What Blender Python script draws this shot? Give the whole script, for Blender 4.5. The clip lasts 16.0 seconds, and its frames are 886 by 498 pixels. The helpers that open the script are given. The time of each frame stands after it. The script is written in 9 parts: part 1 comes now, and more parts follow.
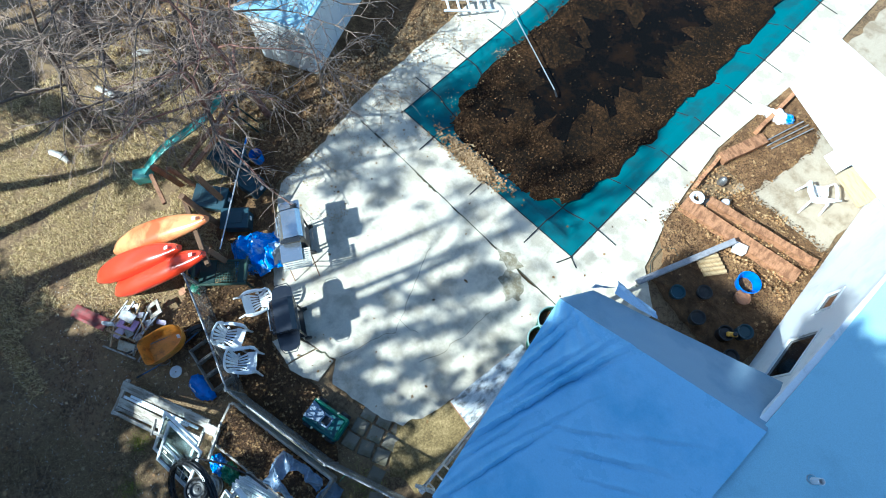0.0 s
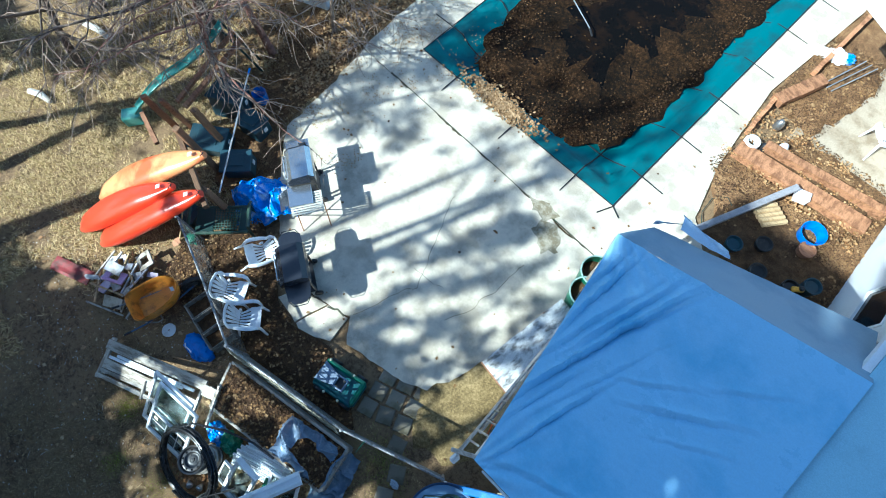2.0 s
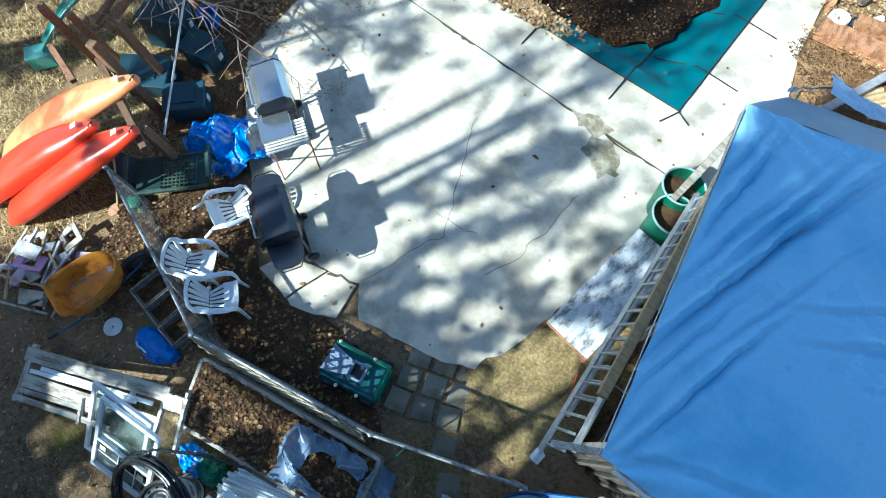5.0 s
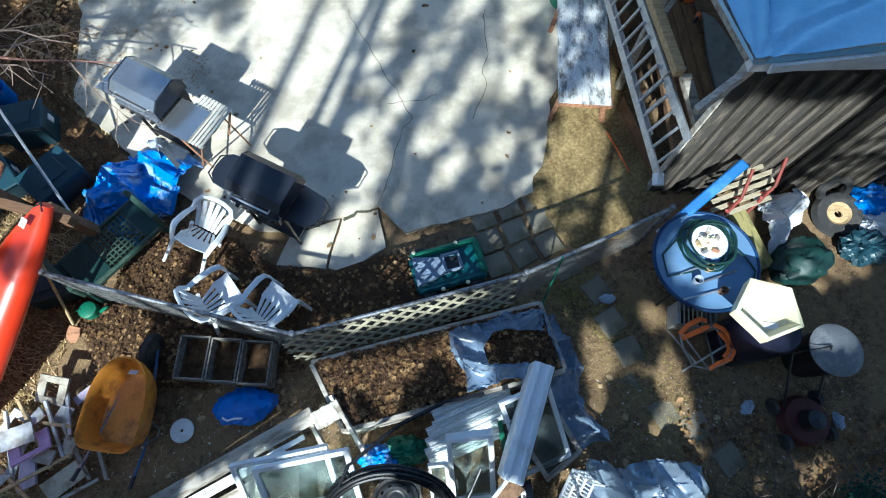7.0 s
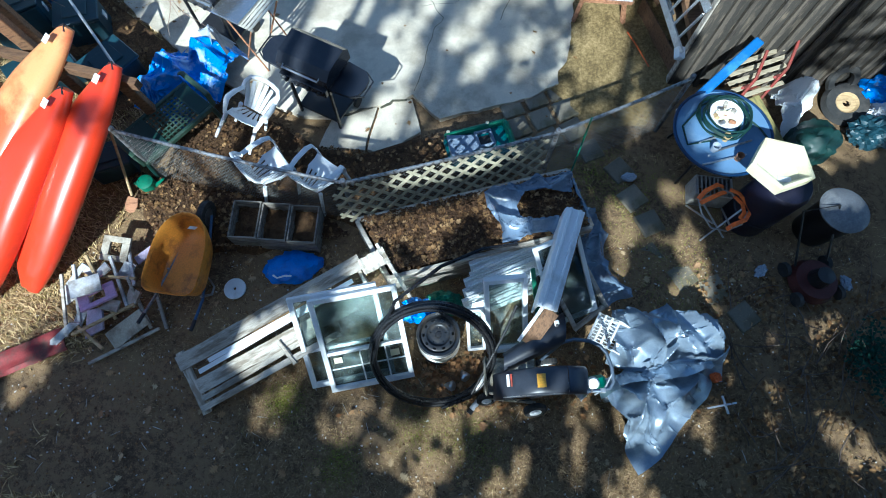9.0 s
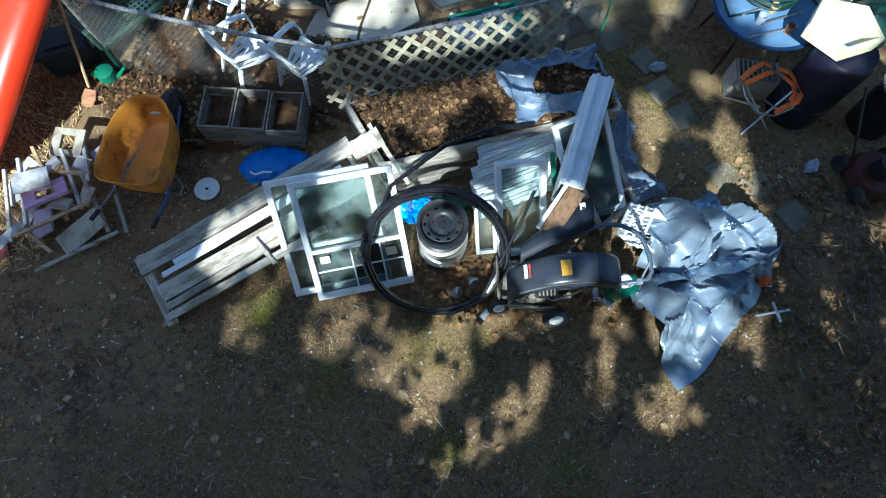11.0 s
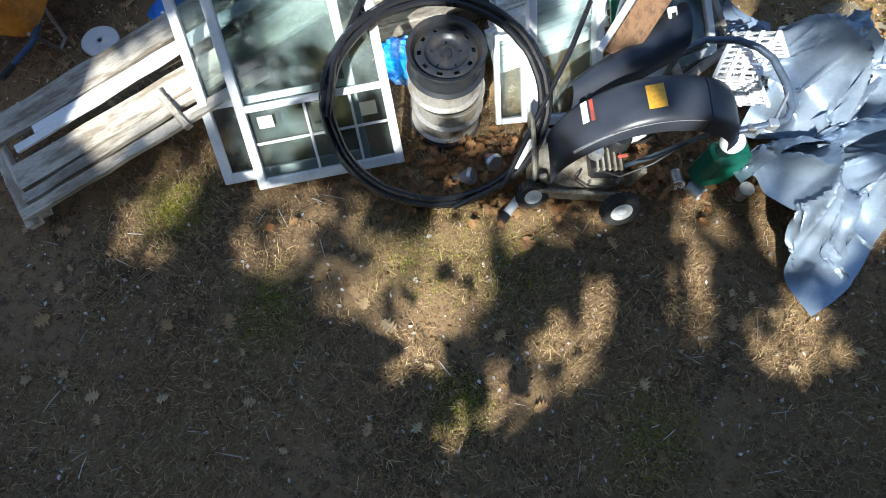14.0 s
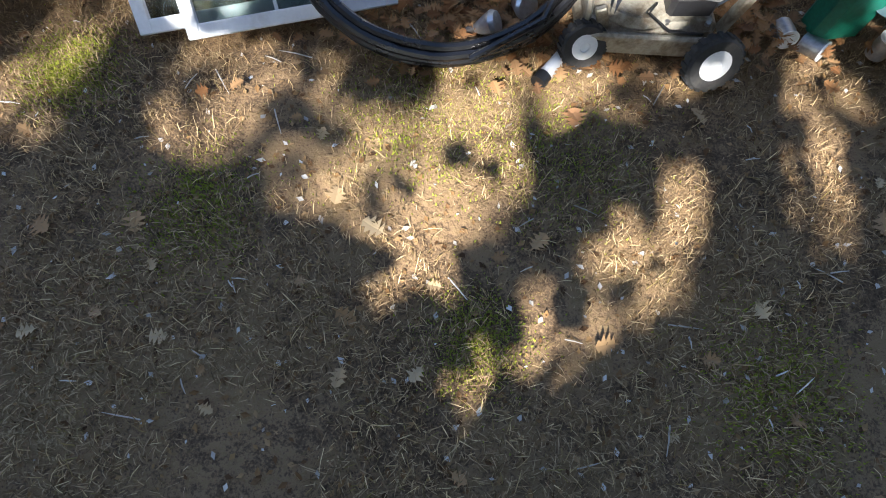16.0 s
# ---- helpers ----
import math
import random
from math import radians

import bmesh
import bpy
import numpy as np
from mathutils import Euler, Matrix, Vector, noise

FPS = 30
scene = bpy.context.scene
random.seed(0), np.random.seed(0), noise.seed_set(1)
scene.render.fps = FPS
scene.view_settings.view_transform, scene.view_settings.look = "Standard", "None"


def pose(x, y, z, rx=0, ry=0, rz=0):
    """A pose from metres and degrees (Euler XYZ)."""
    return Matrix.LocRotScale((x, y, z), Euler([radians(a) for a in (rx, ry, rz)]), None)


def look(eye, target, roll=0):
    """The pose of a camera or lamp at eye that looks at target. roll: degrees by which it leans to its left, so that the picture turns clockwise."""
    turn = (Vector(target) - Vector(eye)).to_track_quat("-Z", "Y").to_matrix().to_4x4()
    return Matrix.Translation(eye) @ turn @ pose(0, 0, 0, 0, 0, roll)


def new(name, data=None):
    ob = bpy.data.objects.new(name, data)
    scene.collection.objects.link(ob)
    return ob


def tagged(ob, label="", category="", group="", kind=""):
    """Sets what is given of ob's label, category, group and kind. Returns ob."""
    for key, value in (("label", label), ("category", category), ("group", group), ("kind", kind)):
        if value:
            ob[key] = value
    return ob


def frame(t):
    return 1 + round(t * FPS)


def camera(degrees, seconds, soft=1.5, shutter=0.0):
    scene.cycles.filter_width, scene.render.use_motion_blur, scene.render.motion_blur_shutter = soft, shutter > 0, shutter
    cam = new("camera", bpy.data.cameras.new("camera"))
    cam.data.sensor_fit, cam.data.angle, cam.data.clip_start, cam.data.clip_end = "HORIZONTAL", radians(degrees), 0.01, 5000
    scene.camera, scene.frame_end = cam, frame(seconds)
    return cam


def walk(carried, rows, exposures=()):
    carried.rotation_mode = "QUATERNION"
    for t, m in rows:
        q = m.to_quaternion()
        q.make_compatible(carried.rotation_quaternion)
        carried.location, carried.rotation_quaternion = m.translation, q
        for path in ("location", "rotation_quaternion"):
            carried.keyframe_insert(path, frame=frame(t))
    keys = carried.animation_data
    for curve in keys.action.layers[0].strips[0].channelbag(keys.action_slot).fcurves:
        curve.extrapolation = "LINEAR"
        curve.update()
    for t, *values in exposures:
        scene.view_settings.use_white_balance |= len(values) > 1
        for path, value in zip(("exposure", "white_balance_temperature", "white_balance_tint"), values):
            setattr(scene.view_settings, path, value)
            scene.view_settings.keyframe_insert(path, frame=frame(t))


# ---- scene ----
cam = camera(79.4, 16.0, 1.0)
METRES, EYE, TILT, LEAN, TURN = 14.0, 11.61, -69.54, 0.65, 48.26
ROWS = [
    (0.0, 0.0, 0.0, 0.0, -0.0, 0.0, -0.0),
    (0.5, -0.0264, 0.0244, -0.0243, -0.1, -0.04, -0.12),
    (1.0, -0.038, 0.0428, -0.0421, -0.22, 0.0, -0.23),
    (1.5, -0.0442, 0.068, -0.0592, -0.3, -0.05, -0.29),
    (2.0, -0.0432, 0.0936, -0.0745, -0.34, -0.18, -0.25),
    (2.5, -0.0394, 0.118, -0.0825, -0.36, -0.19, -0.37),
    (3.0, -0.0356, 0.1511, -0.0904, -0.34, -0.29, -0.42),
    (3.5, -0.0329, 0.1792, -0.1002, -0.35, -0.27, -0.46),
    (4.0, -0.0354, 0.2105, -0.1117, -0.29, -0.45, -0.79),
    (6.5, -0.2584, 0.3385, -0.172, -16.24, -5.54, 35.11),
    (7.0, -0.2874, 0.3408, -0.1796, -22.74, -9.76, 44.23),
    (7.5, -0.3158, 0.3303, -0.1876, -22.57, -9.58, 44.04),
    (8.0, -0.3461, 0.3208, -0.199, -22.39, -9.78, 43.98),
    (8.5, -0.3725, 0.3246, -0.2163, -22.46, -9.86, 44.06),
    (9.0, -0.3895, 0.3296, -0.2318, -22.44, -9.91, 44.08),
    (9.5, -0.4065, 0.3404, -0.2493, -22.47, -10.04, 44.1),
    (10.0, -0.4198, 0.3548, -0.2674, -22.41, -10.14, 44.2),
    (12.5, -0.4338, 0.464, -0.3196, -22.87, -10.58, 44.76),
    (13.0, -0.4353, 0.4819, -0.3286, -22.92, -10.7, 44.84),
    (13.5, -0.4391, 0.4998, -0.3378, -23.15, -10.95, 44.91),
    (14.0, -0.4433, 0.5218, -0.3483, -23.14, -11.06, 45.01),
    (14.5, -0.4454, 0.5399, -0.3571, -23.09, -10.96, 45.01),
    (15.0, -0.4494, 0.5603, -0.3672, -23.19, -10.67, 45.08),
    (15.5, -0.453, 0.5799, -0.376, -23.28, -10.41, 45.02),
    (16.0, -0.4554, 0.5983, -0.3847, -23.23, -10.13, 44.96),
]
walk(cam, [(t, pose(0, 0, EYE, TILT, LEAN, TURN) @ pose(METRES * x, METRES * y, METRES * z, 90 + pitch, roll, yaw)) for t, x, y, z, yaw, pitch, roll in ROWS], [(0.0, 1.04, 5000, -5), (3.5, 1.12, 5050, -6), (6.5, 0.96, 5120, -4), (7.0, 0.85, 5250, -1), (7.6, 0.74, 5200, -2), (8.5, 0.77, 5000, -2), (10.0, 0.89, 5100, -4), (13.0, 1.07, 5500, 3), (14.5, 1.28, 6000, 7), (15.3, 1.52, 6050, 9), (16.0, 1.82, 6000, 11)])


# ---- light ----
SUN_WAY = Vector((0.31, 1.05, -1.0)).normalized()  # the way that sunlight travels
world = bpy.data.worlds.new("sky")
scene.world = world
world.use_nodes = True
sky = world.node_tree.nodes.new("ShaderNodeTexSky")
sky.sky_type, sky.sun_disc = "NISHITA", False
sky.sun_elevation = math.asin(-SUN_WAY.z)
sky.sun_rotation = math.atan2(-SUN_WAY.x, -SUN_WAY.y)
background = world.node_tree.nodes["Background"]
background.inputs["Strength"].default_value = 0.1
world.node_tree.links.new(sky.outputs["Color"], background.inputs["Color"])
sun = new("sun", bpy.data.lights.new("sun", "SUN"))
sun.data.energy, sun.data.angle, sun.data.color = 5.0, radians(0.53), (1.0, 0.93, 0.82)
sun.matrix_basis = look((0, 0, 30), Vector((0, 0, 30)) + SUN_WAY)


# ---- materials ----
def mat(name, base, rough=0.7, metal=0.0, spots=None, scale=6.0, amount=0.5, bump=0.2, grain=60.0, fine=0.15, stretch=(1, 1, 1), random=0.0, sheen=0.0):
    """A surface with a base colour, blotches of a second colour at one scale, grain at a finer one and a relief of both."""
    m = bpy.data.materials.new(name)
    m.use_nodes = True
    t = m.node_tree
    n, l = t.nodes, t.links
    b = n["Principled BSDF"]
    b.inputs["Metallic"].default_value = metal
    co = n.new("ShaderNodeTexCoord")
    mp = n.new("ShaderNodeMapping")
    mp.inputs["Scale"].default_value = stretch
    l.new(co.outputs["Object"], mp.inputs["Vector"])
    big = n.new("ShaderNodeTexNoise")
    big.inputs["Scale"].default_value, big.inputs["Detail"].default_value, big.inputs["Roughness"].default_value = scale, 6, 0.65
    l.new(mp.outputs["Vector"], big.inputs["Vector"])
    small = n.new("ShaderNodeTexNoise")
    small.inputs["Scale"].default_value, small.inputs["Detail"].default_value = grain, 4
    l.new(mp.outputs["Vector"], small.inputs["Vector"])
    ramp = n.new("ShaderNodeValToRGB")
    ramp.color_ramp.elements[0].position, ramp.color_ramp.elements[1].position = 0.62 - 0.3 * amount, 0.78 - 0.3 * amount
    l.new(big.outputs["Fac"], ramp.inputs["Fac"])
    mix = n.new("ShaderNodeMix")
    mix.data_type = "RGBA"
    mix.inputs["A"].default_value = (*base, 1)
    mix.inputs["B"].default_value = (*(spots or [0.7 * c for c in base]), 1)
    l.new(ramp.outputs["Color"], mix.inputs["Factor"])
    hsv = n.new("ShaderNodeHueSaturation")
    l.new(mix.outputs["Result"], hsv.inputs["Color"])
    val = n.new("ShaderNodeMapRange")
    val.inputs["From Min"].default_value, val.inputs["From Max"].default_value = 0.3, 0.7
    val.inputs["To Min"].default_value, val.inputs["To Max"].default_value = 1 - fine, 1 + fine
    l.new(small.outputs["Fac"], val.inputs["Value"])
    if random:
        info = n.new("ShaderNodeObjectInfo")
        rnd = n.new("ShaderNodeMapRange")
        rnd.inputs["To Min"].default_value, rnd.inputs["To Max"].default_value = 1 - random, 1 + random
        l.new(info.outputs["Random"], rnd.inputs["Value"])
        times = n.new("ShaderNodeMath")
        times.operation = "MULTIPLY"
        l.new(rnd.outputs["Result"], times.inputs[0])
        l.new(val.outputs["Result"], times.inputs[1])
        l.new(times.outputs["Value"], hsv.inputs["Value"])
    else:
        l.new(val.outputs["Result"], hsv.inputs["Value"])
    l.new(hsv.outputs["Color"], b.inputs["Base Color"])
    rr = n.new("ShaderNodeMapRange")
    rr.inputs["To Min"].default_value, rr.inputs["To Max"].default_value = max(rough - 0.12, 0.03), min(rough + 0.12, 1)
    l.new(big.outputs["Fac"], rr.inputs["Value"])
    l.new(rr.outputs["Result"], b.inputs["Roughness"])
    if bump:
        add = n.new("ShaderNodeMath")
        add.operation = "MULTIPLY_ADD"
        add.inputs[1].default_value = 0.35
        l.new(small.outputs["Fac"], add.inputs[0])
        l.new(big.outputs["Fac"], add.inputs[2])
        bp = n.new("ShaderNodeBump")
        bp.inputs["Strength"].default_value, bp.inputs["Distance"].default_value = bump, 0.02
        l.new(add.outputs["Value"], bp.inputs["Height"])
        l.new(bp.outputs["Normal"], b.inputs["Normal"])
    if sheen:
        b.inputs["Coat Weight"].default_value, b.inputs["Coat Roughness"].default_value = sheen, 0.15
    return m


def glass(name, tint, rough=0.02):
    m = bpy.data.materials.new(name)
    m.use_nodes = True
    b = m.node_tree.nodes["Principled BSDF"]
    b.inputs["Base Color"].default_value = (*tint, 1)
    b.inputs["Roughness"].default_value, b.inputs["Transmission Weight"].default_value, b.inputs["IOR"].default_value = rough, 1.0, 1.45
    return m


def litter(name, stops, rough=0.95, scale=1.1, bump=0.6):
    """Ground cover: a ramp of colours over noise at three scales."""
    m = bpy.data.materials.new(name)
    m.use_nodes = True
    n, l = m.node_tree.nodes, m.node_tree.links
    b = n["Principled BSDF"]
    b.inputs["Roughness"].default_value = rough
    b.inputs["Specular IOR Level"].default_value = 0.15
    co = n.new("ShaderNodeTexCoord")
    noises = []
    for s, d in ((scale, 5), (scale * 14, 4), (scale * 90, 3)):
        x = n.new("ShaderNodeTexNoise")
        x.inputs["Scale"].default_value, x.inputs["Detail"].default_value, x.inputs["Roughness"].default_value = s, d, 0.7
        l.new(co.outputs["Object"], x.inputs["Vector"])
        noises.append(x)
    a1 = n.new("ShaderNodeMath")
    a1.operation = "ADD"
    l.new(noises[0].outputs["Fac"], a1.inputs[0])
    l.new(noises[1].outputs["Fac"], a1.inputs[1])
    a2 = n.new("ShaderNodeMath")
    a2.operation = "ADD"
    l.new(a1.outputs["Value"], a2.inputs[0])
    l.new(noises[2].outputs["Fac"], a2.inputs[1])
    a3 = n.new("ShaderNodeMapRange")
    a3.inputs["From Min"].default_value, a3.inputs["From Max"].default_value = 1.05, 1.95
    l.new(a2.outputs["Value"], a3.inputs["Value"])
    ramp = n.new("ShaderNodeValToRGB")
    e = ramp.color_ramp.elements
    for k in range(len(stops) - 2):
        e.new(0.5)
    for k, (p, c) in enumerate(stops):
        e[k].position, e[k].color = p, (*c, 1)
    l.new(a3.outputs["Result"], ramp.inputs["Fac"])
    l.new(ramp.outputs["Color"], b.inputs["Base Color"])
    bp = n.new("ShaderNodeBump")
    bp.inputs["Strength"].default_value, bp.inputs["Distance"].default_value = bump, 0.03
    l.new(a1.outputs["Value"], bp.inputs["Height"])
    l.new(bp.outputs["Normal"], b.inputs["Normal"])
    return m


LAWN = litter("dead_lawn", [(0.0, (0.045, 0.03, 0.018)), (0.35, (0.12, 0.08, 0.047)), (0.55, (0.25, 0.165, 0.09)), (0.75, (0.21, 0.145, 0.072)), (1.0, (0.5, 0.365, 0.21))])
LEAVES = litter("leaf_litter", [(0.0, (0.02, 0.013, 0.008)), (0.4, (0.065, 0.038, 0.02)), (0.6, (0.11, 0.065, 0.032)), (0.8, (0.18, 0.1, 0.045)), (1.0, (0.34, 0.2, 0.09))], scale=5.5, bump=0.1)
CONCRETE = mat("concrete", (0.64, 0.57, 0.45), 0.85, spots=(0.42, 0.365, 0.28), scale=1.6, amount=0.6, bump=0.15, grain=110, fine=0.16)
PAVER = mat("paver", (0.22, 0.19, 0.14), 0.9, spots=(0.14, 0.12, 0.07), scale=3, bump=0.25, grain=90, random=0.25)
TEAL = mat("cover_mesh", (0.005, 0.11, 0.13), 0.7, spots=(0.004, 0.07, 0.085), scale=1.3, bump=0.1, grain=200, fine=0.1)
STRAP = mat("black_strap", (0.02, 0.02, 0.022), 0.8)
WHITE = mat("white_vinyl", (0.78, 0.79, 0.8), 0.45, spots=(0.6, 0.6, 0.58), scale=5, amount=0.3, bump=0.05, fine=0.04)
SIDING = mat("white_siding", (0.8, 0.8, 0.79), 0.55, spots=(0.68, 0.68, 0.66), scale=1.2, amount=0.4, bump=0.05, fine=0.04)
ROOF = mat("roof_coating", (0.33, 0.54, 0.66), 0.75, spots=(0.28, 0.46, 0.57), scale=0.8, amount=0.4, bump=0.1, fine=0.08)
TARP_BLUE = mat("blue_grey_tarp", (0.32, 0.56, 0.78), 0.3, spots=(0.22, 0.47, 0.7), scale=0.9, amount=0.4, bump=0.05, grain=40, fine=0.04)
SILVER = mat("silver_tarp", (0.31, 0.38, 0.47), 0.34, metal=0.45, spots=(0.24, 0.3, 0.39), scale=4, bump=0.06, fine=0.06)
FILM = mat("plastic_film", (0.2, 0.27, 0.38), 0.2, spots=(0.3, 0.37, 0.48), scale=7, amount=0.4, bump=0.1, fine=0.05)
FILM.node_tree.nodes["Principled BSDF"].inputs["Alpha"].default_value = 0.8
CLEAR = mat("plastic_sheet", (0.4, 0.45, 0.53), 0.22, spots=(0.27, 0.31, 0.38), scale=5, bump=0.1, fine=0.05)
WOOD_GREY = mat("weathered_board", (0.47, 0.43, 0.37), 0.85, spots=(0.25, 0.21, 0.17), scale=3, amount=0.5, bump=0.3, grain=30, fine=0.14, stretch=(1, 5, 5), random=0.25)
WOOD_BROWN = mat("brown_timber", (0.2, 0.11, 0.055), 0.8, spots=(0.1, 0.055, 0.03), scale=4, amount=0.5, bump=0.3, grain=40, fine=0.2, stretch=(1, 9, 9), random=0.25)
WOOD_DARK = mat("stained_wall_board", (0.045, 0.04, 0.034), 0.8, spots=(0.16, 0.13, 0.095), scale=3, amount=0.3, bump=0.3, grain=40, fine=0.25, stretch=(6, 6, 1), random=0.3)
RED_WOOD = mat("reddish_timber", (0.36, 0.18, 0.095), 0.8, spots=(0.19, 0.085, 0.045), scale=5, amount=0.5, bump=0.3, grain=50, stretch=(1, 6, 6), random=0.2)
FRESH_WOOD = mat("pale_lumber", (0.5, 0.36, 0.19), 0.8, spots=(0.35, 0.24, 0.12), scale=4, bump=0.2, grain=50, stretch=(1, 8, 8))
KAYAK = mat("red_kayak_plastic", (0.7, 0.045, 0.012), 0.34, spots=(0.62, 0.045, 0.018), scale=3, amount=0.3, bump=0.03, fine=0.04, sheen=0.3)
KAYAK_ORANGE = mat("orange_kayak_plastic", (0.8, 0.36, 0.14), 0.34, spots=(0.72, 0.11, 0.03), scale=1.0, amount=0.5, bump=0.03, fine=0.04, sheen=0.3)
BARROW = mat("orange_barrow", (0.72, 0.3, 0.04), 0.42, spots=(0.36, 0.14, 0.03), scale=5, amount=0.42, bump=0.08, fine=0.12)
STEEL = mat("dull_steel", (0.4, 0.4, 0.4), 0.42, metal=0.85, spots=(0.25, 0.22, 0.2), scale=8, bump=0.08)
ALUMINIUM = mat("aluminium", (0.62, 0.64, 0.67), 0.38, metal=0.8, spots=(0.5, 0.5, 0.5), scale=8, bump=0.06)
GALV = mat("galvanised", (0.3, 0.31, 0.33), 0.5, metal=0.6, spots=(0.14, 0.12, 0.11), scale=20, bump=0.05)
BLACK = mat("black_plastic", (0.018, 0.018, 0.02), 0.42, bump=0.06, fine=0.1)
BLACK_GLOSS = mat("black_pipe", (0.012, 0.012, 0.014), 0.28, bump=0.03, fine=0.1)
RUBBER = mat("rubber", (0.03, 0.03, 0.03), 0.85, spots=(0.06, 0.055, 0.05), bump=0.2)
RIM = mat("rim_paint", (0.46, 0.44, 0.4), 0.38, metal=0.55, spots=(0.34, 0.28, 0.21), scale=7, bump=0.08)
RIM_DARK = mat("dark_rim_paint", (0.025, 0.028, 0.034), 0.4, metal=0.2, spots=(0.05, 0.045, 0.04), scale=7, bump=0.08)
PLASTIC_WHITE = mat("white_chair_plastic", (0.8, 0.81, 0.82), 0.4, spots=(0.62, 0.62, 0.6), scale=7, amount=0.3, bump=0.04, fine=0.04)
GREEN = mat("green_plastic", (0.02, 0.16, 0.09), 0.45, spots=(0.015, 0.1, 0.06), scale=5, bump=0.05)
DARK_GREEN = mat("dark_green_plastic", (0.007, 0.032, 0.028), 0.5, spots=(0.01, 0.04, 0.035), scale=5, bump=0.05)
BLUE = mat("blue_plastic", (0.02, 0.17, 0.62), 0.4, spots=(0.015, 0.11, 0.45), scale=5, bump=0.05, fine=0.08)
BLUE_FILM = mat("blue_tarp_film", (0.02, 0.2, 0.68), 0.3, spots=(0.5, 0.62, 0.78), scale=3.5, amount=0.38, bump=0.08, fine=0.06)
ORANGE = mat("orange_cloth", (0.75, 0.16, 0.03), 0.6, spots=(0.5, 0.1, 0.03), scale=8)
RED = mat("faded_red_paint", (0.45, 0.07, 0.045), 0.6, spots=(0.25, 0.06, 0.04), scale=8)
CREAM = mat("cream_plastic", (0.77, 0.72, 0.5), 0.4, spots=(0.68, 0.62, 0.4), scale=3, bump=0.03, fine=0.03)
PINK = mat("lilac_plastic", (0.5, 0.33, 0.52), 0.5, spots=(0.42, 0.28, 0.44))
BARK = mat("bark", (0.14, 0.105, 0.08), 0.95, spots=(0.07, 0.05, 0.04), scale=9, bump=0.8, grain=50, stretch=(1, 1, 0.3))
TWIG = mat("twig_bark", (0.36, 0.265, 0.2), 0.9, spots=(0.19, 0.135, 0.105), scale=9, bump=0.3)
NEEDLES = mat("evergreen_needles", (0.03, 0.06, 0.025), 0.8, spots=(0.05, 0.085, 0.03), scale=3)
PANE = glass("window_glass", (0.42, 0.5, 0.5), 0.03)


def add_dust_and_sky(m, least=0.95, scale=3.0):
    """Hazy patches on a pane that stand for dust and for reflected sky."""
    n, l = m.node_tree.nodes, m.node_tree.links
    co, x, r = n.new("ShaderNodeTexCoord"), n.new("ShaderNodeTexNoise"), n.new("ShaderNodeMapRange")
    x.inputs["Scale"].default_value, x.inputs["Detail"].default_value, x.inputs["Roughness"].default_value = scale, 5, 0.7
    r.inputs["From Min"].default_value, r.inputs["From Max"].default_value = 0.68, 0.38
    r.inputs["To Min"].default_value, r.inputs["To Max"].default_value = least, 1.0
    l.new(co.outputs["Object"], x.inputs["Vector"])
    l.new(x.outputs["Fac"], r.inputs["Value"])
    l.new(r.outputs["Result"], n["Principled BSDF"].inputs["Transmission Weight"])


add_dust_and_sky(PANE, 0.82, 2.4)
TABLE_GLASS = mat("table_glass", (0.14, 0.24, 0.4), 0.1, spots=(0.2, 0.3, 0.44), scale=2, amount=0.4, bump=0.0, fine=0.03)
DARK_PANE = mat("dark_window_glass", (0.012, 0.014, 0.018), 0.06, bump=0.0)
GRILL_STEEL = mat("stainless_hood", (0.58, 0.6, 0.62), 0.24, metal=0.9, spots=(0.5, 0.51, 0.52), scale=2, bump=0.0, fine=0.03)
GRILL_BLACK = mat("grill_enamel", (0.018, 0.021, 0.03), 0.24, spots=(0.026, 0.028, 0.036), scale=2, bump=0.0, fine=0.05)
PEELING = mat("peeling_white_paint", (0.74, 0.74, 0.73), 0.7, spots=(0.2, 0.19, 0.175), scale=4.5, amount=0.5, bump=0.3, grain=45, fine=0.3, stretch=(1.0, 2.2, 1))
GOLD = mat("yellow_sticker", (0.8, 0.42, 0.04), 0.4, bump=0.0)


# ---- building helpers ----
def thing(name, label, category, m=None, group="", kind=""):
    ob = new(name)
    ob.empty_display_size = 0.1
    ob.matrix_basis = m or Matrix()
    return tagged(ob, label, category, group, kind)


def part(name, bm, material, parent=None, label="", m=None):
    me = bpy.data.meshes.new(name)
    bm.to_mesh(me)
    bm.free()
    me.materials.append(material)
    ob = new(name, me)
    ob.parent = parent
    if m:
        ob.matrix_basis = m
    return tagged(ob, label)


def smooth(ob, angle=40):
    ob.data.shade_smooth()
    ob.data.set_sharp_from_angle(angle=radians(angle))
    return ob


def box(sx, sy, sz, m=None, bevel=0.0, bm=None, base=False):
    """A box with its centre (or with base=True its underside's centre) at m's origin."""
    bm = bm or bmesh.new()
    shift = Matrix.Translation((0, 0, sz / 2)) if base else Matrix()
    made = bmesh.ops.create_cube(bm, size=1, matrix=(m or Matrix()) @ shift @ Matrix.Diagonal((sx, sy, sz, 1)))
    if bevel:
        edges = {e for v in made["verts"] for e in v.link_edges}
        bmesh.ops.bevel(bm, geom=list(edges), offset=bevel, segments=1, affect="EDGES")
    return bm


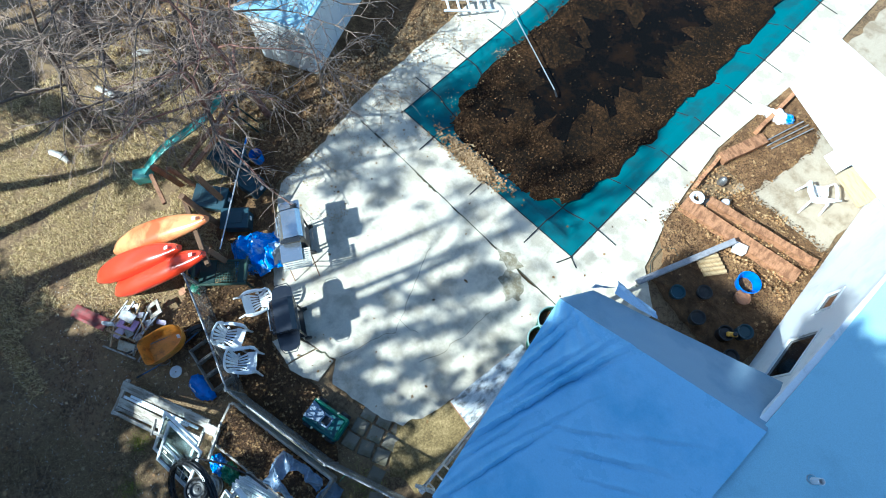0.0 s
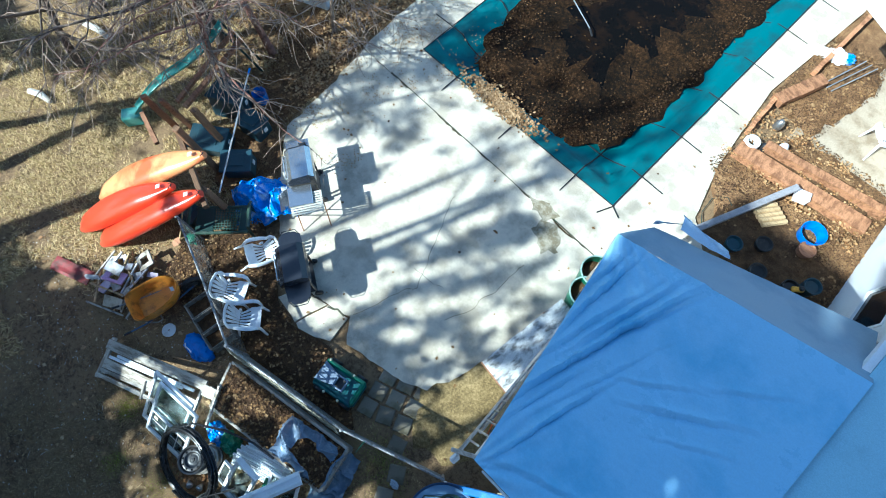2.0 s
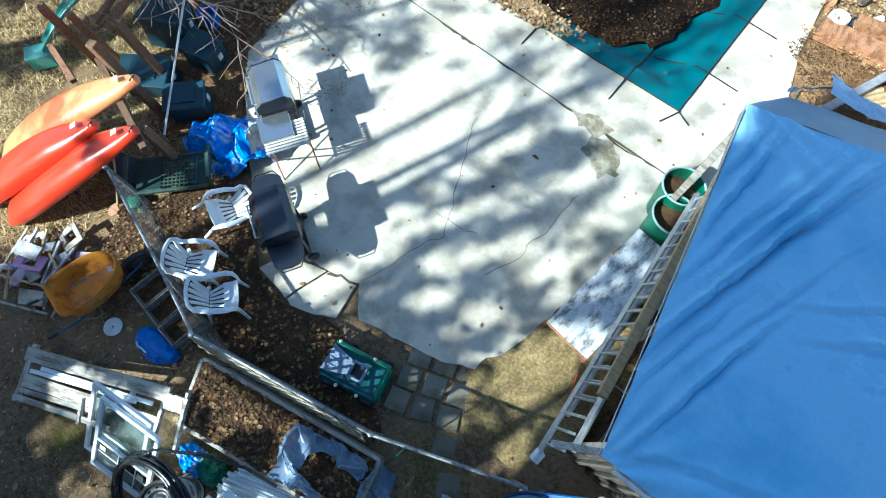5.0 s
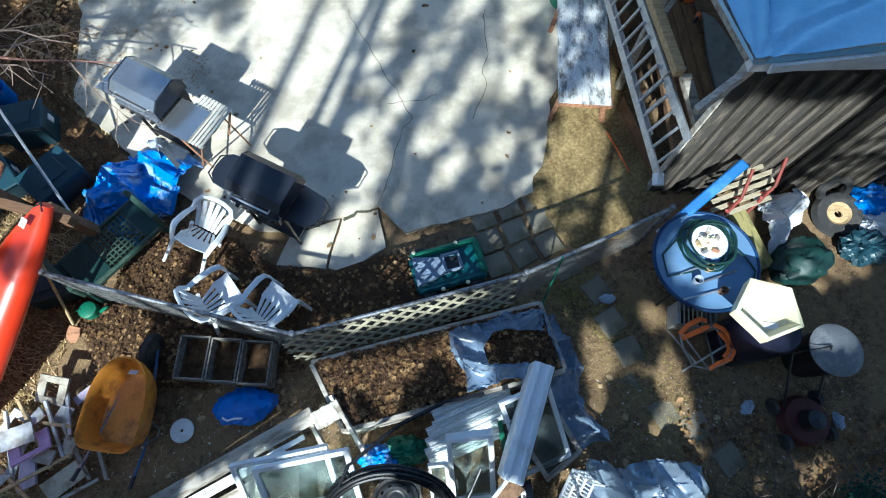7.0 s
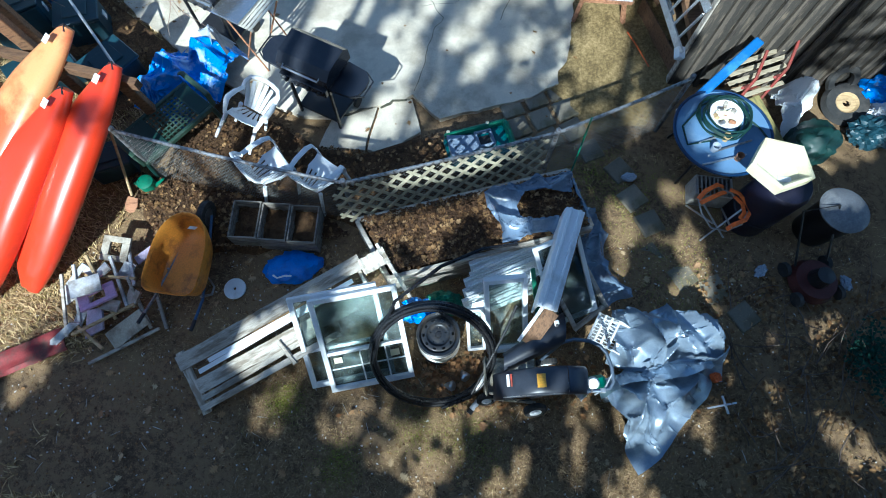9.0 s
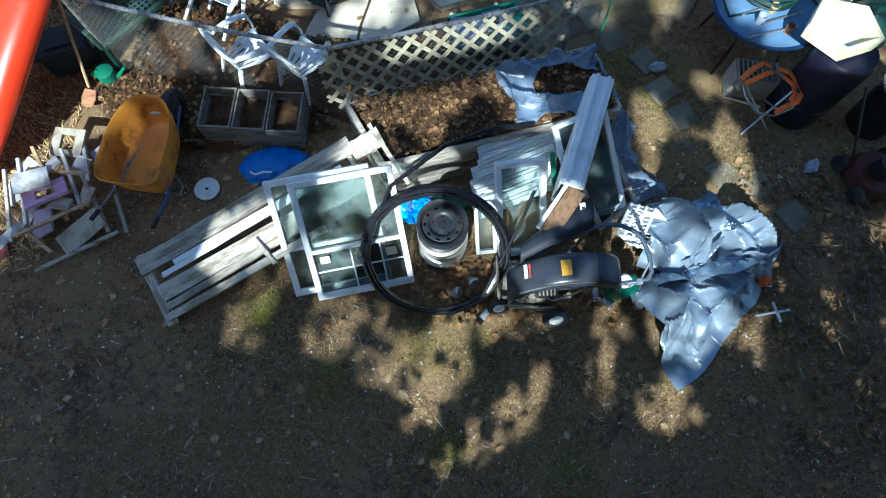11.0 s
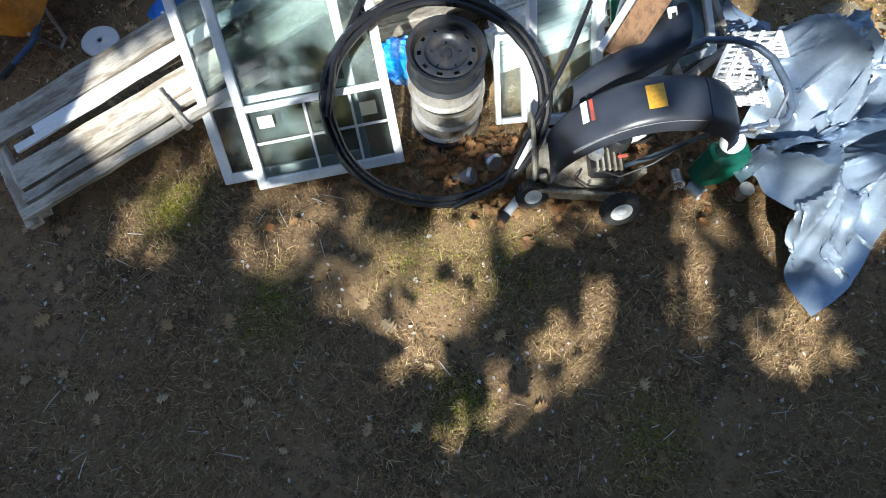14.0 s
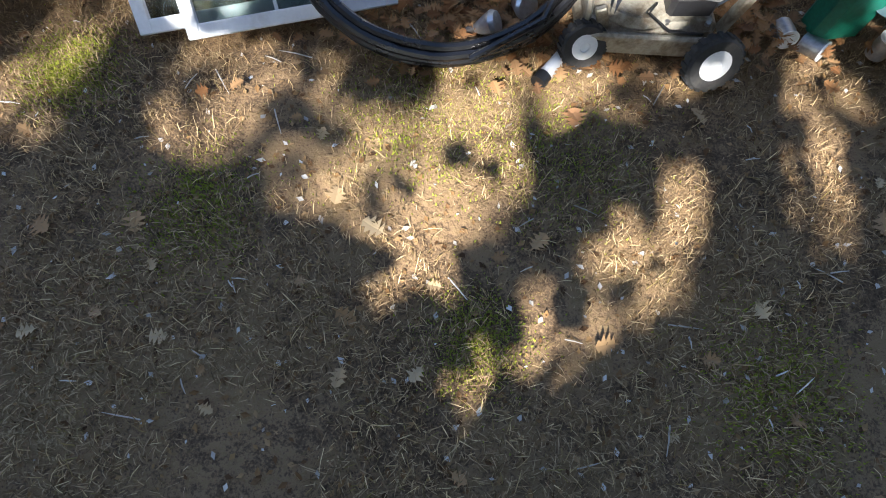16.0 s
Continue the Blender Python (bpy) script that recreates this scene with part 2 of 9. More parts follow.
def tube(path, radius, seg=8, bm=None, closed=False, ends=True, flat=1.0):
    """A round bar along points; radius a number or one for each point."""
    bm = bm or bmesh.new()
    pts = [Vector(p) for p in path]
    count = len(pts)
    rings, side = [], None
    for i, p in enumerate(pts):
        a = pts[(i - 1) % count] if closed or i else p
        b = pts[(i + 1) % count] if closed or i < count - 1 else p
        way = (b - a).normalized()
        if side is None:
            side = way.cross(Vector((0, 0, 1)))
            if side.length < 1e-3:
                side = way.cross(Vector((0, 1, 0)))
        side = (side - way * side.dot(way)).normalized()
        up = side.cross(way)
        r = radius[i] if hasattr(radius, "__len__") else radius
        rings.append([bm.verts.new(p + r * (math.cos(2 * math.pi * k / seg) * side + flat * math.sin(2 * math.pi * k / seg) * up)) for k in range(seg)])
    pairs = list(zip(rings, rings[1:])) + ([(rings[-1], rings[0])] if closed else [])
    for r1, r2 in pairs:
        for k in range(seg):
            bm.faces.new((r1[k], r1[(k + 1) % seg], r2[(k + 1) % seg], r2[k]))
    if ends and not closed:
        bm.faces.new(rings[0][::-1])
        bm.faces.new(rings[-1])
    bmesh.ops.recalc_face_normals(bm, faces=bm.faces)
    return bm


def lathe(profile, seg=24, m=None, bm=None):
    """Turns a profile of (radius, height) about z."""
    bm = bm or bmesh.new()
    m = m or Matrix()
    rings = [[bm.verts.new(m @ Vector((r * math.cos(2 * math.pi * k / seg), r * math.sin(2 * math.pi * k / seg), z))) for k in range(seg)] if r > 1e-5 else [bm.verts.new(m @ Vector((0, 0, z)))] for r, z in profile]
    for r1, r2 in zip(rings, rings[1:]):
        for k in range(seg):
            some = [r1[k % len(r1)], r1[(k + 1) % len(r1)], r2[(k + 1) % len(r2)], r2[k % len(r2)]]
            some = list(dict.fromkeys(some))
            if len(some) > 2:
                bm.faces.new(some)
    bmesh.ops.recalc_face_normals(bm, faces=bm.faces)
    return bm


def slab(outline, z0, z1, bm=None):
    """A flat prism over an outline of (x, y)."""
    bm = bm or bmesh.new()
    low = [bm.verts.new((x, y, z0)) for x, y in outline]
    top = [bm.verts.new((x, y, z1)) for x, y in outline]
    bm.faces.new(low[::-1])
    bm.faces.new(top)
    k = len(outline)
    for i in range(k):
        bm.faces.new((low[i], low[(i + 1) % k], top[(i + 1) % k], top[i]))
    bmesh.ops.recalc_face_normals(bm, faces=bm.faces)
    return bm


def grid(nx, ny, place, bm=None, thick=0.0):
    """A sheet of nx by ny cells; place(u, v) gives each corner for u, v from 0 to 1."""
    bm = bm or bmesh.new()
    rows = [[bm.verts.new(place(i / nx, j / ny)) for i in range(nx + 1)] for j in range(ny + 1)]
    faces = [bm.faces.new((rows[j][i], rows[j][i + 1], rows[j + 1][i + 1], rows[j + 1][i])) for j in range(ny) for i in range(nx)]
    if thick:
        bmesh.ops.recalc_face_normals(bm, faces=faces)
        bmesh.ops.solidify(bm, geom=faces, thickness=thick)
    return bm


def bar(a, b, w, h, bevel=0.004, bm=None, roll=0.0):
    """A squared bar from a to b, w across and h high."""
    a, b = Vector(a), Vector(b)
    d = b - a
    x = d.normalized()
    y = Vector((0, 0, 1)).cross(x)
    y = y.normalized() if y.length > 1e-3 else Vector((0, 1, 0))
    z = x.cross(y)
    m = Matrix((x, y, z)).transposed().to_4x4() @ pose(0, 0, 0, roll)
    return box(d.length, w, h, Matrix.Translation((a + b) / 2) @ m, bevel, bm)


def fbm(x, y, z=0.0, k=4):
    return noise.fractal(Vector((x, y, z)), 0.6, 2.1, k)


# ---- ground, patio and pool ----
POOL_TURN = 3.0
POOL = Matrix.Translation((-1.2, 4.83, 0)) @ pose(0, 0, 0, 0, 0, POOL_TURN)  # its near right corner; x runs to the left as -x


def ground_relief(x, y):
    p = POOL.inverted() @ Vector((x, y, 0))
    if -5.5 < p.x < -0.1 and -0.02 < p.y < 11.4:
        return -1.2
    return 0.035 * fbm(x * 0.5, y * 0.5, 3) - 0.035


def ground_sheet():
    """One sheet: fine where the camera passes, coarse towards the horizon."""
    near = [(-14 + 28 * i / 112) for i in range(113)]
    far = [-400, -150, -60, -30, -20]
    xs = [v - 4 for v in far] + [v - 3 for v in near] + [-v + 2 for v in far[::-1]]
    bm = bmesh.new()
    rows = [[bm.verts.new((x, y, ground_relief(x, y) if abs(x) < 40 and abs(y) < 40 else -0.04)) for x in xs] for y in xs]
    for j in range(len(xs) - 1):
        for i in range(len(xs) - 1):
            bm.faces.new((rows[j][i], rows[j][i + 1], rows[j + 1][i + 1], rows[j + 1][i]))
    return bm


ground = tagged(smooth(part("ground", ground_sheet(), LAWN)), "dead winter lawn with moss and fallen leaves", "ground", kind="structure")


def wobble(points, seed, step=0.18, size=0.03):
    """An outline broken into short steps with uneven edges."""
    out = []
    for (x0, y0), (x1, y1) in zip(points, points[1:] + points[:1]):
        count = max(1, int(math.hypot(x1 - x0, y1 - y0) / step))
        for k in range(count):
            x, y = x0 + (x1 - x0) * k / count, y0 + (y1 - y0) * k / count
            out.append((x + size * fbm(x * 2, y * 2, seed), y + size * fbm(x * 2, y * 2, seed + 7)))
    return out


patio = thing("patio", "pale cracked concrete pool patio", "patio", kind="structure")
PATIO_TOP = 0.03
MAIN = [(-0.95, -0.42), (-0.72, 0.3), (-0.66, 1.0), (-0.4, 1.55), (0.5, 1.9), (0.5, 3.78), (-2.45, 3.70), (-7.75, 3.55), (-7.4, 2.1), (-7.25, 1.0), (-6.75, 0.5), (-5.75, -0.3), (-5.0, -0.75), (-4.4, -0.95), (-4.1, -0.98), (-3.0, -0.66), (-2.6, -1.0), (-1.6, -0.76)]
slab_mesh = slab(wobble(MAIN, 1, 0.1, 0.07), -0.12, PATIO_TOP)
part("concrete_slab", slab_mesh, CONCRETE, patio)
for outline in ([(-4.05, -1.0), (-3.45, -0.82), (-3.6, -1.48), (-4.2, -1.42)], [(-3.42, -0.81), (-2.98, -0.68), (-2.85, -1.2), (-3.35, -1.52), (-3.56, -1.47)]):
    part("concrete_slab", slab(wobble(outline, 4, 0.15, 0.015), -0.12, PATIO_TOP - 0.006), CONCRETE, patio)
part("concrete_slab", slab(wobble([(-6.8, 3.585), (-2.45, 3.715), (0.5, 3.795), (0.95, 5.2), (0.1, 5.9), (-0.35, 7.2), (-0.75, 9.6), (-0.6, 14.0), (-0.9, 20), (-9.0, 20), (-8.6, 16.05), (-1.98, 16.4), (-1.42, 5.0), (-6.85, 4.72)], 5, 0.2, 0.01), -0.12, PATIO_TOP - 0.003), CONCRETE, patio)
part("concrete_slab", slab(wobble([(-7.8, 3.57), (-6.82, 3.585), (-6.6, 4.72), (-7.25, 16.0), (-9.2, 20), (-8.1, 6.0)], 6, 0.2, 0.06), -0.12, PATIO_TOP - 0.004), CONCRETE, patio)


def crack(points, width=0.012):
    pts = wobble_line(points)
    bm = bmesh.new()
    last = None
    for i, (x, y) in enumerate(pts):
        a, b = pts[max(i - 1, 0)], pts[min(i + 1, len(pts) - 1)]
        d = Vector((b[1] - a[1], a[0] - b[0], 0)).normalized() * width * (0.5 + abs(fbm(x * 5, y * 5, 2)))
        pair = bm.verts.new(Vector((x, y, PATIO_TOP + 0.004)) + d), bm.verts.new(Vector((x, y, PATIO_TOP + 0.004)) - d)
        if last:
            bm.faces.new((last[0], pair[0], pair[1], last[1]))
        last = pair
    return bm


def wobble_line(points):
    out = []
    for (x0, y0), (x1, y1) in zip(points, points[1:]):
        for k in range(8):
            x, y = x0 + (x1 - x0) * k / 8, y0 + (y1 - y0) * k / 8
            out.append((x + 0.06 * fbm(x * 3, y * 3, 9), y + 0.06 * fbm(x * 3, y * 3, 19)))
    return out


DIRT = mat("crack_dirt", (0.1, 0.085, 0.06), 0.95, spots=(0.05, 0.06, 0.03), scale=12)
STAIN = mat("wet_stain", (0.2, 0.165, 0.1), 0.75, spots=(0.36, 0.32, 0.24), scale=9, amount=0.6, bump=0.1)
for line, width in (([(-3.5, 2.6), (-3.4, 2.3), (-2.9, 1.35), (-2.56, 0.75), (-2.8, 0.1), (-2.95, -0.66)], 0.005), ([(-1.5, 2.6), (-1.51, 2.06), (-1.53, 1.21), (-1.75, 0.6)], 0.006), ([(-3.45, -0.82), (-2.98, -0.66)], 0.02), ([(-2.9, 0.9), (-2.1, 1.1)], 0.004), ([(-4.05, -0.98), (-3.45, -0.81)], 0.016)):
    part("crack", crack(line, width), DIRT, patio, "dirt-filled crack")
part("stain", slab(wobble([(-1.98, 3.52), (-1.65, 3.62), (-1.3, 3.5), (-1.3, 3.2), (-1.5, 3.02), (-1.92, 3.17)], 8, 0.06, 0.16), PATIO_TOP - 0.01, PATIO_TOP + 0.004), STAIN, patio, "brown wet stain")
part("stain", slab(wobble([(-2.5, 3.74), (-2.1, 3.98), (-1.75, 3.82), (-1.85, 3.55), (-2.3, 3.6)], 12, 0.05, 0.12), PATIO_TOP - 0.01, PATIO_TOP + 0.0045), STAIN, patio, "brown wet stain")
part("gap", slab([(-6.8, 3.58), (-2.45, 3.7), (0.5, 3.78), (0.5, 3.80), (-2.45, 3.72), (-6.8, 3.60)], PATIO_TOP - 0.03, PATIO_TOP + 0.002), DIRT, patio, "dirty expansion joint")

# leaf litter where the beds and the wood's edge lie
def litter_bed(outline, seed, top=0.03):
    o = wobble(outline, seed, 0.2, 0.12)
    cx, cy = sum(p[0] for p in o) / len(o), sum(p[1] for p in o) / len(o)
    bm = bmesh.new()
    rings = []
    for f, z in ((1.0, -0.05), (0.93, top), (0.6, top + 0.02), (0.3, top + 0.03)):
        rings.append([bm.verts.new((cx + (x - cx) * f, cy + (y - cy) * f, z + 0.03 * fbm(x * f * 3, y * f * 3, seed))) for x, y in o])
    mid = bm.verts.new((cx, cy, top + 0.03))
    k = len(o)
    for r1, r2 in zip(rings, rings[1:]):
        for i in range(k):
            bm.faces.new((r1[i], r1[(i + 1) % k], r2[(i + 1) % k], r2[i]))
    for i in range(k):
        bm.faces.new((rings[-1][i], rings[-1][(i + 1) % k], mid))
    bmesh.ops.recalc_face_normals(bm, faces=bm.faces)
    return bm


# tan litter for sunlit beds, with some sun brightness put into the colour
LEAF_BANK = litter("sun_toned_leaf_bank", [(0.0, (0.03, 0.018, 0.01)), (0.4, (0.1, 0.056, 0.028)), (0.6, (0.19, 0.11, 0.052)), (0.8, (0.32, 0.19, 0.085)), (1.0, (0.5, 0.33, 0.17))], scale=3.5, bump=0.12)
BED_SOIL = litter("sun_toned_bed_soil", [(0.0, (0.06, 0.035, 0.018)), (0.4, (0.14, 0.076, 0.036)), (0.6, (0.24, 0.138, 0.065)), (0.8, (0.36, 0.22, 0.105)), (1.0, (0.52, 0.35, 0.19))], scale=3.0, bump=0.12)
BEDS = [
    ([(-9.6, 3.5), (-7.9, 3.6), (-7.45, 2.0), (-7.3, 0.9), (-6.75, 0.4), (-5.8, -0.4), (-7.2, -1.1), (-8.1, 0.1), (-8.8, 1.8)], 21),
    ([(-6.1, -0.6), (-4.9, -1.0), (-4.2, -1.45), (-3.4, -1.55), (-2.75, -1.25), (-1.3, -1.8), (-1.3, -1.95), (-3.6, -2.55), (-6.1, -1.9)], 22),
    ([(-3.5, -2.7), (-1.1, -2.1), (-0.9, -2.78), (-3.14, -3.35)], 23),
    ([(-6.6, -1.8), (-5.4, -2.1), (-4.0, -2.45), (-3.7, -2.7), (-5.0, -2.9), (-6.0, -2.9)], 24),
    ([(-0.6, 7.2), (0.4, 6.2), (3.0, 6.2), (3.0, 9.4), (0.4, 9.2)], 25),
    ([(-0.7, 9.4), (0.6, 9.0), (0.9, 11.2), (-0.2, 14.5), (-0.6, 14)], 26),
    ([(-8.6, 3.6), (-8.9, 6.0), (-9.3, 20), (-14, 20), (-13, 4)], 27),
]
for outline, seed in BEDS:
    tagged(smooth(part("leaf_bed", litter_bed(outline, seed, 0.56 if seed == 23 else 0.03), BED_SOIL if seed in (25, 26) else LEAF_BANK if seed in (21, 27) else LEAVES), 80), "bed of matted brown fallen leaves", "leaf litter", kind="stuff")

SOIL = litter("mossy_soil", [(0.0, (0.05, 0.034, 0.016)), (0.4, (0.16, 0.115, 0.05)), (0.7, (0.33, 0.24, 0.11)), (1.0, (0.5, 0.39, 0.22))], scale=1.6, bump=0.3)
tagged(smooth(part("bare_soil", litter_bed([(-1.15, -0.45), (-0.78, 0.3), (-0.7, 1.0), (-0.45, 1.6), (0.55, 2.0), (0.8, 0.6), (0.75, -0.4), (0.2, -1.0), (-0.5, -1.25), (-0.8, -0.9)], 29, 0.008), SOIL), 80), "tan mossy bare soil beside the concrete", "soil", kind="stuff")

# ---- pool ----
pool_cover = thing("pool_cover", "sagging teal mesh pool cover under dark leaf-filled water", "pool cover", POOL)


def cover_height(x, y):
    """Sag of the cover below its straps; x from -5.6 to 0, y from 0 to 11.5."""
    u, v = min(-x, x + 5.6) / 2.8, min(y, 11.5 - y) / 2.8
    d = max(0, min(u, v, 1) - 0.12)
    return PATIO_TOP + 0.02 - 0.8 * d ** 0.6 + 0.012 * fbm(x * 1.5, y * 1.5, 5) * min(1, d * 8)


smooth(part("sheet", grid(70, 150, lambda u, v: (-5.6 * u + 0.05 * fbm(u * 9, v * 9, 1) * (u in (0, 1)), 11.5 * v, cover_height(-5.6 * u, 11.5 * v))), TEAL, pool_cover), 80)
WATER = mat("leafy_water", (0.004, 0.0035, 0.003), 0.06, spots=(0.012, 0.007, 0.004), scale=1.5, bump=0.0)
WATER.node_tree.nodes["Principled BSDF"].inputs["IOR"].default_value = 1.2


def pond_edge(a):
    """Outline of the standing water on the cover."""
    x, y = math.cos(a), math.sin(a)
    p = 4.0
    r = (abs(x) ** p + abs(y) ** p) ** (-1 / p)
    w = 1 + 0.05 * fbm(3 * x, 3 * y, 8) + 0.09 * fbm(11 * x, 11 * y, 28)
    return -2.95 + 2.2 * r * x * w, 5.75 + 5.3 * r * y * (1 + 0.04 * fbm(4 * x, 4 * y, 18) + 0.05 * fbm(12 * x, 12 * y, 38))


outline = [pond_edge(2 * math.pi * k / 160) for k in range(160)]
part("water", slab(outline, -0.16, -0.145), WATER, pool_cover, "dark standing water")
LEAF_MUCK = litter("leaf_muck", [(0.0, (0.002, 0.0015, 0.0012)), (0.4, (0.006, 0.004, 0.0025)), (0.6, (0.022, 0.011, 0.0045)), (0.8, (0.06, 0.029, 0.011)), (1.0, (0.14, 0.075, 0.03))], scale=0.9, bump=0.4)
LEAF_MUCK.node_tree.nodes["Principled BSDF"].inputs["Specular IOR Level"].default_value = 0.12


def muck_ring():
    bm = bmesh.new()
    rings = []
    for f, z in ((1.03, -0.13), (1.0, -0.105), (0.9, -0.11), (0.75, -0.125), (0.6, -0.135), (0.4, -0.15), (0.2, -0.17)):
        rings.append([bm.verts.new((-2.95 + (x + 2.95) * (f + (0.22 * fbm(x * 0.7, y * 0.7, 31) + 0.035 * fbm(x * 2.5, y * 2.5, 32) if f < 0.8 else 0)), 5.75 + (y - 5.75) * (f if f > 1 else 1 - (1 - f) * 0.6), z + 0.035 * fbm(x * f * 1.6, y * f * 1.6, 9))) for x, y in outline])
    k = len(outline)
    for r1, r2 in zip(rings, rings[1:]):
        for i in range(k):
            bm.faces.new((r1[i], r1[(i + 1) % k], r2[(i + 1) % k], r2[i]))
    bmesh.ops.recalc_face_normals(bm, faces=bm.faces)
    return bm


smooth(part("leaf_muck", muck_ring(), LEAF_MUCK, pool_cover, "drift of wet brown leaves"), 80)
for k in range(8):
    y = 0.95 + 1.37 * k
    part("strap", tube([(-5.6 - 0.55, y, PATIO_TOP + 0.01), (-5.55, y, PATIO_TOP + 0.03)] + [(-5.5 + 5.5 * s / 24, y, cover_height(-5.5 + 5.5 * s / 24, y) + 0.012) for s in range(25)] + [(0.55, y, PATIO_TOP + 0.01)], 0.014, 4, flat=0.35), STRAP, pool_cover)
for k in range(3):
    x = -1.0 - 1.75 * k
    part("strap", tube([(x, -0.5, PATIO_TOP + 0.01), (x, 0, PATIO_TOP + 0.03)] + [(x, 11.5 * s / 40, cover_height(x, 11.5 * s / 40) + 0.014) for s in range(1, 40)] + [(x, 12.0, PATIO_TOP + 0.01)], 0.014, 4, flat=0.35), STRAP, pool_cover)
for side in (-0.14, 0.14):
    part("strap", tube([(0.02, 0.02, PATIO_TOP + 0.02), (0.02 + side - 0.02, -0.34, PATIO_TOP + 0.01)] if side < 0 else [(0.0, 0.0, PATIO_TOP + 0.02), (0.26, -0.12, PATIO_TOP + 0.01)], 0.014, 4), STRAP, pool_cover)
for sx, y0, y1 in ((0, 0, 11.5), (-5.6, 0, 11.5)):
    part("hem", tube([(sx, y0 + (y1 - y0) * s / 40, PATIO_TOP + 0.03) for s in range(41)], 0.012, 4), STRAP, pool_cover)
part("hem", tube([(-5.6 * s / 20, 0, PATIO_TOP + 0.03) for s in range(21)], 0.012, 4), STRAP, pool_cover)

pole = thing("pool_pole", "white and blue telescopic pool pole lying across the cover", "pole")
part("tube", tube([(-7.25, 8.8, 0.22), (-4.66, 7.87, 0.03)], 0.013, 8), ALUMINIUM, pole)
part("tip", tube([(-4.66, 7.87, 0.03), (-4.5, 7.81, -0.05)], 0.026, 6), BLACK, pole)

# ---- house ----
house = thing("house", "white-sided house with a pale coated roof", "house", kind="structure")


def wall_with_openings(y0, y1, z0, z1, x0, x1, openings):
    """A wall facing -x, cut through by openings of (y0, y1, z0, z1)."""
    bm = bmesh.new()
    ys = sorted({y0, y1, *[o[k] for o in openings for k in (0, 1)]})
    zs = sorted({z0, z1, *[o[k] for o in openings for k in (2, 3)]})
    for a, b in zip(ys, ys[1:]):
        for c, d in zip(zs, zs[1:]):
            if not any(o[0] <= a and b <= o[1] and o[2] <= c and d <= o[3] for o in openings):
                box(x1 - x0, b - a, d - c, Matrix.Translation(((x0 + x1) / 2, (a + b) / 2, (c + d) / 2)), 0, bm)
    bmesh.ops.remove_doubles(bm, verts=bm.verts, dist=0.001)
    return bm


OPENINGS = [(5.3, 6.3, 1.1, 2.0), (7.0, 7.45, 1.35, 1.8)]
WALL = Matrix.Translation((3.12, 5.0, 0)) @ pose(0, 0, 0, 0, 0, 5.5) @ Matrix.Translation((-3.12, -5.0, 0))
part("wall", wall_with_openings(-0.2, 12.5, 0, 2.95, 3.12, 3.3, OPENINGS), SIDING, house, m=WALL)
part("wall", box(6, 0.18, 2.95, pose(6.3, -0.11, 0), 0, base=True), SIDING, house)
part("wall", box(6, 0.18, 2.95, pose(6.3, 12.59, 0), 0, base=True), SIDING, house)
part("wall", box(0.18, 12.9, 2.95, pose(9.39, 6.24, 0), 0, base=True), SIDING, house)
for z in [0.16 + 0.2 * k for k in range(14)]:
    cuts = [-0.2] + sorted(v for o in OPENINGS if o[2] - 0.08 < z < o[3] + 0.08 for v in (o[0] - 0.05, o[1] + 0.05)) + [12.5]
    for a, b in zip(cuts[::2], cuts[1::2]):
        part("clapboard", box(0.02, b - a, 0.2, pose(3.108, (a + b) / 2, z, 0, 4, 0)), SIDING, house, m=WALL)
for y0, y1, z0, z1 in OPENINGS:
    win = new("window")
    win.parent = house
    win.matrix_basis = WALL
    for nm, a, b in (("frame_side", (y0 - 0.03, z0), (y0 - 0.03, z1)), ("frame_side", (y1 + 0.03, z0), (y1 + 0.03, z1)), ("frame_top", (y0 - 0.06, z1 + 0.03), (y1 + 0.06, z1 + 0.03)), ("sill", (y0 - 0.08, z0 - 0.03), (y1 + 0.08, z0 - 0.03))):
        part(nm, bar((3.1, *a), (3.1, *b), 0.05, 0.05), WHITE, win)
    part("pane", box(0.012, y1 - y0, z1 - z0, pose(3.125, (y0 + y1) / 2, (z0 + z1) / 2)), DARK_PANE, win)
part("roof", grid(8, 30, lambda u, v: (2.95 - 0.35 * max(0, v - 0.42) + 3.4 * u, -0.5 + 13.4 * v, 3.0 + 1.1 * u + 0.01 * fbm(u * 5, v * 20, 2)), thick=-0.08), ROOF, house)
part("roof", grid(8, 30, lambda u, v: (9.72 - 3.4 * u, -0.5 + 13.4 * v, 3.0 + 1.1 * u), thick=0.08), ROOF, house)
part("gutter", bar((2.88, -0.5, 2.99), (2.88, 12.9, 2.99), 0.11, 0.1), WHITE, house, "white gutter")
part("downpipe", bar((3.06, 4.75, 0.1), (3.06, 4.75, 2.95), 0.07, 0.06), WHITE, house, "grey downpipe")
part("gable", slab([(3.2, 0), (9.4, 0), (6.3, 1.0)], -0.05, 0.05), SIDING, house, m=pose(0, -0.1, 2.95, 90))
part("gable", slab([(3.2, 0), (9.4, 0), (6.3, 1.0)], -0.05, 0.05), SIDING, house, m=pose(0, 12.55, 2.95, 90))
vent = new("roof_vent")
vent.parent = house
part("pipe", lathe([(0, 0), (0.05, 0), (0.05, 0.32), (0.04, 0.32), (0.04, 0.1)], 12, pose(3.75, 3.55, 3.2)), WHITE, vent)
part("collar", lathe([(0.14, 0), (0.1, 0.03), (0.06, 0.1)], 12, pose(3.75, 3.55, 3.26, 0, -18, 0)), ALUMINIUM, vent)

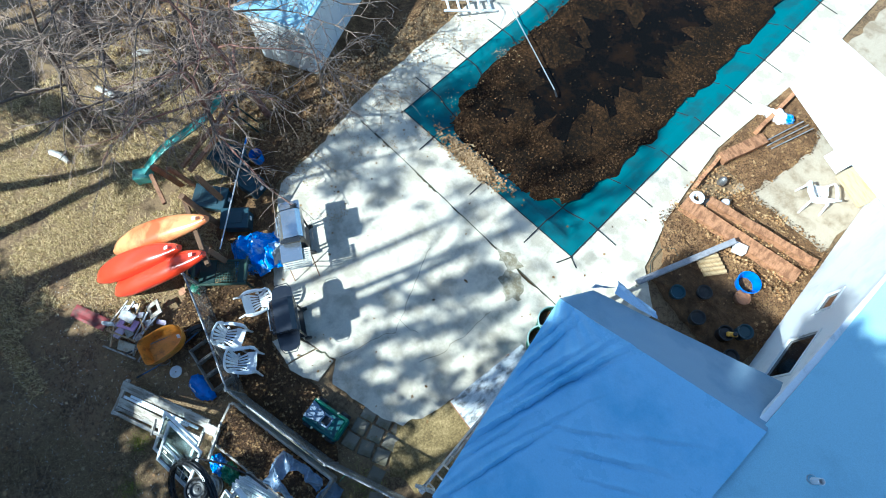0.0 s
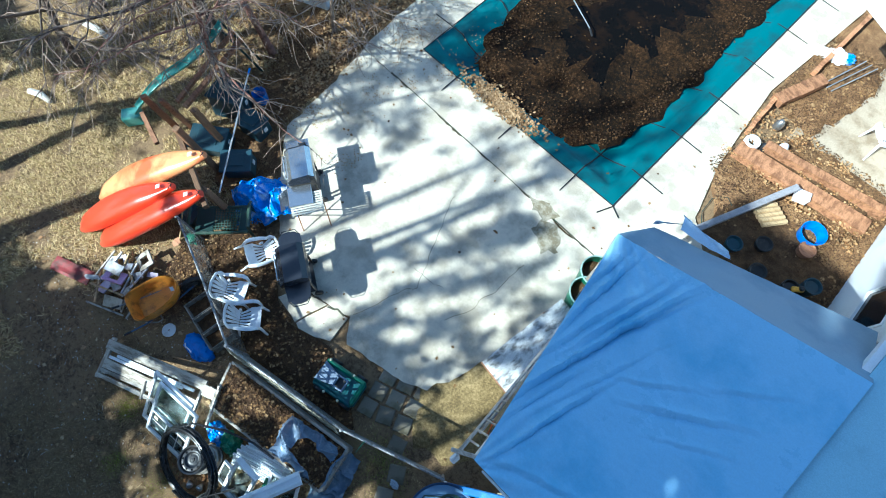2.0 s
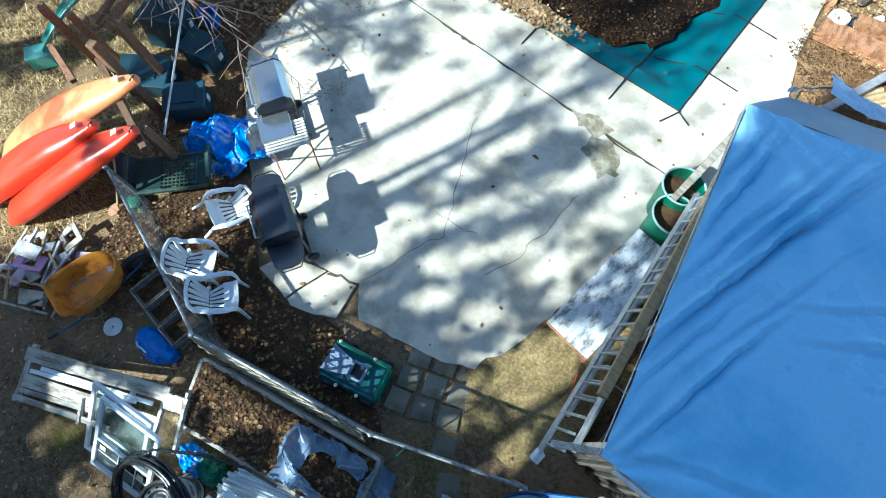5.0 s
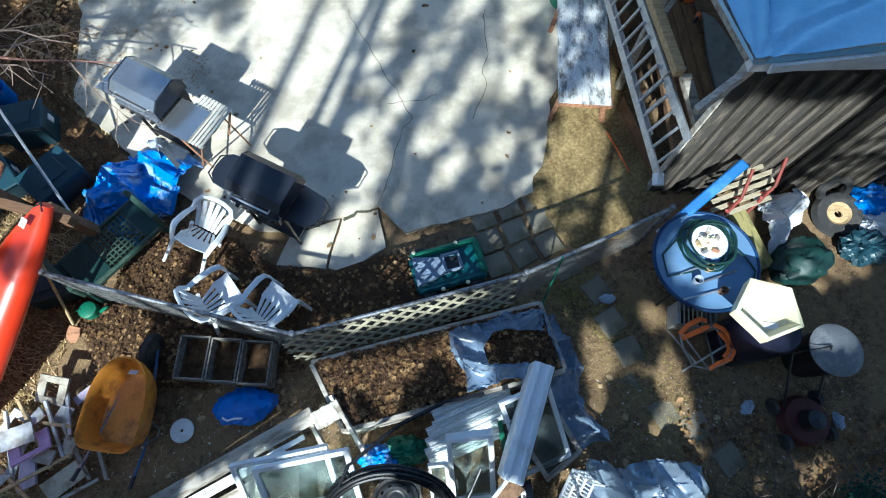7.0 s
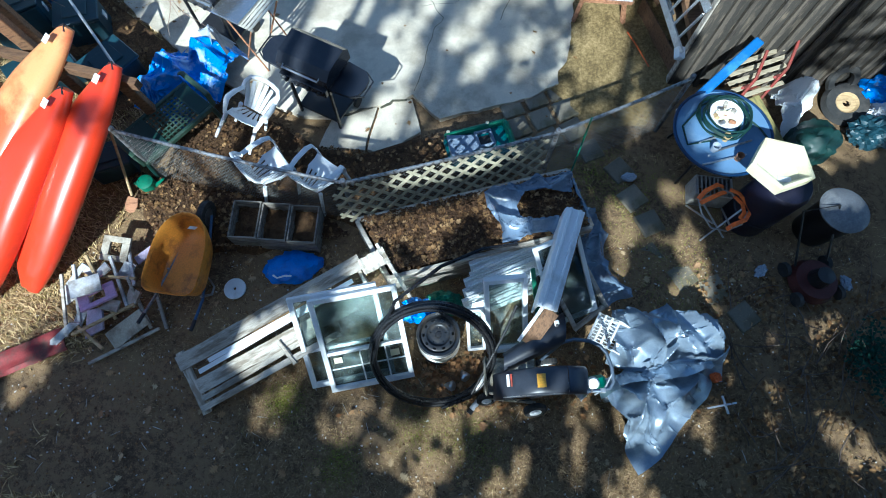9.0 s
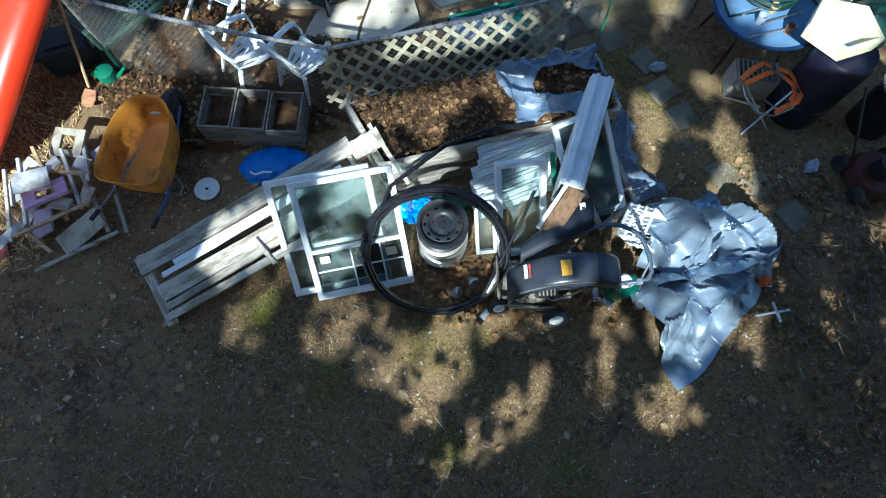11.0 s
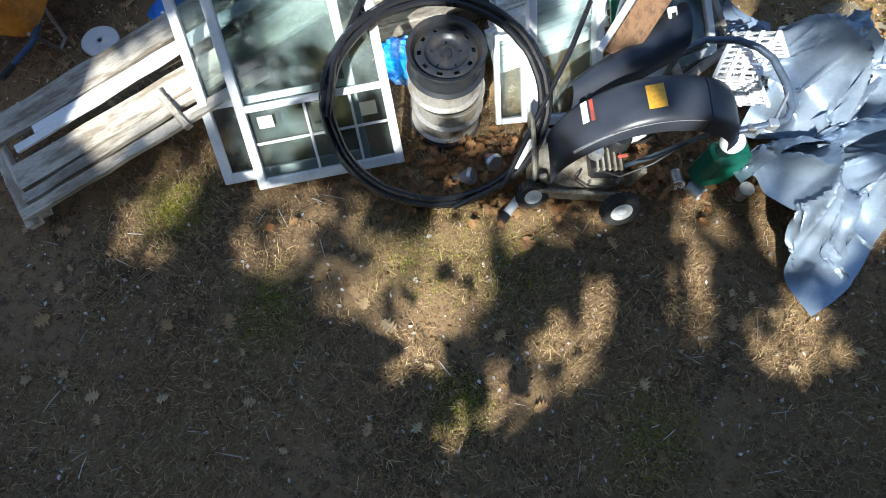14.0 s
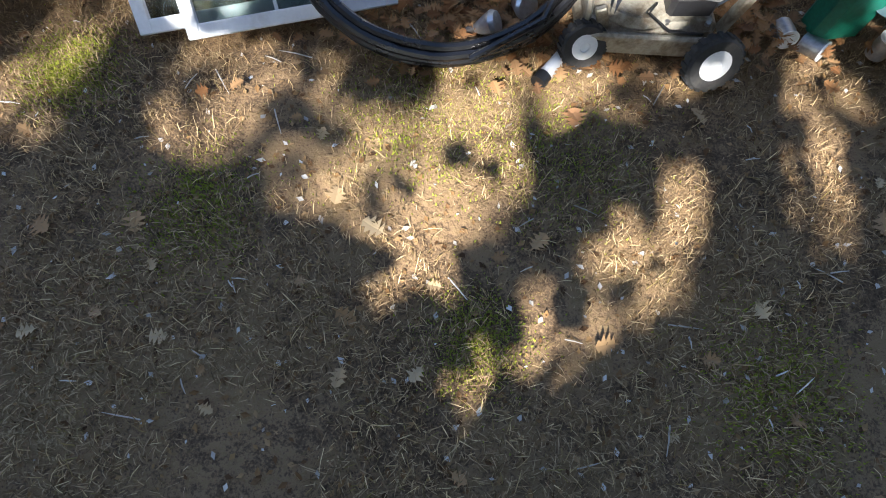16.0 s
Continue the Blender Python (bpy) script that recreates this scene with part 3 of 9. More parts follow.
awning = thing("awning", "flat white awning fixed to the house wall", "awning")
part("roof", slab([(-0.55, 9.95), (0.95, 9.33), (2.72, 8.75), (2.5, 11.1), (-0.62, 11.6)], 2.46, 2.52), WHITE, awning)
part("fascia", bar((-0.55, 9.94, 2.44), (0.95, 9.32, 2.44), 0.03, 0.12), WHITE, awning)
part("brace", bar((0.2, 9.75, 2.43), (2.6, 9.6, 1.7), 0.04, 0.04), ALUMINIUM, awning)
tagged(part("dirt_yard", slab(wobble([(0.3, 8.6), (2.6, 8.6), (2.6, 20), (-0.5, 20), (-0.4, 14), (0.2, 11)], 15, 0.2, 0.1), -0.1, 0.012), mat("trodden_dirt", (0.4, 0.33, 0.24), 0.95, spots=(0.26, 0.2, 0.13), scale=2, bump=0.3, grain=60)), "pale trodden dirt beside the house", "dirt", kind="structure")

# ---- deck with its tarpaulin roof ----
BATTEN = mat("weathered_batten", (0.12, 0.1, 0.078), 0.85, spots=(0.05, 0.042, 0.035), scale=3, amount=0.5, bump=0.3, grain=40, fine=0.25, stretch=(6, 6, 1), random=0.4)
deck = thing("deck", "old timber deck walled with dark vertical boards", "deck")
part("floor", box(2.3, 4.2, 0.1, pose(1.9, 1.75, 0.45)), WOOD_BROWN, deck, "dark plank floor")
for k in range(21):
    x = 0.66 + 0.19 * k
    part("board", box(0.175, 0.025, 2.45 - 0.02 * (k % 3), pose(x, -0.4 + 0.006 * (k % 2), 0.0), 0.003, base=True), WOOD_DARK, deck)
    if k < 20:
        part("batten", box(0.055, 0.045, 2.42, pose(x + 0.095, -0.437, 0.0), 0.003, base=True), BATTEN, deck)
for x, y in ((0.6, -0.35), (0.35, 1.2), (0.1, 2.5), (-0.42, 3.0), (2.85, 4.15), (2.75, -0.33)):
    part("post", box(0.09, 0.09, 2.55, pose(x, y, 0), 0.006, base=True), WOOD_GREY, deck)
part("rail", bar((0.4, -0.52, 2.66), (3.0, -0.46, 2.66), 0.14, 0.09), WHITE, deck, "white painted head rail")
part("rail", bar((0.08, -0.76, 2.3), (0.5, -0.5, 2.56), 0.06, 0.16), WOOD_GREY, deck)
part("rail", bar((0.42, -0.5, 2.7), (-0.48, 3.0, 2.7), 0.09, 0.1), WOOD_GREY, deck)
part("beam", bar((0.22, -0.05, 1.91), (-0.28, 3.1, 1.98), 0.1, 0.1), FRESH_WOOD, deck, "pale lumber beam")
part("beam", bar((0.83, -0.35, 1.04), (0.76, 0.6, 1.04), 0.12, 0.09), WOOD_GREY, deck)
for k in range(5):
    part("plank", bar((1.05 + 0.14 * k, -0.2, 0.52 + 0.01 * k), (0.72 + 0.14 * k, 3.6, 0.52 + 0.01 * k), 0.13, 0.03), WOOD_BROWN, deck)
for k in range(4):
    part("plank", bar((0.62, -0.25 + 1.2 * k, 0.15), (0.3, 0.85 + 1.0 * k, 0.15), 0.02, 0.3), WOOD_BROWN, deck)

DECK_PLANK = mat("orange_brown_plank", (0.3, 0.165, 0.075), 0.8, spots=(0.17, 0.09, 0.045), scale=4, amount=0.5, bump=0.25, grain=40, fine=0.2, stretch=(5, 1, 5), random=0.3)
for k in range(3):
    part("plank", bar((1.02 + 0.135 * k, 0.1, 0.6), (0.84 + 0.135 * k, 3.7, 0.6), 0.125, 0.04), DECK_PLANK, deck, "orange-brown plank")
part("beam", bar((0.68, 1.6, 1.0), (1.3, 2.46, 1.02), 0.07, 0.05), WOOD_GREY, deck, "pale cross rail")
grey_sheet = thing("grey_sheet", "grey fibreboard sheet stored upright under the deck roof", "board")
part("sheet", slab([(1.42, 2.0), (1.56, 1.9), (1.78, 1.35), (1.86, 0.92), (1.38, 0.72), (1.36, 1.25)], 0.56, 0.6), mat("grey_fibreboard", (0.3, 0.29, 0.27), 0.85, spots=(0.22, 0.21, 0.19), scale=4), grey_sheet)
for k, (x, y) in enumerate(((1.22, 2.14), (1.3, 1.86), (1.17, 3.02))):
    tool = thing("orange_tool", "small orange plastic tool on deck planks", "tool", pose(x, y, 0.63, 0, 0, 60 * k), "tools on the deck")
    part("body", box(0.16, 0.07, 0.06, None, 0.02, base=True), ORANGE, tool)
    part("grip", box(0.05, 0.05, 0.1, pose(-0.09, 0, 0), 0.015, base=True), BLACK, tool)

tarp_roof = thing("tarp_roof", "taut blue-grey tarpaulin roof over the deck, wrinkled towards its corner", "tarpaulin")


CREASES = [(0.02, 0.26, 0.38, 0.95, 0.072, 0.021), (0.08, 0.06, 0.3, 0.48, 0.043, 0.015), (0.03, 0.58, 0.12, 0.93, 0.05, 0.018), (0.1, 0.5, 0.3, 0.92, 0.043, 0.018), (0.42, 0.48, 0.78, 0.63, 0.031, 0.015), (0.6, 0.68, 0.85, 0.8, 0.023, 0.013), (0.3, 0.52, 0.6, 0.66, 0.02, 0.012), (0.55, 0.44, 0.8, 0.53, 0.017, 0.012), (0.15, 0.3, 0.4, 0.72, 0.02, 0.012), (0.02, 0.02, 0.5, 0.14, 0.017, 0.015), (0.0, 0.4, 0.22, 0.86, 0.03, 0.016), (0.03, 0.18, 0.2, 0.5, 0.03, 0.014), (0.02, 0.75, 0.08, 0.95, 0.03, 0.014), (0.2, 0.62, 0.42, 0.98, 0.03, 0.016)]


def crease(u, v):
    """Valleys with a raised lip where the sheet is pulled towards its west corner."""
    z = 0.0
    u, v = u + 0.012 * fbm(u * 5, v * 5, 31), v + 0.012 * fbm(u * 5, v * 5, 37)
    for u0, v0, u1, v1, deep, wide in CREASES:
        du, dv = u1 - u0, v1 - v0
        t = ((u - u0) * du + (v - v0) * dv) / (du * du + dv * dv)
        d = ((u - u0) * dv - (v - v0) * du) / math.hypot(du, dv)
        ends = math.exp(-(max(0, -t, t - 1) / 0.15) ** 2) * (0.35 + 0.65 * math.sin(math.pi * min(1, max(0, t))))
        w = 0.62 * wide
        z += 1.7 * deep * ends * (0.8 * math.exp(-abs(d + 2.2 * w) / w) - math.exp(-abs(d) / (0.8 * w)))
    return z


def roof_sheet(u, v):
    """South slope: u from the west edge to the house, v from the south edge to the ridge."""
    a = Vector((0.33, -0.65, 2.86)).lerp(Vector((3.02, -0.5, 3.18)), u)
    b = Vector((-0.52, 2.98, 2.84)).lerp(Vector((2.98, 3.68, 3.16)), u)
    p = a.lerp(b, v)
    sag = 0.10 * math.sin(math.pi * u) * math.sin(math.pi * v)
    r1 = math.hypot(u, 1 - v)
    fold = 0.016 * math.exp(-2.2 * r1) * math.sin(26 * math.atan2(u + 0.02, 1.04 - v) + 2 * r1) * min(1, 8 * r1)
    r2 = math.hypot(u, v)
    fold += 0.02 * math.exp(-2.6 * r2) * math.sin(22 * math.atan2(u + 0.02, v + 0.04)) * min(1, 8 * r2)
    fold += crease(u, v) + 0.008 * fbm(u * 3 + 5, v * 7, 6)
    return p + Vector((0, 0, fold - sag))


smooth(part("south_slope", grid(220, 220, roof_sheet), TARP_BLUE, tarp_roof), 60)


def roof_flap(u, v):
    a = Vector((-0.52, 2.98, 2.84)).lerp(Vector((2.98, 3.68, 3.16)), u)
    b = Vector((-0.25, 3.62, 2.55)).lerp(Vector((2.95, 4.85, 2.4)), u)
    p = a.lerp(b, v)
    return p + Vector((0, 0, 0.02 * fbm(u * 6, v * 2, 3) * (1 if v else 0)))


# north slope in a darker, greyer colour than the south slope
smooth(part("north_slope", grid(40, 10, roof_flap), mat("tarp_north_slope", (0.23, 0.32, 0.41), 0.55, spots=(0.18, 0.27, 0.36), scale=1, bump=0.05, fine=0.04), tarp_roof, "greyer north slope"), 60)
smooth(part("flap", grid(24, 10, lambda u, v: (-0.1 + 0.82 * u + 0.14 * v, 3.98 + 0.14 * u - (0.16 - 0.1 * u) * v + 0.05 * (1 - u) * math.sin(4 * v), 2.66 - 0.06 * u - 0.05 * v + 0.03 * fbm(u * 3, v * 3, 6) + 0.1 * (1 - u) ** 2)), mat("pale_flap", (0.5, 0.62, 0.75), 0.3, spots=(0.4, 0.52, 0.66), scale=3), tarp_roof, "pale loose flap"), 40)
smooth(part("flap", grid(16, 6, lambda u, v: (-0.3 + 0.35 * u, 3.6 + 0.36 * u + 0.12 * v * (1 - u), 2.62 + 0.06 * u - 0.05 * v + 0.03 * fbm(u * 5, v * 4, 9))), CLEAR, tarp_roof, "crumpled plastic corner"), 40)
smooth(part("west_hem", grid(40, 4, lambda u, v: (0.33 - 0.85 * u - 0.015, -0.65 + 3.63 * u, 2.855 - 0.02 * u - 0.04 * v + 0.015 * fbm(u * 12, v, 2))), TARP_BLUE, tarp_roof), 60)
smooth(part("south_hem", grid(40, 3, lambda u, v: (0.45 + 2.55 * u, -0.64 + 0.12 * u, 2.86 + 0.29 * u - 0.08 * v + 0.01 * fbm(u * 12, v, 2))), TARP_BLUE, tarp_roof), 60)
part("south_batten", bar((0.5, -0.66, 2.74), (3.0, -0.54, 3.02), 0.03, 0.09), WHITE, tarp_roof, "white batten")

# ---- shed ----
shed = thing("shed", "white painted shed with a flat pale roof under bare branches", "shed")
SH = pose(-9.05, 3.35, 0, 0, 0, 26)
part("body", box(1.6, 3.6, 1.75, SH @ pose(-0.85, 2.1, 0), 0.01, base=True), SIDING, shed)
part("roof", box(1.9, 3.9, 0.08, SH @ pose(-0.85, 2.1, 1.8, 2), 0.01), ROOF, shed)
for k in range(9):
    part("board", box(0.02, 0.36, 1.7, SH @ pose(-0.04, 0.5 + 0.4 * k, 0.02), 0.003, base=True), SIDING, shed)


# ---- the junk along the fence ----
def kayak_mesh(length=2.95, width=0.56, deep=0.3):
    """An upturned hull along +x from tail to tip."""
    bm = bmesh.new()
    rings = []
    for i in range(29):
        s = i / 28
        w = width * max(0, 1 - abs(2 * (s - 0.42) / (1.16 if s > 0.42 else 0.92)) ** 2.3) ** 0.8 * 0.5 + 0.06
        h = deep * (0.62 + 0.38 * math.sin(math.pi * min(1, s * 1.05))) * (0.55 + 0.45 * min(1, (1 - s) * 4)) * min(1, 0.45 + s * 6)
        rock = 0.1 * (2 * s - 1) ** 2
        ring = []
        for k in range(20):
            a = 2 * math.pi * k / 20
            c, d = math.cos(a), math.sin(a)
            y = w * math.copysign(abs(c) ** 0.75, c)
            z = (0.62 if d > 0 else 0.38) * h * math.copysign(abs(d) ** 0.7, d)
            z += 0.022 * math.exp(-((abs(y) - 0.5 * w) / 0.03) ** 2) * (d > 0.2)
            ring.append(bm.verts.new((length * s, y, z - rock + deep * 0.4)))
        rings.append(ring)
    for r1, r2 in zip(rings, rings[1:]):
        for k in range(20):
            bm.faces.new((r1[k], r1[(k + 1) % 20], r2[(k + 1) % 20], r2[k]))
    bm.faces.new(rings[0])
    bm.faces.new(rings[-1])
    bmesh.ops.recalc_face_normals(bm, faces=bm.faces)
    return bm


def aim(tail, tip, roll=0.0):
    """A pose with x from tail to tip and z as far up as it goes."""
    a, b = Vector(tail), Vector(tip)
    x = (b - a).normalized()
    y = Vector((0, 0, 1)).cross(x).normalized()
    return Matrix.Translation(a) @ Matrix((x, y, x.cross(y))).transposed().to_4x4() @ pose(0, 0, 0, roll)


def kayak(tail, tip, material, label, width=0.56, roll=0.0):
    length = (Vector(tip) - Vector(tail)).length
    k = thing("kayak", label, "kayak", aim(tail, tip, roll), "leaning kayaks")
    smooth(part("hull", kayak_mesh(length, width), material, k), 50)
    part("label_plate", box(0.1, 0.075, 0.006, pose(length - 0.2, 0.0, 0.205, 0, 3, 0), 0.002), WHITE, k, "white label")
    part("handle", tube([(length - 0.05, -0.05, 0.1), (length + 0.02, 0, 0.1), (length - 0.05, 0.05, 0.1)], 0.012, 6), BLACK, k, "black rope handle")
    part("drain_plug", lathe([(0, 0.012), (0.02, 0.012), (0.022, 0)], 10, pose(length * 0.2, 0.1, 0.2)), BLACK, k)
    return k


kayak((-7.44, -3.36, 0.06), (-6.09, -1.24, 1.4), KAYAK, "glossy red plastic kayak leaning upside down on a rail", 0.49)
kayak((-7.98, -3.5, 0.08), (-6.56, -1.54, 1.38), KAYAK, "red plastic kayak leaning between two others", 0.47)
kayak((-8.3, -2.85, 0.15), (-6.7, -0.76, 1.42), KAYAK_ORANGE, "orange and yellow plastic kayak leaning hull up", 0.5)
rack = thing("timber_rack", "rough reddish timber posts and rails holding up kayaks", "rack")
for x, y, h in ((-7.25, -0.75, 1.75), (-6.25, -1.1, 1.2), (-7.6, -0.3, 1.5)):
    part("post", box(0.13, 0.12, h, pose(x, y, 0, 3, -3, 20), 0.01, base=True), WOOD_BROWN, rack)
part("rail", bar((-7.6, -0.9, 1.22), (-5.95, -1.35, 1.22), 0.09, 0.12), WOOD_BROWN, rack)

# wheelbarrow
barrow = thing("wheelbarrow", "rusty orange steel wheelbarrow resting on its wheel and legs", "wheelbarrow", pose(-5.53, -3.1, 0.0, 0, 0, 82))


def barrow_tray():
    bm = bmesh.new()
    rings = []
    for f, z in ((1.0, 0.58), (0.985, 0.6), (0.96, 0.585), (0.93, 0.45), (0.83, 0.27), (0.68, 0.24)):
        ring = []
        for k in range(40):
            a = 2 * math.pi * k / 40
            c, s = math.cos(a), math.sin(a)
            p = 2.2 if c > 0 else 6.0
            r = (abs(c) ** p + abs(s) ** p) ** (-1 / p)
            w = 0.31 * (1 - 0.05 * c)
            x = 0.475 * r * c
            ring.append(bm.verts.new((x * f + (0.02 if f < 0.95 else 0) - (1 - f) * 0.12, w * r * s * f, z + 0.07 * x * (f > 0.8))))
        rings.append(ring)
    for r1, r2 in zip(rings, rings[1:]):
        for k in range(40):
            bm.faces.new((r1[k], r1[(k + 1) % 40], r2[(k + 1) % 40], r2[k]))
    bm.faces.new(rings[-1])
    bmesh.ops.recalc_face_normals(bm, faces=bm.faces)
    bmesh.ops.solidify(bm, geom=bm.faces[:], thickness=0.004)
    return bm


smooth(part("tray", barrow_tray(), BARROW, barrow, "orange tray with rusty floor"), 50)
for s in (-1, 1):
    part("handle", tube([(0.62, 0.06 * s, 0.2), (0.2, 0.16 * s, 0.22), (-0.42, 0.27 * s, 0.24), (-0.8, 0.3 * s, 0.36)], 0.017, 8), mat("faded_blue_tube", (0.05, 0.1, 0.2), 0.5) if s < 0 else GALV, barrow, "painted tube handle")
    part("grip", tube([(-0.68, 0.291 * s, 0.322), (-0.8, 0.302 * s, 0.362)], 0.022, 8), BLACK, barrow)
    part("leg", tube([(-0.12, 0.22 * s, 0.27), (-0.2, 0.25 * s, 0.01), (-0.3, 0.25 * s, 0.01), (-0.4, 0.26 * s, 0.28)], 0.014, 6), STEEL, barrow)
part("tyre", lathe([(0.12, -0.04), (0.19, -0.035), (0.2, 0), (0.19, 0.035), (0.12, 0.04), (0.12, -0.04)], 24, pose(0.6, 0, 0.2, 90)), RUBBER, barrow)
part("wheel_hub", lathe([(0, -0.03), (0.12, -0.02), (0.12, 0.02), (0, 0.03)], 16, pose(0.6, 0, 0.2, 90)), STEEL, barrow)
part("label_plate", box(0.06, 0.09, 0.004, pose(0.33, -0.05, 0.52, 0, 38, 0)), WHITE, barrow, "worn white sticker")

WOOD_OLD = mat("dark_old_board", (0.24, 0.22, 0.19), 0.9, spots=(0.12, 0.1, 0.08), scale=4, bump=0.3, grain=40, fine=0.2, stretch=(1, 5, 5), random=0.2)
# planter crates
for k in range(3):
    c = thing("planter_crate", "grey slatted wooden planter crate with dead leaves", "crate", pose(-4.92 + 0.35 * k, -2.6 - 0.03 * k, 0, 0, 0, -3), "row of planter crates")
    for z in (0.07, 0.19, 0.31):
        for s in (-1, 1):
            part("slat", box(0.34, 0.018, 0.1, pose(0, 0.23 * s, z), 0.003), WOOD_OLD, c)
            part("slat", box(0.018, 0.44, 0.1, pose(0.16 * s, 0, z), 0.003), WOOD_OLD, c)
    smooth(part("leaf_fill", grid(8, 10, lambda u, v: (-0.15 + 0.3 * u, -0.215 + 0.43 * v, 0.2 + 0.05 * fbm(u * 5 + k, v * 6, 3))), LEAVES, c, "dead leaves"))

# blue bag and white disc


def lump(sx, sy, sz, seed, rough=0.12, seg=28, sharp=2.0):
    """A stuffed or crumpled lump that sits on the ground."""
    bm = bmesh.new()
    bmesh.ops.create_icosphere(bm, subdivisions=4, radius=1)
    for v in bm.verts:
        p = v.co.copy()
        k = 1 + rough * (fbm(p.x * sharp, p.y * sharp, p.z * sharp + seed) + 0.6 * abs(fbm(p.x * 3 * sharp, p.y * 3 * sharp, p.z * 3 * sharp + seed)))
        v.co = Vector((p.x * sx * k, p.y * sy * k, max(p.z, -0.75) * sz * k + 0.72 * sz))
    return bm


bag = thing("blue_sack", "shiny blue plastic feed sack lying among leaves", "sack", pose(-4.38, -3.1, -0.02, 0, 0, 8))
smooth(part("sack", lump(0.33, 0.19, 0.1, 3, 0.18), BLUE, bag), 40)
part("print", tube([(-0.22, -0.1, 0.155), (-0.17, -0.14, 0.15), (-0.08, -0.13, 0.165), (0.0, -0.14, 0.16)], 0.012, 5, flat=0.4), WHITE, bag, "white printed line")
disc = thing("white_disc", "round white plastic lid with a centre hole on bare soil", "lid", pose(-5.06, -3.36, -0.005))
smooth(part("plate", lathe([(0.018, 0.02), (0.05, 0.026), (0.125, 0.02), (0.132, 0.012), (0.13, 0), (0.018, 0)], 28), WHITE, disc))

# slatted pallet leaning on the raised bed, with loose boards


def upright_plane(low_left, low_right, top_left):
    """A pose with x along the foot of a leaning thing and y up its face."""
    a, b, c = Vector(low_left), Vector(low_right), Vector(top_left)
    x = (b - a).normalized()
    z = x.cross(c - a).normalized()
    return Matrix.Translation(a) @ Matrix((x, z.cross(x), z)).transposed().to_4x4()


def board_mesh(length, width, thick, seed, wear=0.006):
    """A sawn board along y whose edges and ends are split and worn."""
    r_ = random.Random(seed)
    bm = bmesh.new()
    rows = []
    for j in range(13):
        y = length * j / 12 + (r_.uniform(-0.02, 0.02) if j in (0, 12) else 0)
        a, b = -width / 2 + r_.uniform(0, wear), width / 2 - r_.uniform(0, wear)
        lift = 0.004 * math.sin(2.2 * j + seed)
        rows.append([bm.verts.new(p) for p in ((a, y, lift), (b, y, lift), (b, y, thick + lift), (a + 0.002, y, thick + lift + 0.002))])
    for r1, r2 in zip(rows, rows[1:]):
        for k in range(4):
            bm.faces.new((r1[k], r1[(k + 1) % 4], r2[(k + 1) % 4], r2[k]))
    bm.faces.new(rows[0][::-1])
    bm.faces.new(rows[-1])
    bmesh.ops.recalc_face_normals(bm, faces=bm.faces)
    return bm


PALLET_BOARD = mat("stained_grey_board", (0.58, 0.53, 0.45), 0.85, spots=(0.27, 0.225, 0.17), scale=2.6, amount=0.55, bump=0.35, grain=34, fine=0.2, stretch=(6, 1, 6), random=0.25)
frame_axis = upright_plane((-5.53, -4.2, 0.18), (-5.21, -4.77, 0.08), (-3.64, -2.98, 0.66))
bench_frame = thing("slatted_pallet", "long weathered timber pallet propped on a raised bed", "pallet", frame_axis)
for k, (x, y, length, width, z) in enumerate(((0.085, 0.0, 2.32, 0.18, 0.02), (0.41, 0.1, 2.18, 0.17, 0.0), (0.55, 0.05, 1.55, 0.07, -0.01), (0.645, 0.02, 1.75, 0.075, 0.01))):
    part("plank", board_mesh(length, width, 0.035, 50 + k), PALLET_BOARD, bench_frame, m=pose(x, y, z, 0, 0, (0.0, -1.0, 0.8, -0.4)[k]))
part("end_rail", board_mesh(0.74, 0.09, 0.05, 61), PALLET_BOARD, bench_frame, m=pose(-0.04, 0.035, -0.045, 0, 0, -90))
part("end_rail", board_mesh(0.72, 0.05, 0.06, 62), PALLET_BOARD, bench_frame, m=pose(0.0, 2.26, -0.03, 0, 0, -90))
part("cross_rail", board_mesh(0.3, 0.05, 0.05, 63), PALLET_BOARD, bench_frame, m=pose(0.42, 1.12, 0.02, 0, 0, -78))
part("cross_rail", board_mesh(0.66, 0.06, 0.04, 64), PALLET_BOARD, bench_frame, m=pose(0.0, 1.75, -0.045, 0, 0, -90))
part("leg", box(0.06, 0.06, 0.2, pose(0.6, 0.05, -0.2), 0.004), PALLET_BOARD, bench_frame)
for k, (x, y, length) in enumerate(((0.215, 0.32, 1.82), (0.275, 0.2, 1.7))):
    board = thing("trim_board", "white painted trim board lying on grey planks", "board", frame_axis @ pose(x, y, 0.045 + 0.012 * k, 0, 0, -0.6 + 1.0 * k))
    part("board", board_mesh(length, 0.055, 0.018, 70 + k, 0.003), WHITE, board)
loose = thing("short_board", "short notched board with flaking white paint on a raised bed", "board", frame_axis @ pose(0.16, 2.3, 0.03, 0, 0, 0))
part("board", board_mesh(0.3, 0.2, 0.03, 81, 0.012), PALLET_BOARD, loose)
part("rail", board_mesh(0.68, 0.045, 0.05, 82), WOOD_GREY, loose, m=pose(-0.14, 0.27, -0.03, 0, 0, -86))
part("painted_patch", board_mesh(0.18, 0.11, 0.006, 83, 0.006), WHITE, loose, "flaking white paint", pose(0.02, 0.06, 0.03, 0, 0, 12))


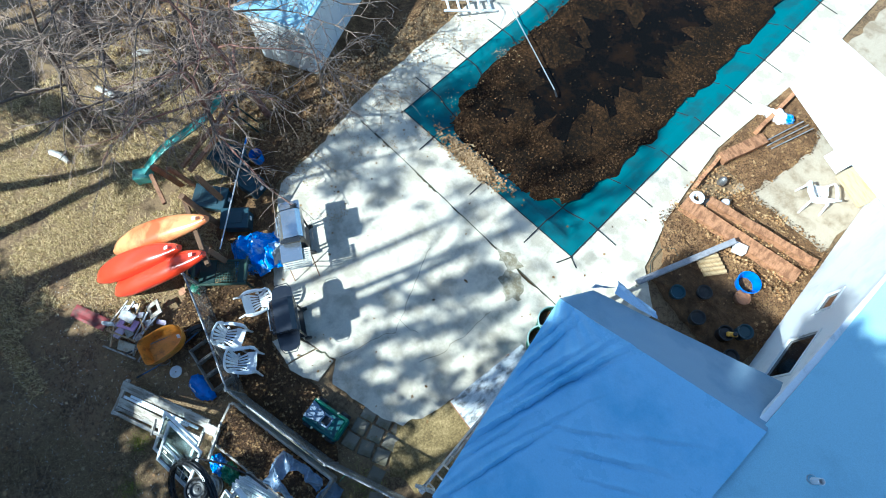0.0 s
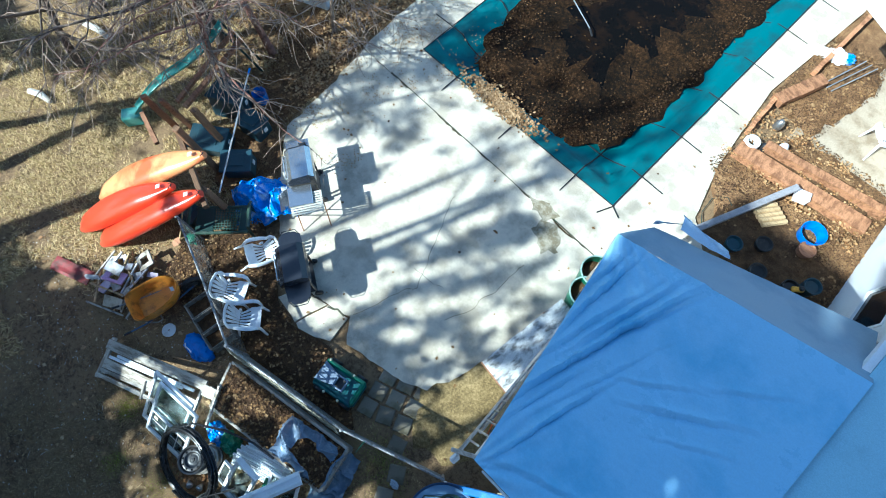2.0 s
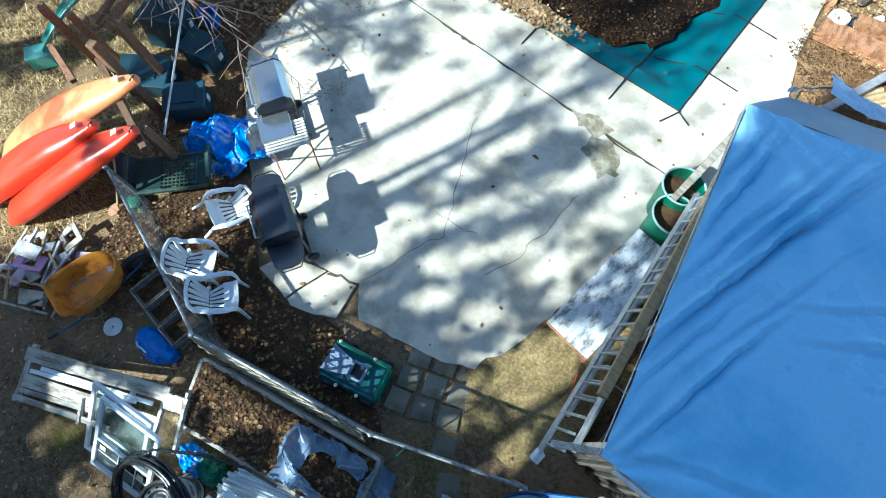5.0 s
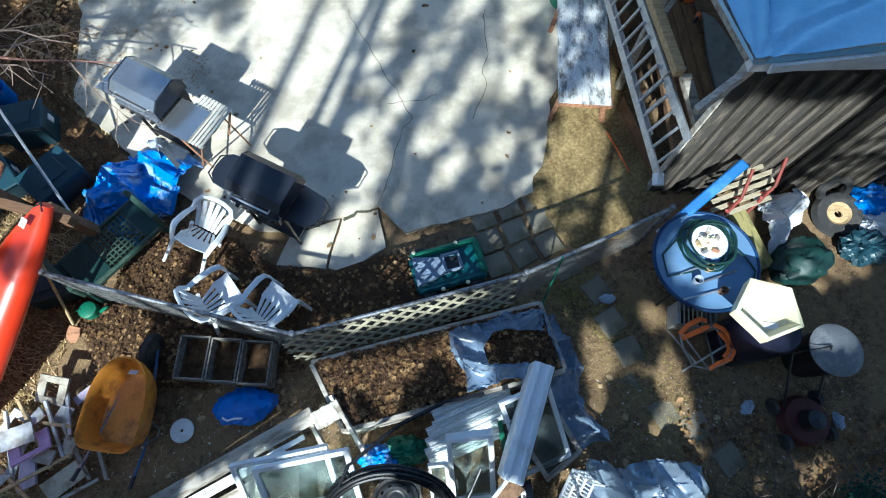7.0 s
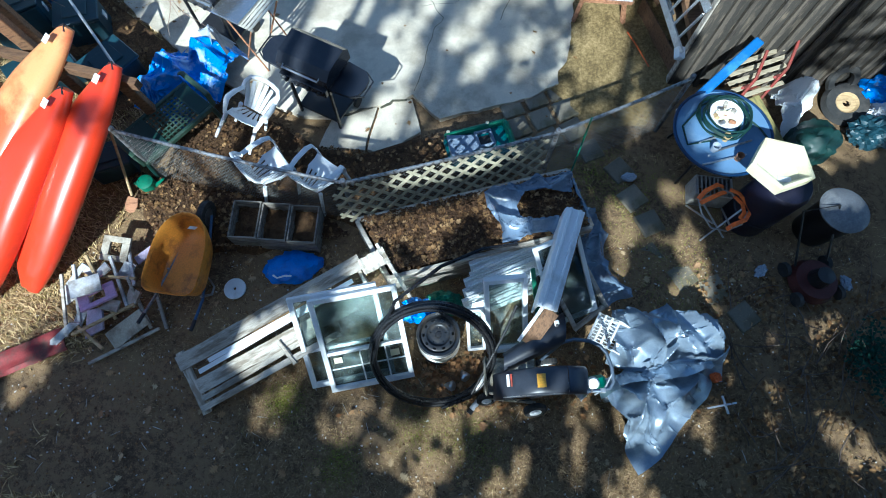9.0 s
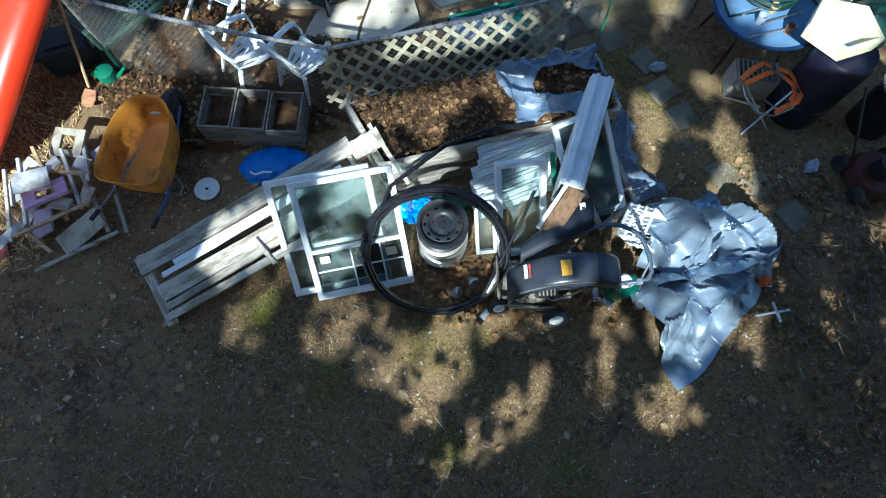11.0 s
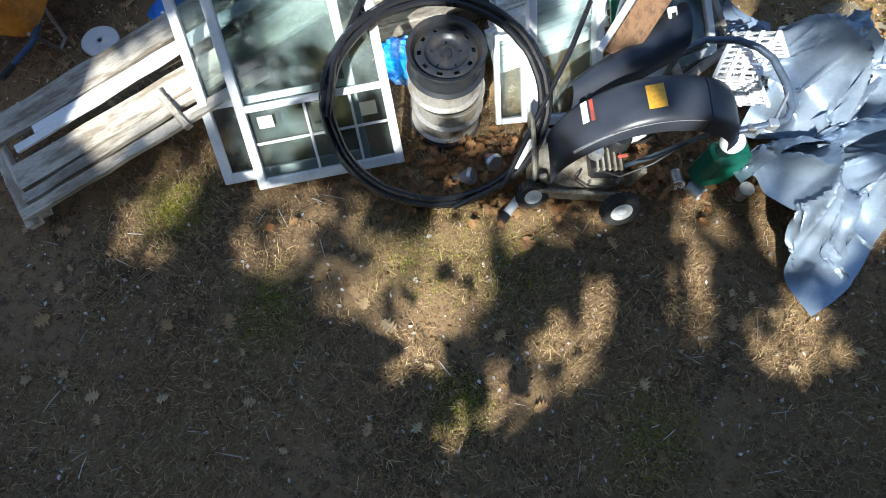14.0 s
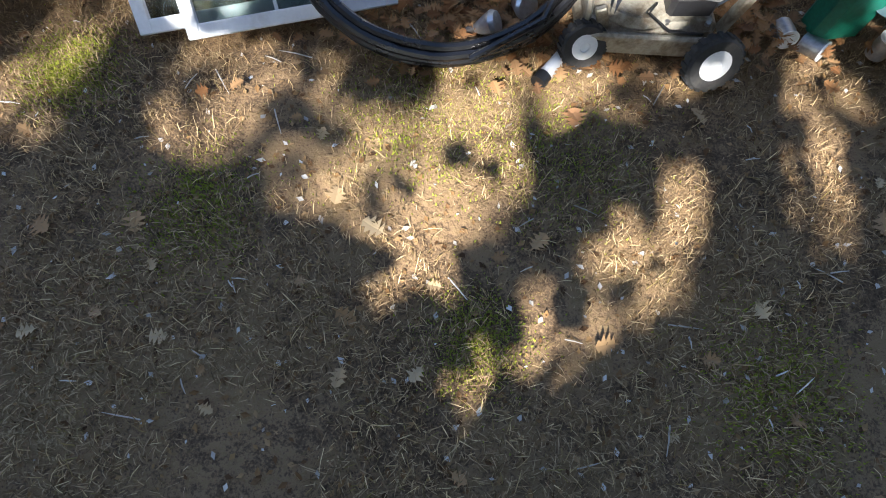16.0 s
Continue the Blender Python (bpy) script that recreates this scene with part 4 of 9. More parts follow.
def window_unit(w, h, lower_grid=True, rail=0.055, material=WHITE, depth=0.05, share=0.42):
    """A vinyl window sash pair in its own plane: x across, y up from the bottom."""
    parts = [("stile", box(rail, h, depth, pose(rail / 2, h / 2, 0), 0.004), material), ("stile", box(rail, h, depth, pose(w - rail / 2, h / 2, 0), 0.004), material), ("bottom_rail", box(w - 2 * rail, rail * 1.1, depth, pose(w / 2, rail * 0.55, 0), 0.004), material), ("head_rail", box(w - 2 * rail, rail, depth, pose(w / 2, h - rail / 2, 0), 0.004), material)]
    if lower_grid is not None:
        y = h * share
        parts.append(("meeting_rail", box(w - 2 * rail, rail * 0.75, depth * 0.9, pose(w / 2, y, 0), 0.004), material))
    if lower_grid:
        parts.append(("muntin", box(0.016, y - rail, 0.012, pose(rail + 0.42 * (w - 2 * rail), (y + rail) / 2, 0.002), 0.002), material))
        parts.append(("muntin", box(0.016, y - rail, 0.012, pose(rail + 0.76 * (w - 2 * rail), (y + rail) / 2, 0.002), 0.002), material))
        parts.append(("muntin", box(w - 2 * rail, 0.016, 0.012, pose(w / 2, (y + rail) / 2, -0.011), 0.002), material))
        parts.append(("paper_label", box(0.09, 0.07, 0.002, pose(rail + 0.1, y - 0.09, 0.02)), CREAM))
        parts.append(("paper_label", box(0.1, 0.08, 0.002, pose(w - rail - 0.1, y - 0.12, 0.02)), CREAM))
    parts.append(("pane", box(w - 2 * rail, h - 2 * rail, 0.006, pose(w / 2, h / 2, -0.016)), PANE))
    return parts


def window_thing(label, m, w, h, grid_lines, rail=0.055, depth=0.05, material=WHITE):
    win = thing("window_sash", label, "window", m, "salvaged windows")
    for nm, bm, material_ in window_unit(w, h, grid_lines, rail, material, depth):
        p = part(nm, bm, material_, win)
        if nm == "pane":
            p.visible_shadow = False
    return win


W1 = upright_plane((-3.80, -4.565, 0.05), (-2.93, -4.40, 0.07), (-3.98, -3.70, 0.86))
window_thing("white vinyl window with a gridded lower sash leaning on timber", W1, 0.93, 1.17, True)
window_thing("white vinyl window half hidden behind another", W1 @ pose(-0.215, 0.055, -0.07), 0.94, 1.15, False)

# coil of black pipe
coil = thing("pipe_coil", "big coil of glossy black plastic water pipe", "pipe coil", pose(-2.68, -4.23, 0.44, 37, 0, 0))
TO_COIL = pose(-2.68, -4.23, 0.44, 37, 0, 0).inverted()


def loop(r, z, seed, a0=0.0, a1=360.0, count=64):
    pts = []
    for k in range(count):
        a = radians(a0 + (a1 - a0) * k / (count - 1 if a1 - a0 < 360 else count))
        rr = r * (1 + 0.012 * fbm(2 * math.cos(a), 2 * math.sin(a), seed))
        pts.append((rr * math.cos(a) * 1.02, rr * 0.92 * math.sin(a), z + 0.012 * fbm(math.cos(a) * 2, math.sin(a) * 2, seed + 5)))
    return pts


for k, (r, z) in enumerate(((0.66, -0.06), (0.62, -0.05), (0.655, -0.015), (0.615, -0.005), (0.64, 0.03), (0.6, 0.035))):
    smooth(part("turn", tube(loop(r, z, k), 0.021, 8, closed=True), BLACK_GLOSS, coil))
smooth(part("free_end", tube([(-0.63, -0.05, 0.05), (-0.57, 0.24, 0.07)] + [TO_COIL @ Vector(p) for p in ((-3.07, -3.7, 0.76), (-2.59, -3.34, 0.82), (-2.14, -3.121, 0.76), (-1.74, -3.033, 0.677))], 0.02, 8), BLACK_GLOSS, coil))
smooth(part("free_end", tube([(0.1, -0.6, 0.06), (0.4, -0.45, 0.09)] + [TO_COIL @ Vector(p) for p in ((-2.08, -4.3, 0.46), (-1.89, -3.96, 0.61), (-1.79, -3.74, 0.72))], 0.017, 8), BLACK_GLOSS, coil))
smooth(part("tape", tube([(0.46, -0.36, 0.06), (0.56, -0.2, 0.062)], 0.026, 8), WHITE, coil, "white tape wrapping"))

# stack of wheel rims
RIM_PROFILE = [(0.225, 0.0), (0.228, 0.008), (0.205, 0.02), (0.2, 0.05), (0.188, 0.07), (0.188, 0.1), (0.2, 0.125), (0.205, 0.148), (0.228, 0.16), (0.225, 0.168), (0.2, 0.155), (0.182, 0.12), (0.18, 0.06), (0.196, 0.02), (0.225, 0.0)]


def rim_disc():
    """The pierced wheel disc with hub and bolt holes."""
    bm = bmesh.new()
    seg = 60
    profile = [(0.19, 0.1), (0.178, 0.128), (0.165, 0.134), (0.142, 0.136), (0.125, 0.132), (0.11, 0.112), (0.095, 0.104), (0.075, 0.104), (0.05, 0.114), (0.032, 0.11)]
    rings = [[bm.verts.new((r * math.cos(2 * math.pi * k / seg), r * math.sin(2 * math.pi * k / seg), z)) for k in range(seg)] for r, z in profile]
    for j, (r1, r2) in enumerate(zip(rings, rings[1:])):
        for k in range(seg):
            if (j == 2 and k % 6 in (0, 1)) or (j == 6 and k % 12 == 3):
                continue
            bm.faces.new((r1[k], r1[(k + 1) % seg], r2[(k + 1) % seg], r2[k]))
    bmesh.ops.recalc_face_normals(bm, faces=bm.faces)
    bmesh.ops.solidify(bm, geom=bm.faces[:], thickness=0.005)
    return bm


for k in range(4):
    rim = thing("wheel_rim", "dark steel car wheel rim on top of a stack" if k == 3 else "dull grey steel car wheel rim in a stack", "wheel rim", pose(-2.615 + 0.012 * math.sin(k * 2), -4.03 + 0.01 * math.cos(k * 3), 0.03 + 0.172 * k, 0, 0, 23 * k), "stack of wheel rims")
    smooth(part("barrel", lathe(RIM_PROFILE, 40), RIM_DARK if k == 3 else RIM, rim), 35)
    smooth(part("disc", rim_disc(), RIM_DARK if k == 3 else RIM, rim), 35)
    part("hub_cap", lathe([(0.032, 0.11), (0.03, 0.125), (0.0, 0.127)], 16), BLACK, rim)
base_tyre = thing("old_tyre", "flat black tyre under a stack of rims", "tyre", pose(-2.615, -4.03, -0.02))
smooth(part("tread", lathe([(0.15, 0.0), (0.22, 0.0), (0.235, 0.02), (0.235, 0.04), (0.22, 0.05), (0.15, 0.05), (0.15, 0.0)], 32), RUBBER, base_tyre))

# white louvred shutters
VINYL = mat("chalky_vinyl", (0.74, 0.76, 0.78), 0.45, spots=(0.56, 0.57, 0.57), scale=4, amount=0.35, bump=0.05, random=0.08)
for k in range(8):
    jog = (0.0, 0.04, -0.02, 0.03, -0.035, 0.02, 0.045, -0.01)[k]
    sh = thing("vinyl_panel", "chalky white vinyl siding panel in a leaning stack", "panel", upright_plane((-2.27 + 0.012 * k + jog, -3.77 + 0.052 * k, 0.1 + 0.03 * k), (-1.45 + 0.02 * k + jog, -3.43 + 0.056 * k, 0.12 + 0.026 * k), (-2.33 + jog, -3.5 + 0.05 * k, 0.36 + 0.035 * k)), "stack of vinyl panels")
    w, h = 0.84 - 0.03 * (k % 3), 0.3 + 0.02 * (k % 2)
    part("panel", box(w, h, 0.008, pose(w / 2, h / 2, 0), 0.002), VINYL, sh)
    for j in range(3):
        part("rib", box(w, 0.016, 0.03, pose(w / 2, 0.06 + 0.105 * j, 0.016), 0.004), VINYL, sh)

# salvaged windows right of the coil
window_thing("white-framed window with dark glass propped on its side", upright_plane((-2.06, -4.12, 0.03), (-1.6, -4.07, 0.03), (-2.09, -3.45, 0.7)), 0.47, 0.95, None, 0.05, 0.1)
window_thing("narrow white window leaning by wheel rims", upright_plane((-2.28, -4.1, 0.02), (-2.08, -4.08, 0.02), (-2.32, -3.72, 0.42)), 0.21, 0.56, None, 0.035, 0.05)
jamb = thing("window_frame", "deep white window frame with a bare brown timber jamb", "window frame", aim((-1.53, -3.84, 1.0), (-1.2, -2.88, 1.04)))
part("face", box(1.12, 0.2, 0.03, pose(0.55, 0, 0.02), 0.004), WHITE, jamb)
part("rib", box(1.12, 0.03, 0.03, pose(0.55, -0.05, 0.045), 0.004), WHITE, jamb)
part("rib", box(1.12, 0.03, 0.03, pose(0.55, 0.05, 0.045), 0.004), WHITE, jamb)
part("jamb", bar((-0.0, -0.06, -0.02), (-0.36, 0.06, -0.24), 0.15, 0.03, 0.003), WOOD_BROWN, jamb, "bare brown timber end")
part("jamb_edge", bar((-0.0, 0.045, 0.0), (-0.36, 0.16, -0.22), 0.035, 0.05, 0.003), WHITE, jamb, "white edge strip")
part("side", box(1.1, 0.02, 0.4, pose(0.55, 0.1, -0.19), 0.004), WHITE, jamb)
part("side", box(1.1, 0.02, 0.4, pose(0.55, -0.1, -0.19), 0.004), WOOD_BROWN, jamb)
window_thing("weathered white sash leaning behind a frame", upright_plane((-1.28, -3.85, 0.12), (-0.72, -3.62, 0.15), (-1.1, -3.0, 0.78)), 0.55, 1.05, None, 0.05, 0.04)
window_thing("grey sash with flaking paint leaning on plastic sheet", upright_plane((-1.05, -3.9, 0.12), (-0.66, -3.62, 0.14), (-0.95, -3.05, 0.6)), 0.5, 0.9, None, 0.05, 0.04, WOOD_GREY)
st = thing("green_board", "thin green painted board leaning between windows", "board")
part("board", bar((-1.46, -3.82, 0.1), (-1.58, -3.3, 0.62), 0.05, 0.02, 0.003), GREEN, st)
screen = thing("dark_panel", "dark mesh screen panel leaning behind a green board", "panel", upright_plane((-1.42, -3.78, 0.06), (-1.2, -3.7, 0.06), (-1.5, -3.3, 0.5)))
part("mesh", box(0.24, 0.6, 0.012, pose(0.12, 0.3, 0), 0.003), mat("dirty_screen", (0.05, 0.045, 0.042), 0.6, spots=(0.3, 0.27, 0.26), scale=7, amount=0.25), screen)
part("frame_bar", box(0.02, 0.6, 0.02, pose(0.01, 0.3, 0.004), 0.003), BLACK, screen)
part("frame_bar", box(0.02, 0.6, 0.02, pose(0.23, 0.3, 0.004), 0.003), BLACK, screen)

# mower
DIRTY_ALLOY = mat("dirty_alloy", (0.42, 0.39, 0.32), 0.55, metal=0.4, spots=(0.2, 0.16, 0.11), scale=9)
COVER = mat("slate_black_cover", (0.03, 0.034, 0.045), 0.36, spots=(0.04, 0.045, 0.06), scale=3, bump=0.02, fine=0.05)
mower = thing("lawn_mower", "old mower with an arched black cover and pale alloy deck", "lawn mower")
ARCH = [(-2.04, 0.42), (-2.02, 0.55), (-1.96, 0.69), (-1.85, 0.82), (-1.72, 0.91), (-1.56, 0.95), (-1.4, 0.94), (-1.26, 0.89), (-1.15, 0.8), (-1.1, 0.7)]


def arch_point(s):
    """A point of the cover's arch; s from 0 to 1."""
    f = s * (len(ARCH) - 1)
    k = min(int(f), len(ARCH) - 2)
    p = [ARCH[max(0, min(len(ARCH) - 1, k + j))] for j in (-1, 0, 1, 2)]
    t = f - k
    w = (-0.5 * t + t * t - 0.5 * t ** 3, 1 - 2.5 * t * t + 1.5 * t ** 3, 0.5 * t + 2 * t * t - 1.5 * t ** 3, -0.5 * t * t + 0.5 * t ** 3)
    return sum(a * q[0] for a, q in zip(w, p)), sum(a * q[1] for a, q in zip(w, p))


CROSS = [(-4.7, -0.11), (-4.7, -0.05), (-4.69, -0.02), (-4.665, -0.004), (-4.61, 0.0), (-4.55, 0.004), (-4.49, 0.003), (-4.45, -0.006), (-4.43, -0.03), (-4.425, -0.1)]


def cover(s0, s1):
    def place(u, v):
        x, z = arch_point(s0 + (s1 - s0) * u)
        y, drop = CROSS[round(v * (len(CROSS) - 1))]
        return (x + drop * 0.3 * (x + 1.6), y + 0.05 * (x + 1.6) + 0.03, z + drop)
    return grid(26, len(CROSS) - 1, place, thick=0.008)


smooth(part("cover", cover(0.0, 0.7), COVER, mower, "smooth black arched cover"), 50)
# rear cover: the sky's reflection is put into its navy tint
smooth(part("cover_end", cover(0.706, 1.0), mat("sky_tinted_cover", (0.022, 0.032, 0.06), 0.4, bump=0.02, fine=0.05), mower, "black rear cover tinted with reflected sky"), 50)
# aluminium strip stands in for the highlight along the front edge
smooth(part("edge_highlight", tube([(arch_point(0.22 + 0.46 * k / 16)[0], -4.655 + 0.05 * (arch_point(0.22 + 0.46 * k / 16)[0] + 1.6), arch_point(0.22 + 0.46 * k / 16)[1] - 0.03) for k in range(17)], 0.009, 6), ALUMINIUM, mower, "bright strip as the rolled edge's highlight"), 50)
part("sticker", box(0.085, 0.13, 0.004, pose(-1.62, -4.535, 0.948, 0, -14, 2)), GOLD, mower, "yellow warning sticker")
part("sticker", box(0.035, 0.12, 0.004, pose(-1.925, -4.52, 0.79, 0, -46, 2)), WHITE, mower, "white and red sticker")
part("sticker_edge", box(0.02, 0.12, 0.004, pose(-1.895, -4.52, 0.815, 0, -44, 2)), RED, mower, "red sticker edge")
smooth(part("side_plate", lathe([(0.0, -0.012), (0.1, -0.012), (0.1, 0.012), (0.2, 0.012), (0.215, 0.0), (0.2, -0.012), (0.1, -0.012)], 30, pose(-2.1, -4.42, 0.28, 0, 82, 0)), DIRTY_ALLOY, mower, "round steel housing plate"), 35)
part("deck", box(0.6, 0.42, 0.09, pose(-1.82, -4.42, 0.08), 0.03, base=True), DIRTY_ALLOY, mower, "dirty alloy deck")
part("deck_skirt", bar((-2.1, -4.64, 0.11), (-1.55, -4.69, 0.11), 0.03, 0.11, 0.01), DIRTY_ALLOY, mower)
smooth(part("deck_dome", lathe([(0, 0.2), (0.08, 0.2), (0.1, 0.185), (0.17, 0.18), (0.2, 0.15), (0.19, 0.13)], 28, pose(-1.85, -4.44, 0.02)), DIRTY_ALLOY, mower), 40)
part("engine", box(0.2, 0.16, 0.12, pose(-1.66, -4.52, 0.18), 0.02, base=True), BLACK, mower)
for k in range(5):
    part("cooling_fin", box(0.012, 0.15, 0.03, pose(-1.73 + 0.035 * k, -4.53, 0.305), 0.002), DIRTY_ALLOY, mower)
smooth(part("fuel_cap", lathe([(0, 0.06), (0.035, 0.06), (0.045, 0.04), (0.045, 0), (0, 0)], 18, pose(-1.74, -4.5, 0.32)), ALUMINIUM, mower), 40)
smooth(part("air_filter", lathe([(0, 0.1), (0.06, 0.1), (0.075, 0.08), (0.075, 0), (0, 0)], 18, pose(-1.6, -4.42, 0.3)), BLACK, mower), 40)
part("bracket", box(0.04, 0.05, 0.2, pose(-1.5, -4.6, 0.12, 0, 12, 0), 0.006, base=True), DIRTY_ALLOY, mower, "pale steel bracket")
part("bracket", box(0.05, 0.03, 0.14, pose(-2.0, -4.6, 0.12, 0, -20, 0), 0.006, base=True), DIRTY_ALLOY, mower, "pale steel bracket")
part("red_lever", box(0.06, 0.02, 0.02, pose(-1.58, -4.52, 0.33, 0, 0, 10), 0.004), RED, mower, "red lever")
smooth(part("cable", tube([(-1.7, -4.6, 0.3), (-1.62, -4.66, 0.34), (-1.45, -4.62, 0.42), (-1.3, -4.58, 0.6), (-1.2, -4.58, 0.7)], 0.007, 6), BLACK, mower), 50)
smooth(part("cable", tube([(-1.8, -4.55, 0.22), (-1.86, -4.64, 0.26), (-1.76, -4.68, 0.2), (-1.6, -4.66, 0.16)], 0.006, 6), BLACK, mower), 50)
for x, y in ((-2.02, -4.58), (-1.9, -4.6), (-1.75, -4.61), (-1.58, -4.62)):
    part("bolt", lathe([(0, 0.015), (0.012, 0.015), (0.012, 0), (0, 0)], 6, pose(x, y, 0.17)), STEEL, mower)
for x, y, r, lean in ((-2.09, -4.65, 0.1, 66), (-1.56, -4.77, 0.12, 68), (-1.4, -4.25, 0.12, 90)):
    wheel = new("wheel")
    wheel.parent = mower
    wheel.matrix_basis = pose(x, y, r * 0.97, lean, 0, 6)
    smooth(part("tyre", lathe([(r * 0.54, -0.03), (r * 0.9, -0.034), (r, -0.02), (r, 0.02), (r * 0.9, 0.034), (r * 0.54, 0.03), (r * 0.54, -0.03)], 28), RUBBER, wheel), 35)
    smooth(part("hub", lathe([(0, 0.022), (r * 0.2, 0.026), (r * 0.22, 0.034), (r * 0.4, 0.034), (r * 0.56, 0.032), (r * 0.56, -0.02), (0, -0.02)], 20), PLASTIC_WHITE, wheel, "white plastic hub"), 35)
    for k in range(20):
        a = 2 * math.pi * k / 20
        part("tread_lug", box(0.012, 0.022, 0.05, pose(r * math.cos(a), r * math.sin(a), 0, 0, 0, math.degrees(a)), 0.002), RUBBER, wheel)
SLATE = mat("slate_tube", (0.1, 0.13, 0.18), 0.4, metal=0.3)
smooth(part("handlebar", tube([(-1.24, -4.6, 0.7), (-1.14, -4.62, 0.76), (-1.02, -4.62, 0.81), (-0.93, -4.6, 0.82), (-0.89, -4.54, 0.83), (-0.9, -4.4, 0.85), (-0.94, -4.26, 0.86), (-1.0, -4.19, 0.86), (-1.1, -4.14, 0.86), (-1.25, -4.12, 0.84), (-1.36, -4.14, 0.78)], 0.019, 10), SLATE, mower), 50)
smooth(part("lower_handle", tube([(-1.24, -4.6, 0.7), (-1.3, -4.58, 0.6), (-1.42, -4.54, 0.35), (-1.52, -4.5, 0.16)], 0.016, 8), SLATE, mower), 50)
smooth(part("lower_handle", tube([(-1.36, -4.14, 0.78), (-1.4, -4.18, 0.55), (-1.48, -4.24, 0.2)], 0.016, 8), SLATE, mower), 50)
smooth(part("cross_bar", tube([(-0.9, -4.46, 0.85), (-0.98, -4.6, 0.81), (-1.08, -4.66, 0.79)], 0.009, 6), ALUMINIUM, mower), 50)
part("clamp", box(0.06, 0.04, 0.04, pose(-1.08, -4.62, 0.78), 0.006), STEEL, mower)
part("clamp", box(0.05, 0.05, 0.05, pose(-1.0, -4.62, 0.815), 0.006), ALUMINIUM, mower)
smooth(part("chute", grid(10, 8, lambda u, v: (-1.95 + 0.62 * u, -4.33 + 0.34 * u + (0.1 + 0.06 * u) * math.cos(math.pi * v), 0.6 + 0.16 * u + 0.13 * math.sin(math.pi * v)), thick=0.01), COVER, mower, "black tapering chute"), 50)
part("buckle_frame", box(0.05, 0.22, 0.02, pose(-1.4, -4.03, 0.83, 24, -8, 8), 0.006), PLASTIC_WHITE, mower, "pale strap buckle")
part("buckle_slot", box(0.024, 0.15, 0.006, pose(-1.4, -4.035, 0.842, 24, -8, 8), 0.002), BLACK, mower)
jerry = thing("green_jug", "dark green plastic jug with a white cap", "jug", pose(-0.93, -4.5, 0, 0, 0, 8))
part("body", box(0.24, 0.16, 0.36, None, 0.035, base=True), mat("jug_plastic", (0.008, 0.13, 0.085), 0.45, bump=0.04), jerry)
part("neck", lathe([(0, 0.1), (0.04, 0.1), (0.05, 0), (0, 0)], 14, pose(-0.06, 0.0, 0.35)), DARK_GREEN, jerry)
smooth(part("cap", lathe([(0, 0.07), (0.05, 0.065), (0.066, 0.04), (0.066, 0), (0, 0)], 18, pose(-0.06, 0.0, 0.44, 10, -8)), WHITE, jerry), 40)
for k, (x, y) in enumerate(((-1.13, -4.47), (-1.05, -4.56), (-0.74, -4.64))):
    can = thing("paint_can", "small dented metal can on the grass", "can", pose(x, y, 0, 80 if k < 2 else 0, 0, 40 * k), "small cans")
    smooth(part("body", lathe([(0, 0), (0.045, 0), (0.045, 0.1), (0, 0.1)], 16), STEEL, can), 40)
    part("lid", lathe([(0.047, 0.098), (0.047, 0.106), (0, 0.104)], 16), WHITE, can)
for k, (x, y, r) in enumerate(((-2.33, -4.38, 30), (-2.5, -4.5, 80))):
    lamp = thing("lamp_bulb", "old glass floodlight bulb lying in leaves", "bulb", pose(x, y, 0.05, 60, 0, r), "old bulbs")
    smooth(part("glass", lathe([(0, 0.07), (0.05, 0.062), (0.06, 0.04), (0.035, -0.02), (0.02, -0.05)], 18), ALUMINIUM, lamp))
    part("socket", lathe([(0.02, -0.04), (0.018, -0.09), (0, -0.09)], 12), STEEL, lamp)
cup = thing("white_tube", "short white plastic pipe end on the grass", "pipe", pose(-2.22, -4.72, 0.03, 0, 90, 50))
smooth(part("tube", lathe([(0.026, -0.06), (0.032, -0.06), (0.032, 0.08), (0.026, 0.08), (0.026, -0.06)], 16), WHITE, cup), 40)
part("cap", lathe([(0, -0.1), (0.036, -0.1), (0.036, -0.05), (0, -0.05)], 16), BLACK, cup)

# blue and green bags behind the rims
for x, y, m_, nm, lab in ((-2.83, -3.66, BLUE_FILM, "blue_bag", "crumpled blue plastic bag behind wheel rims"), (-2.55, -3.58, GREEN, "green_bag", "crumpled green and yellow soil bag")):
    b = thing(nm, lab, "bag", pose(x, y, 0))
    part("bag", lump(0.22, 0.14, 0.17, x, 0.3, sharp=2.4), m_, b)

# milk crate
crate = thing("milk_crate", "tilted white plastic milk crate", "crate", pose(-0.74, -3.98, 0.4, 52, -14, 62))
for i in range(9):
    for s in (-1, 1):
        part("rib", box(0.012, 0.012, 0.27, pose(-0.15 + 0.0375 * i, 0.15 * s, 0)), PLASTIC_WHITE, crate)
        part("rib", box(0.012, 0.012, 0.27, pose(0.15 * s, -0.15 + 0.0375 * i, 0)), PLASTIC_WHITE, crate)
    part("floor_bar", box(0.3, 0.012, 0.01, pose(0, -0.15 + 0.0375 * i, -0.13)), PLASTIC_WHITE, crate)
    part("floor_bar", box(0.012, 0.3, 0.01, pose(-0.15 + 0.0375 * i, 0, -0.128)), PLASTIC_WHITE, crate)
for z in (-0.12, -0.04, 0.04, 0.13):
    for s in (-1, 1):
        part("band", box(0.32, 0.014, 0.02, pose(0, 0.155 * s, z)), PLASTIC_WHITE, crate)
        part("band", box(0.014, 0.32, 0.02, pose(0.155 * s, 0, z)), PLASTIC_WHITE, crate)


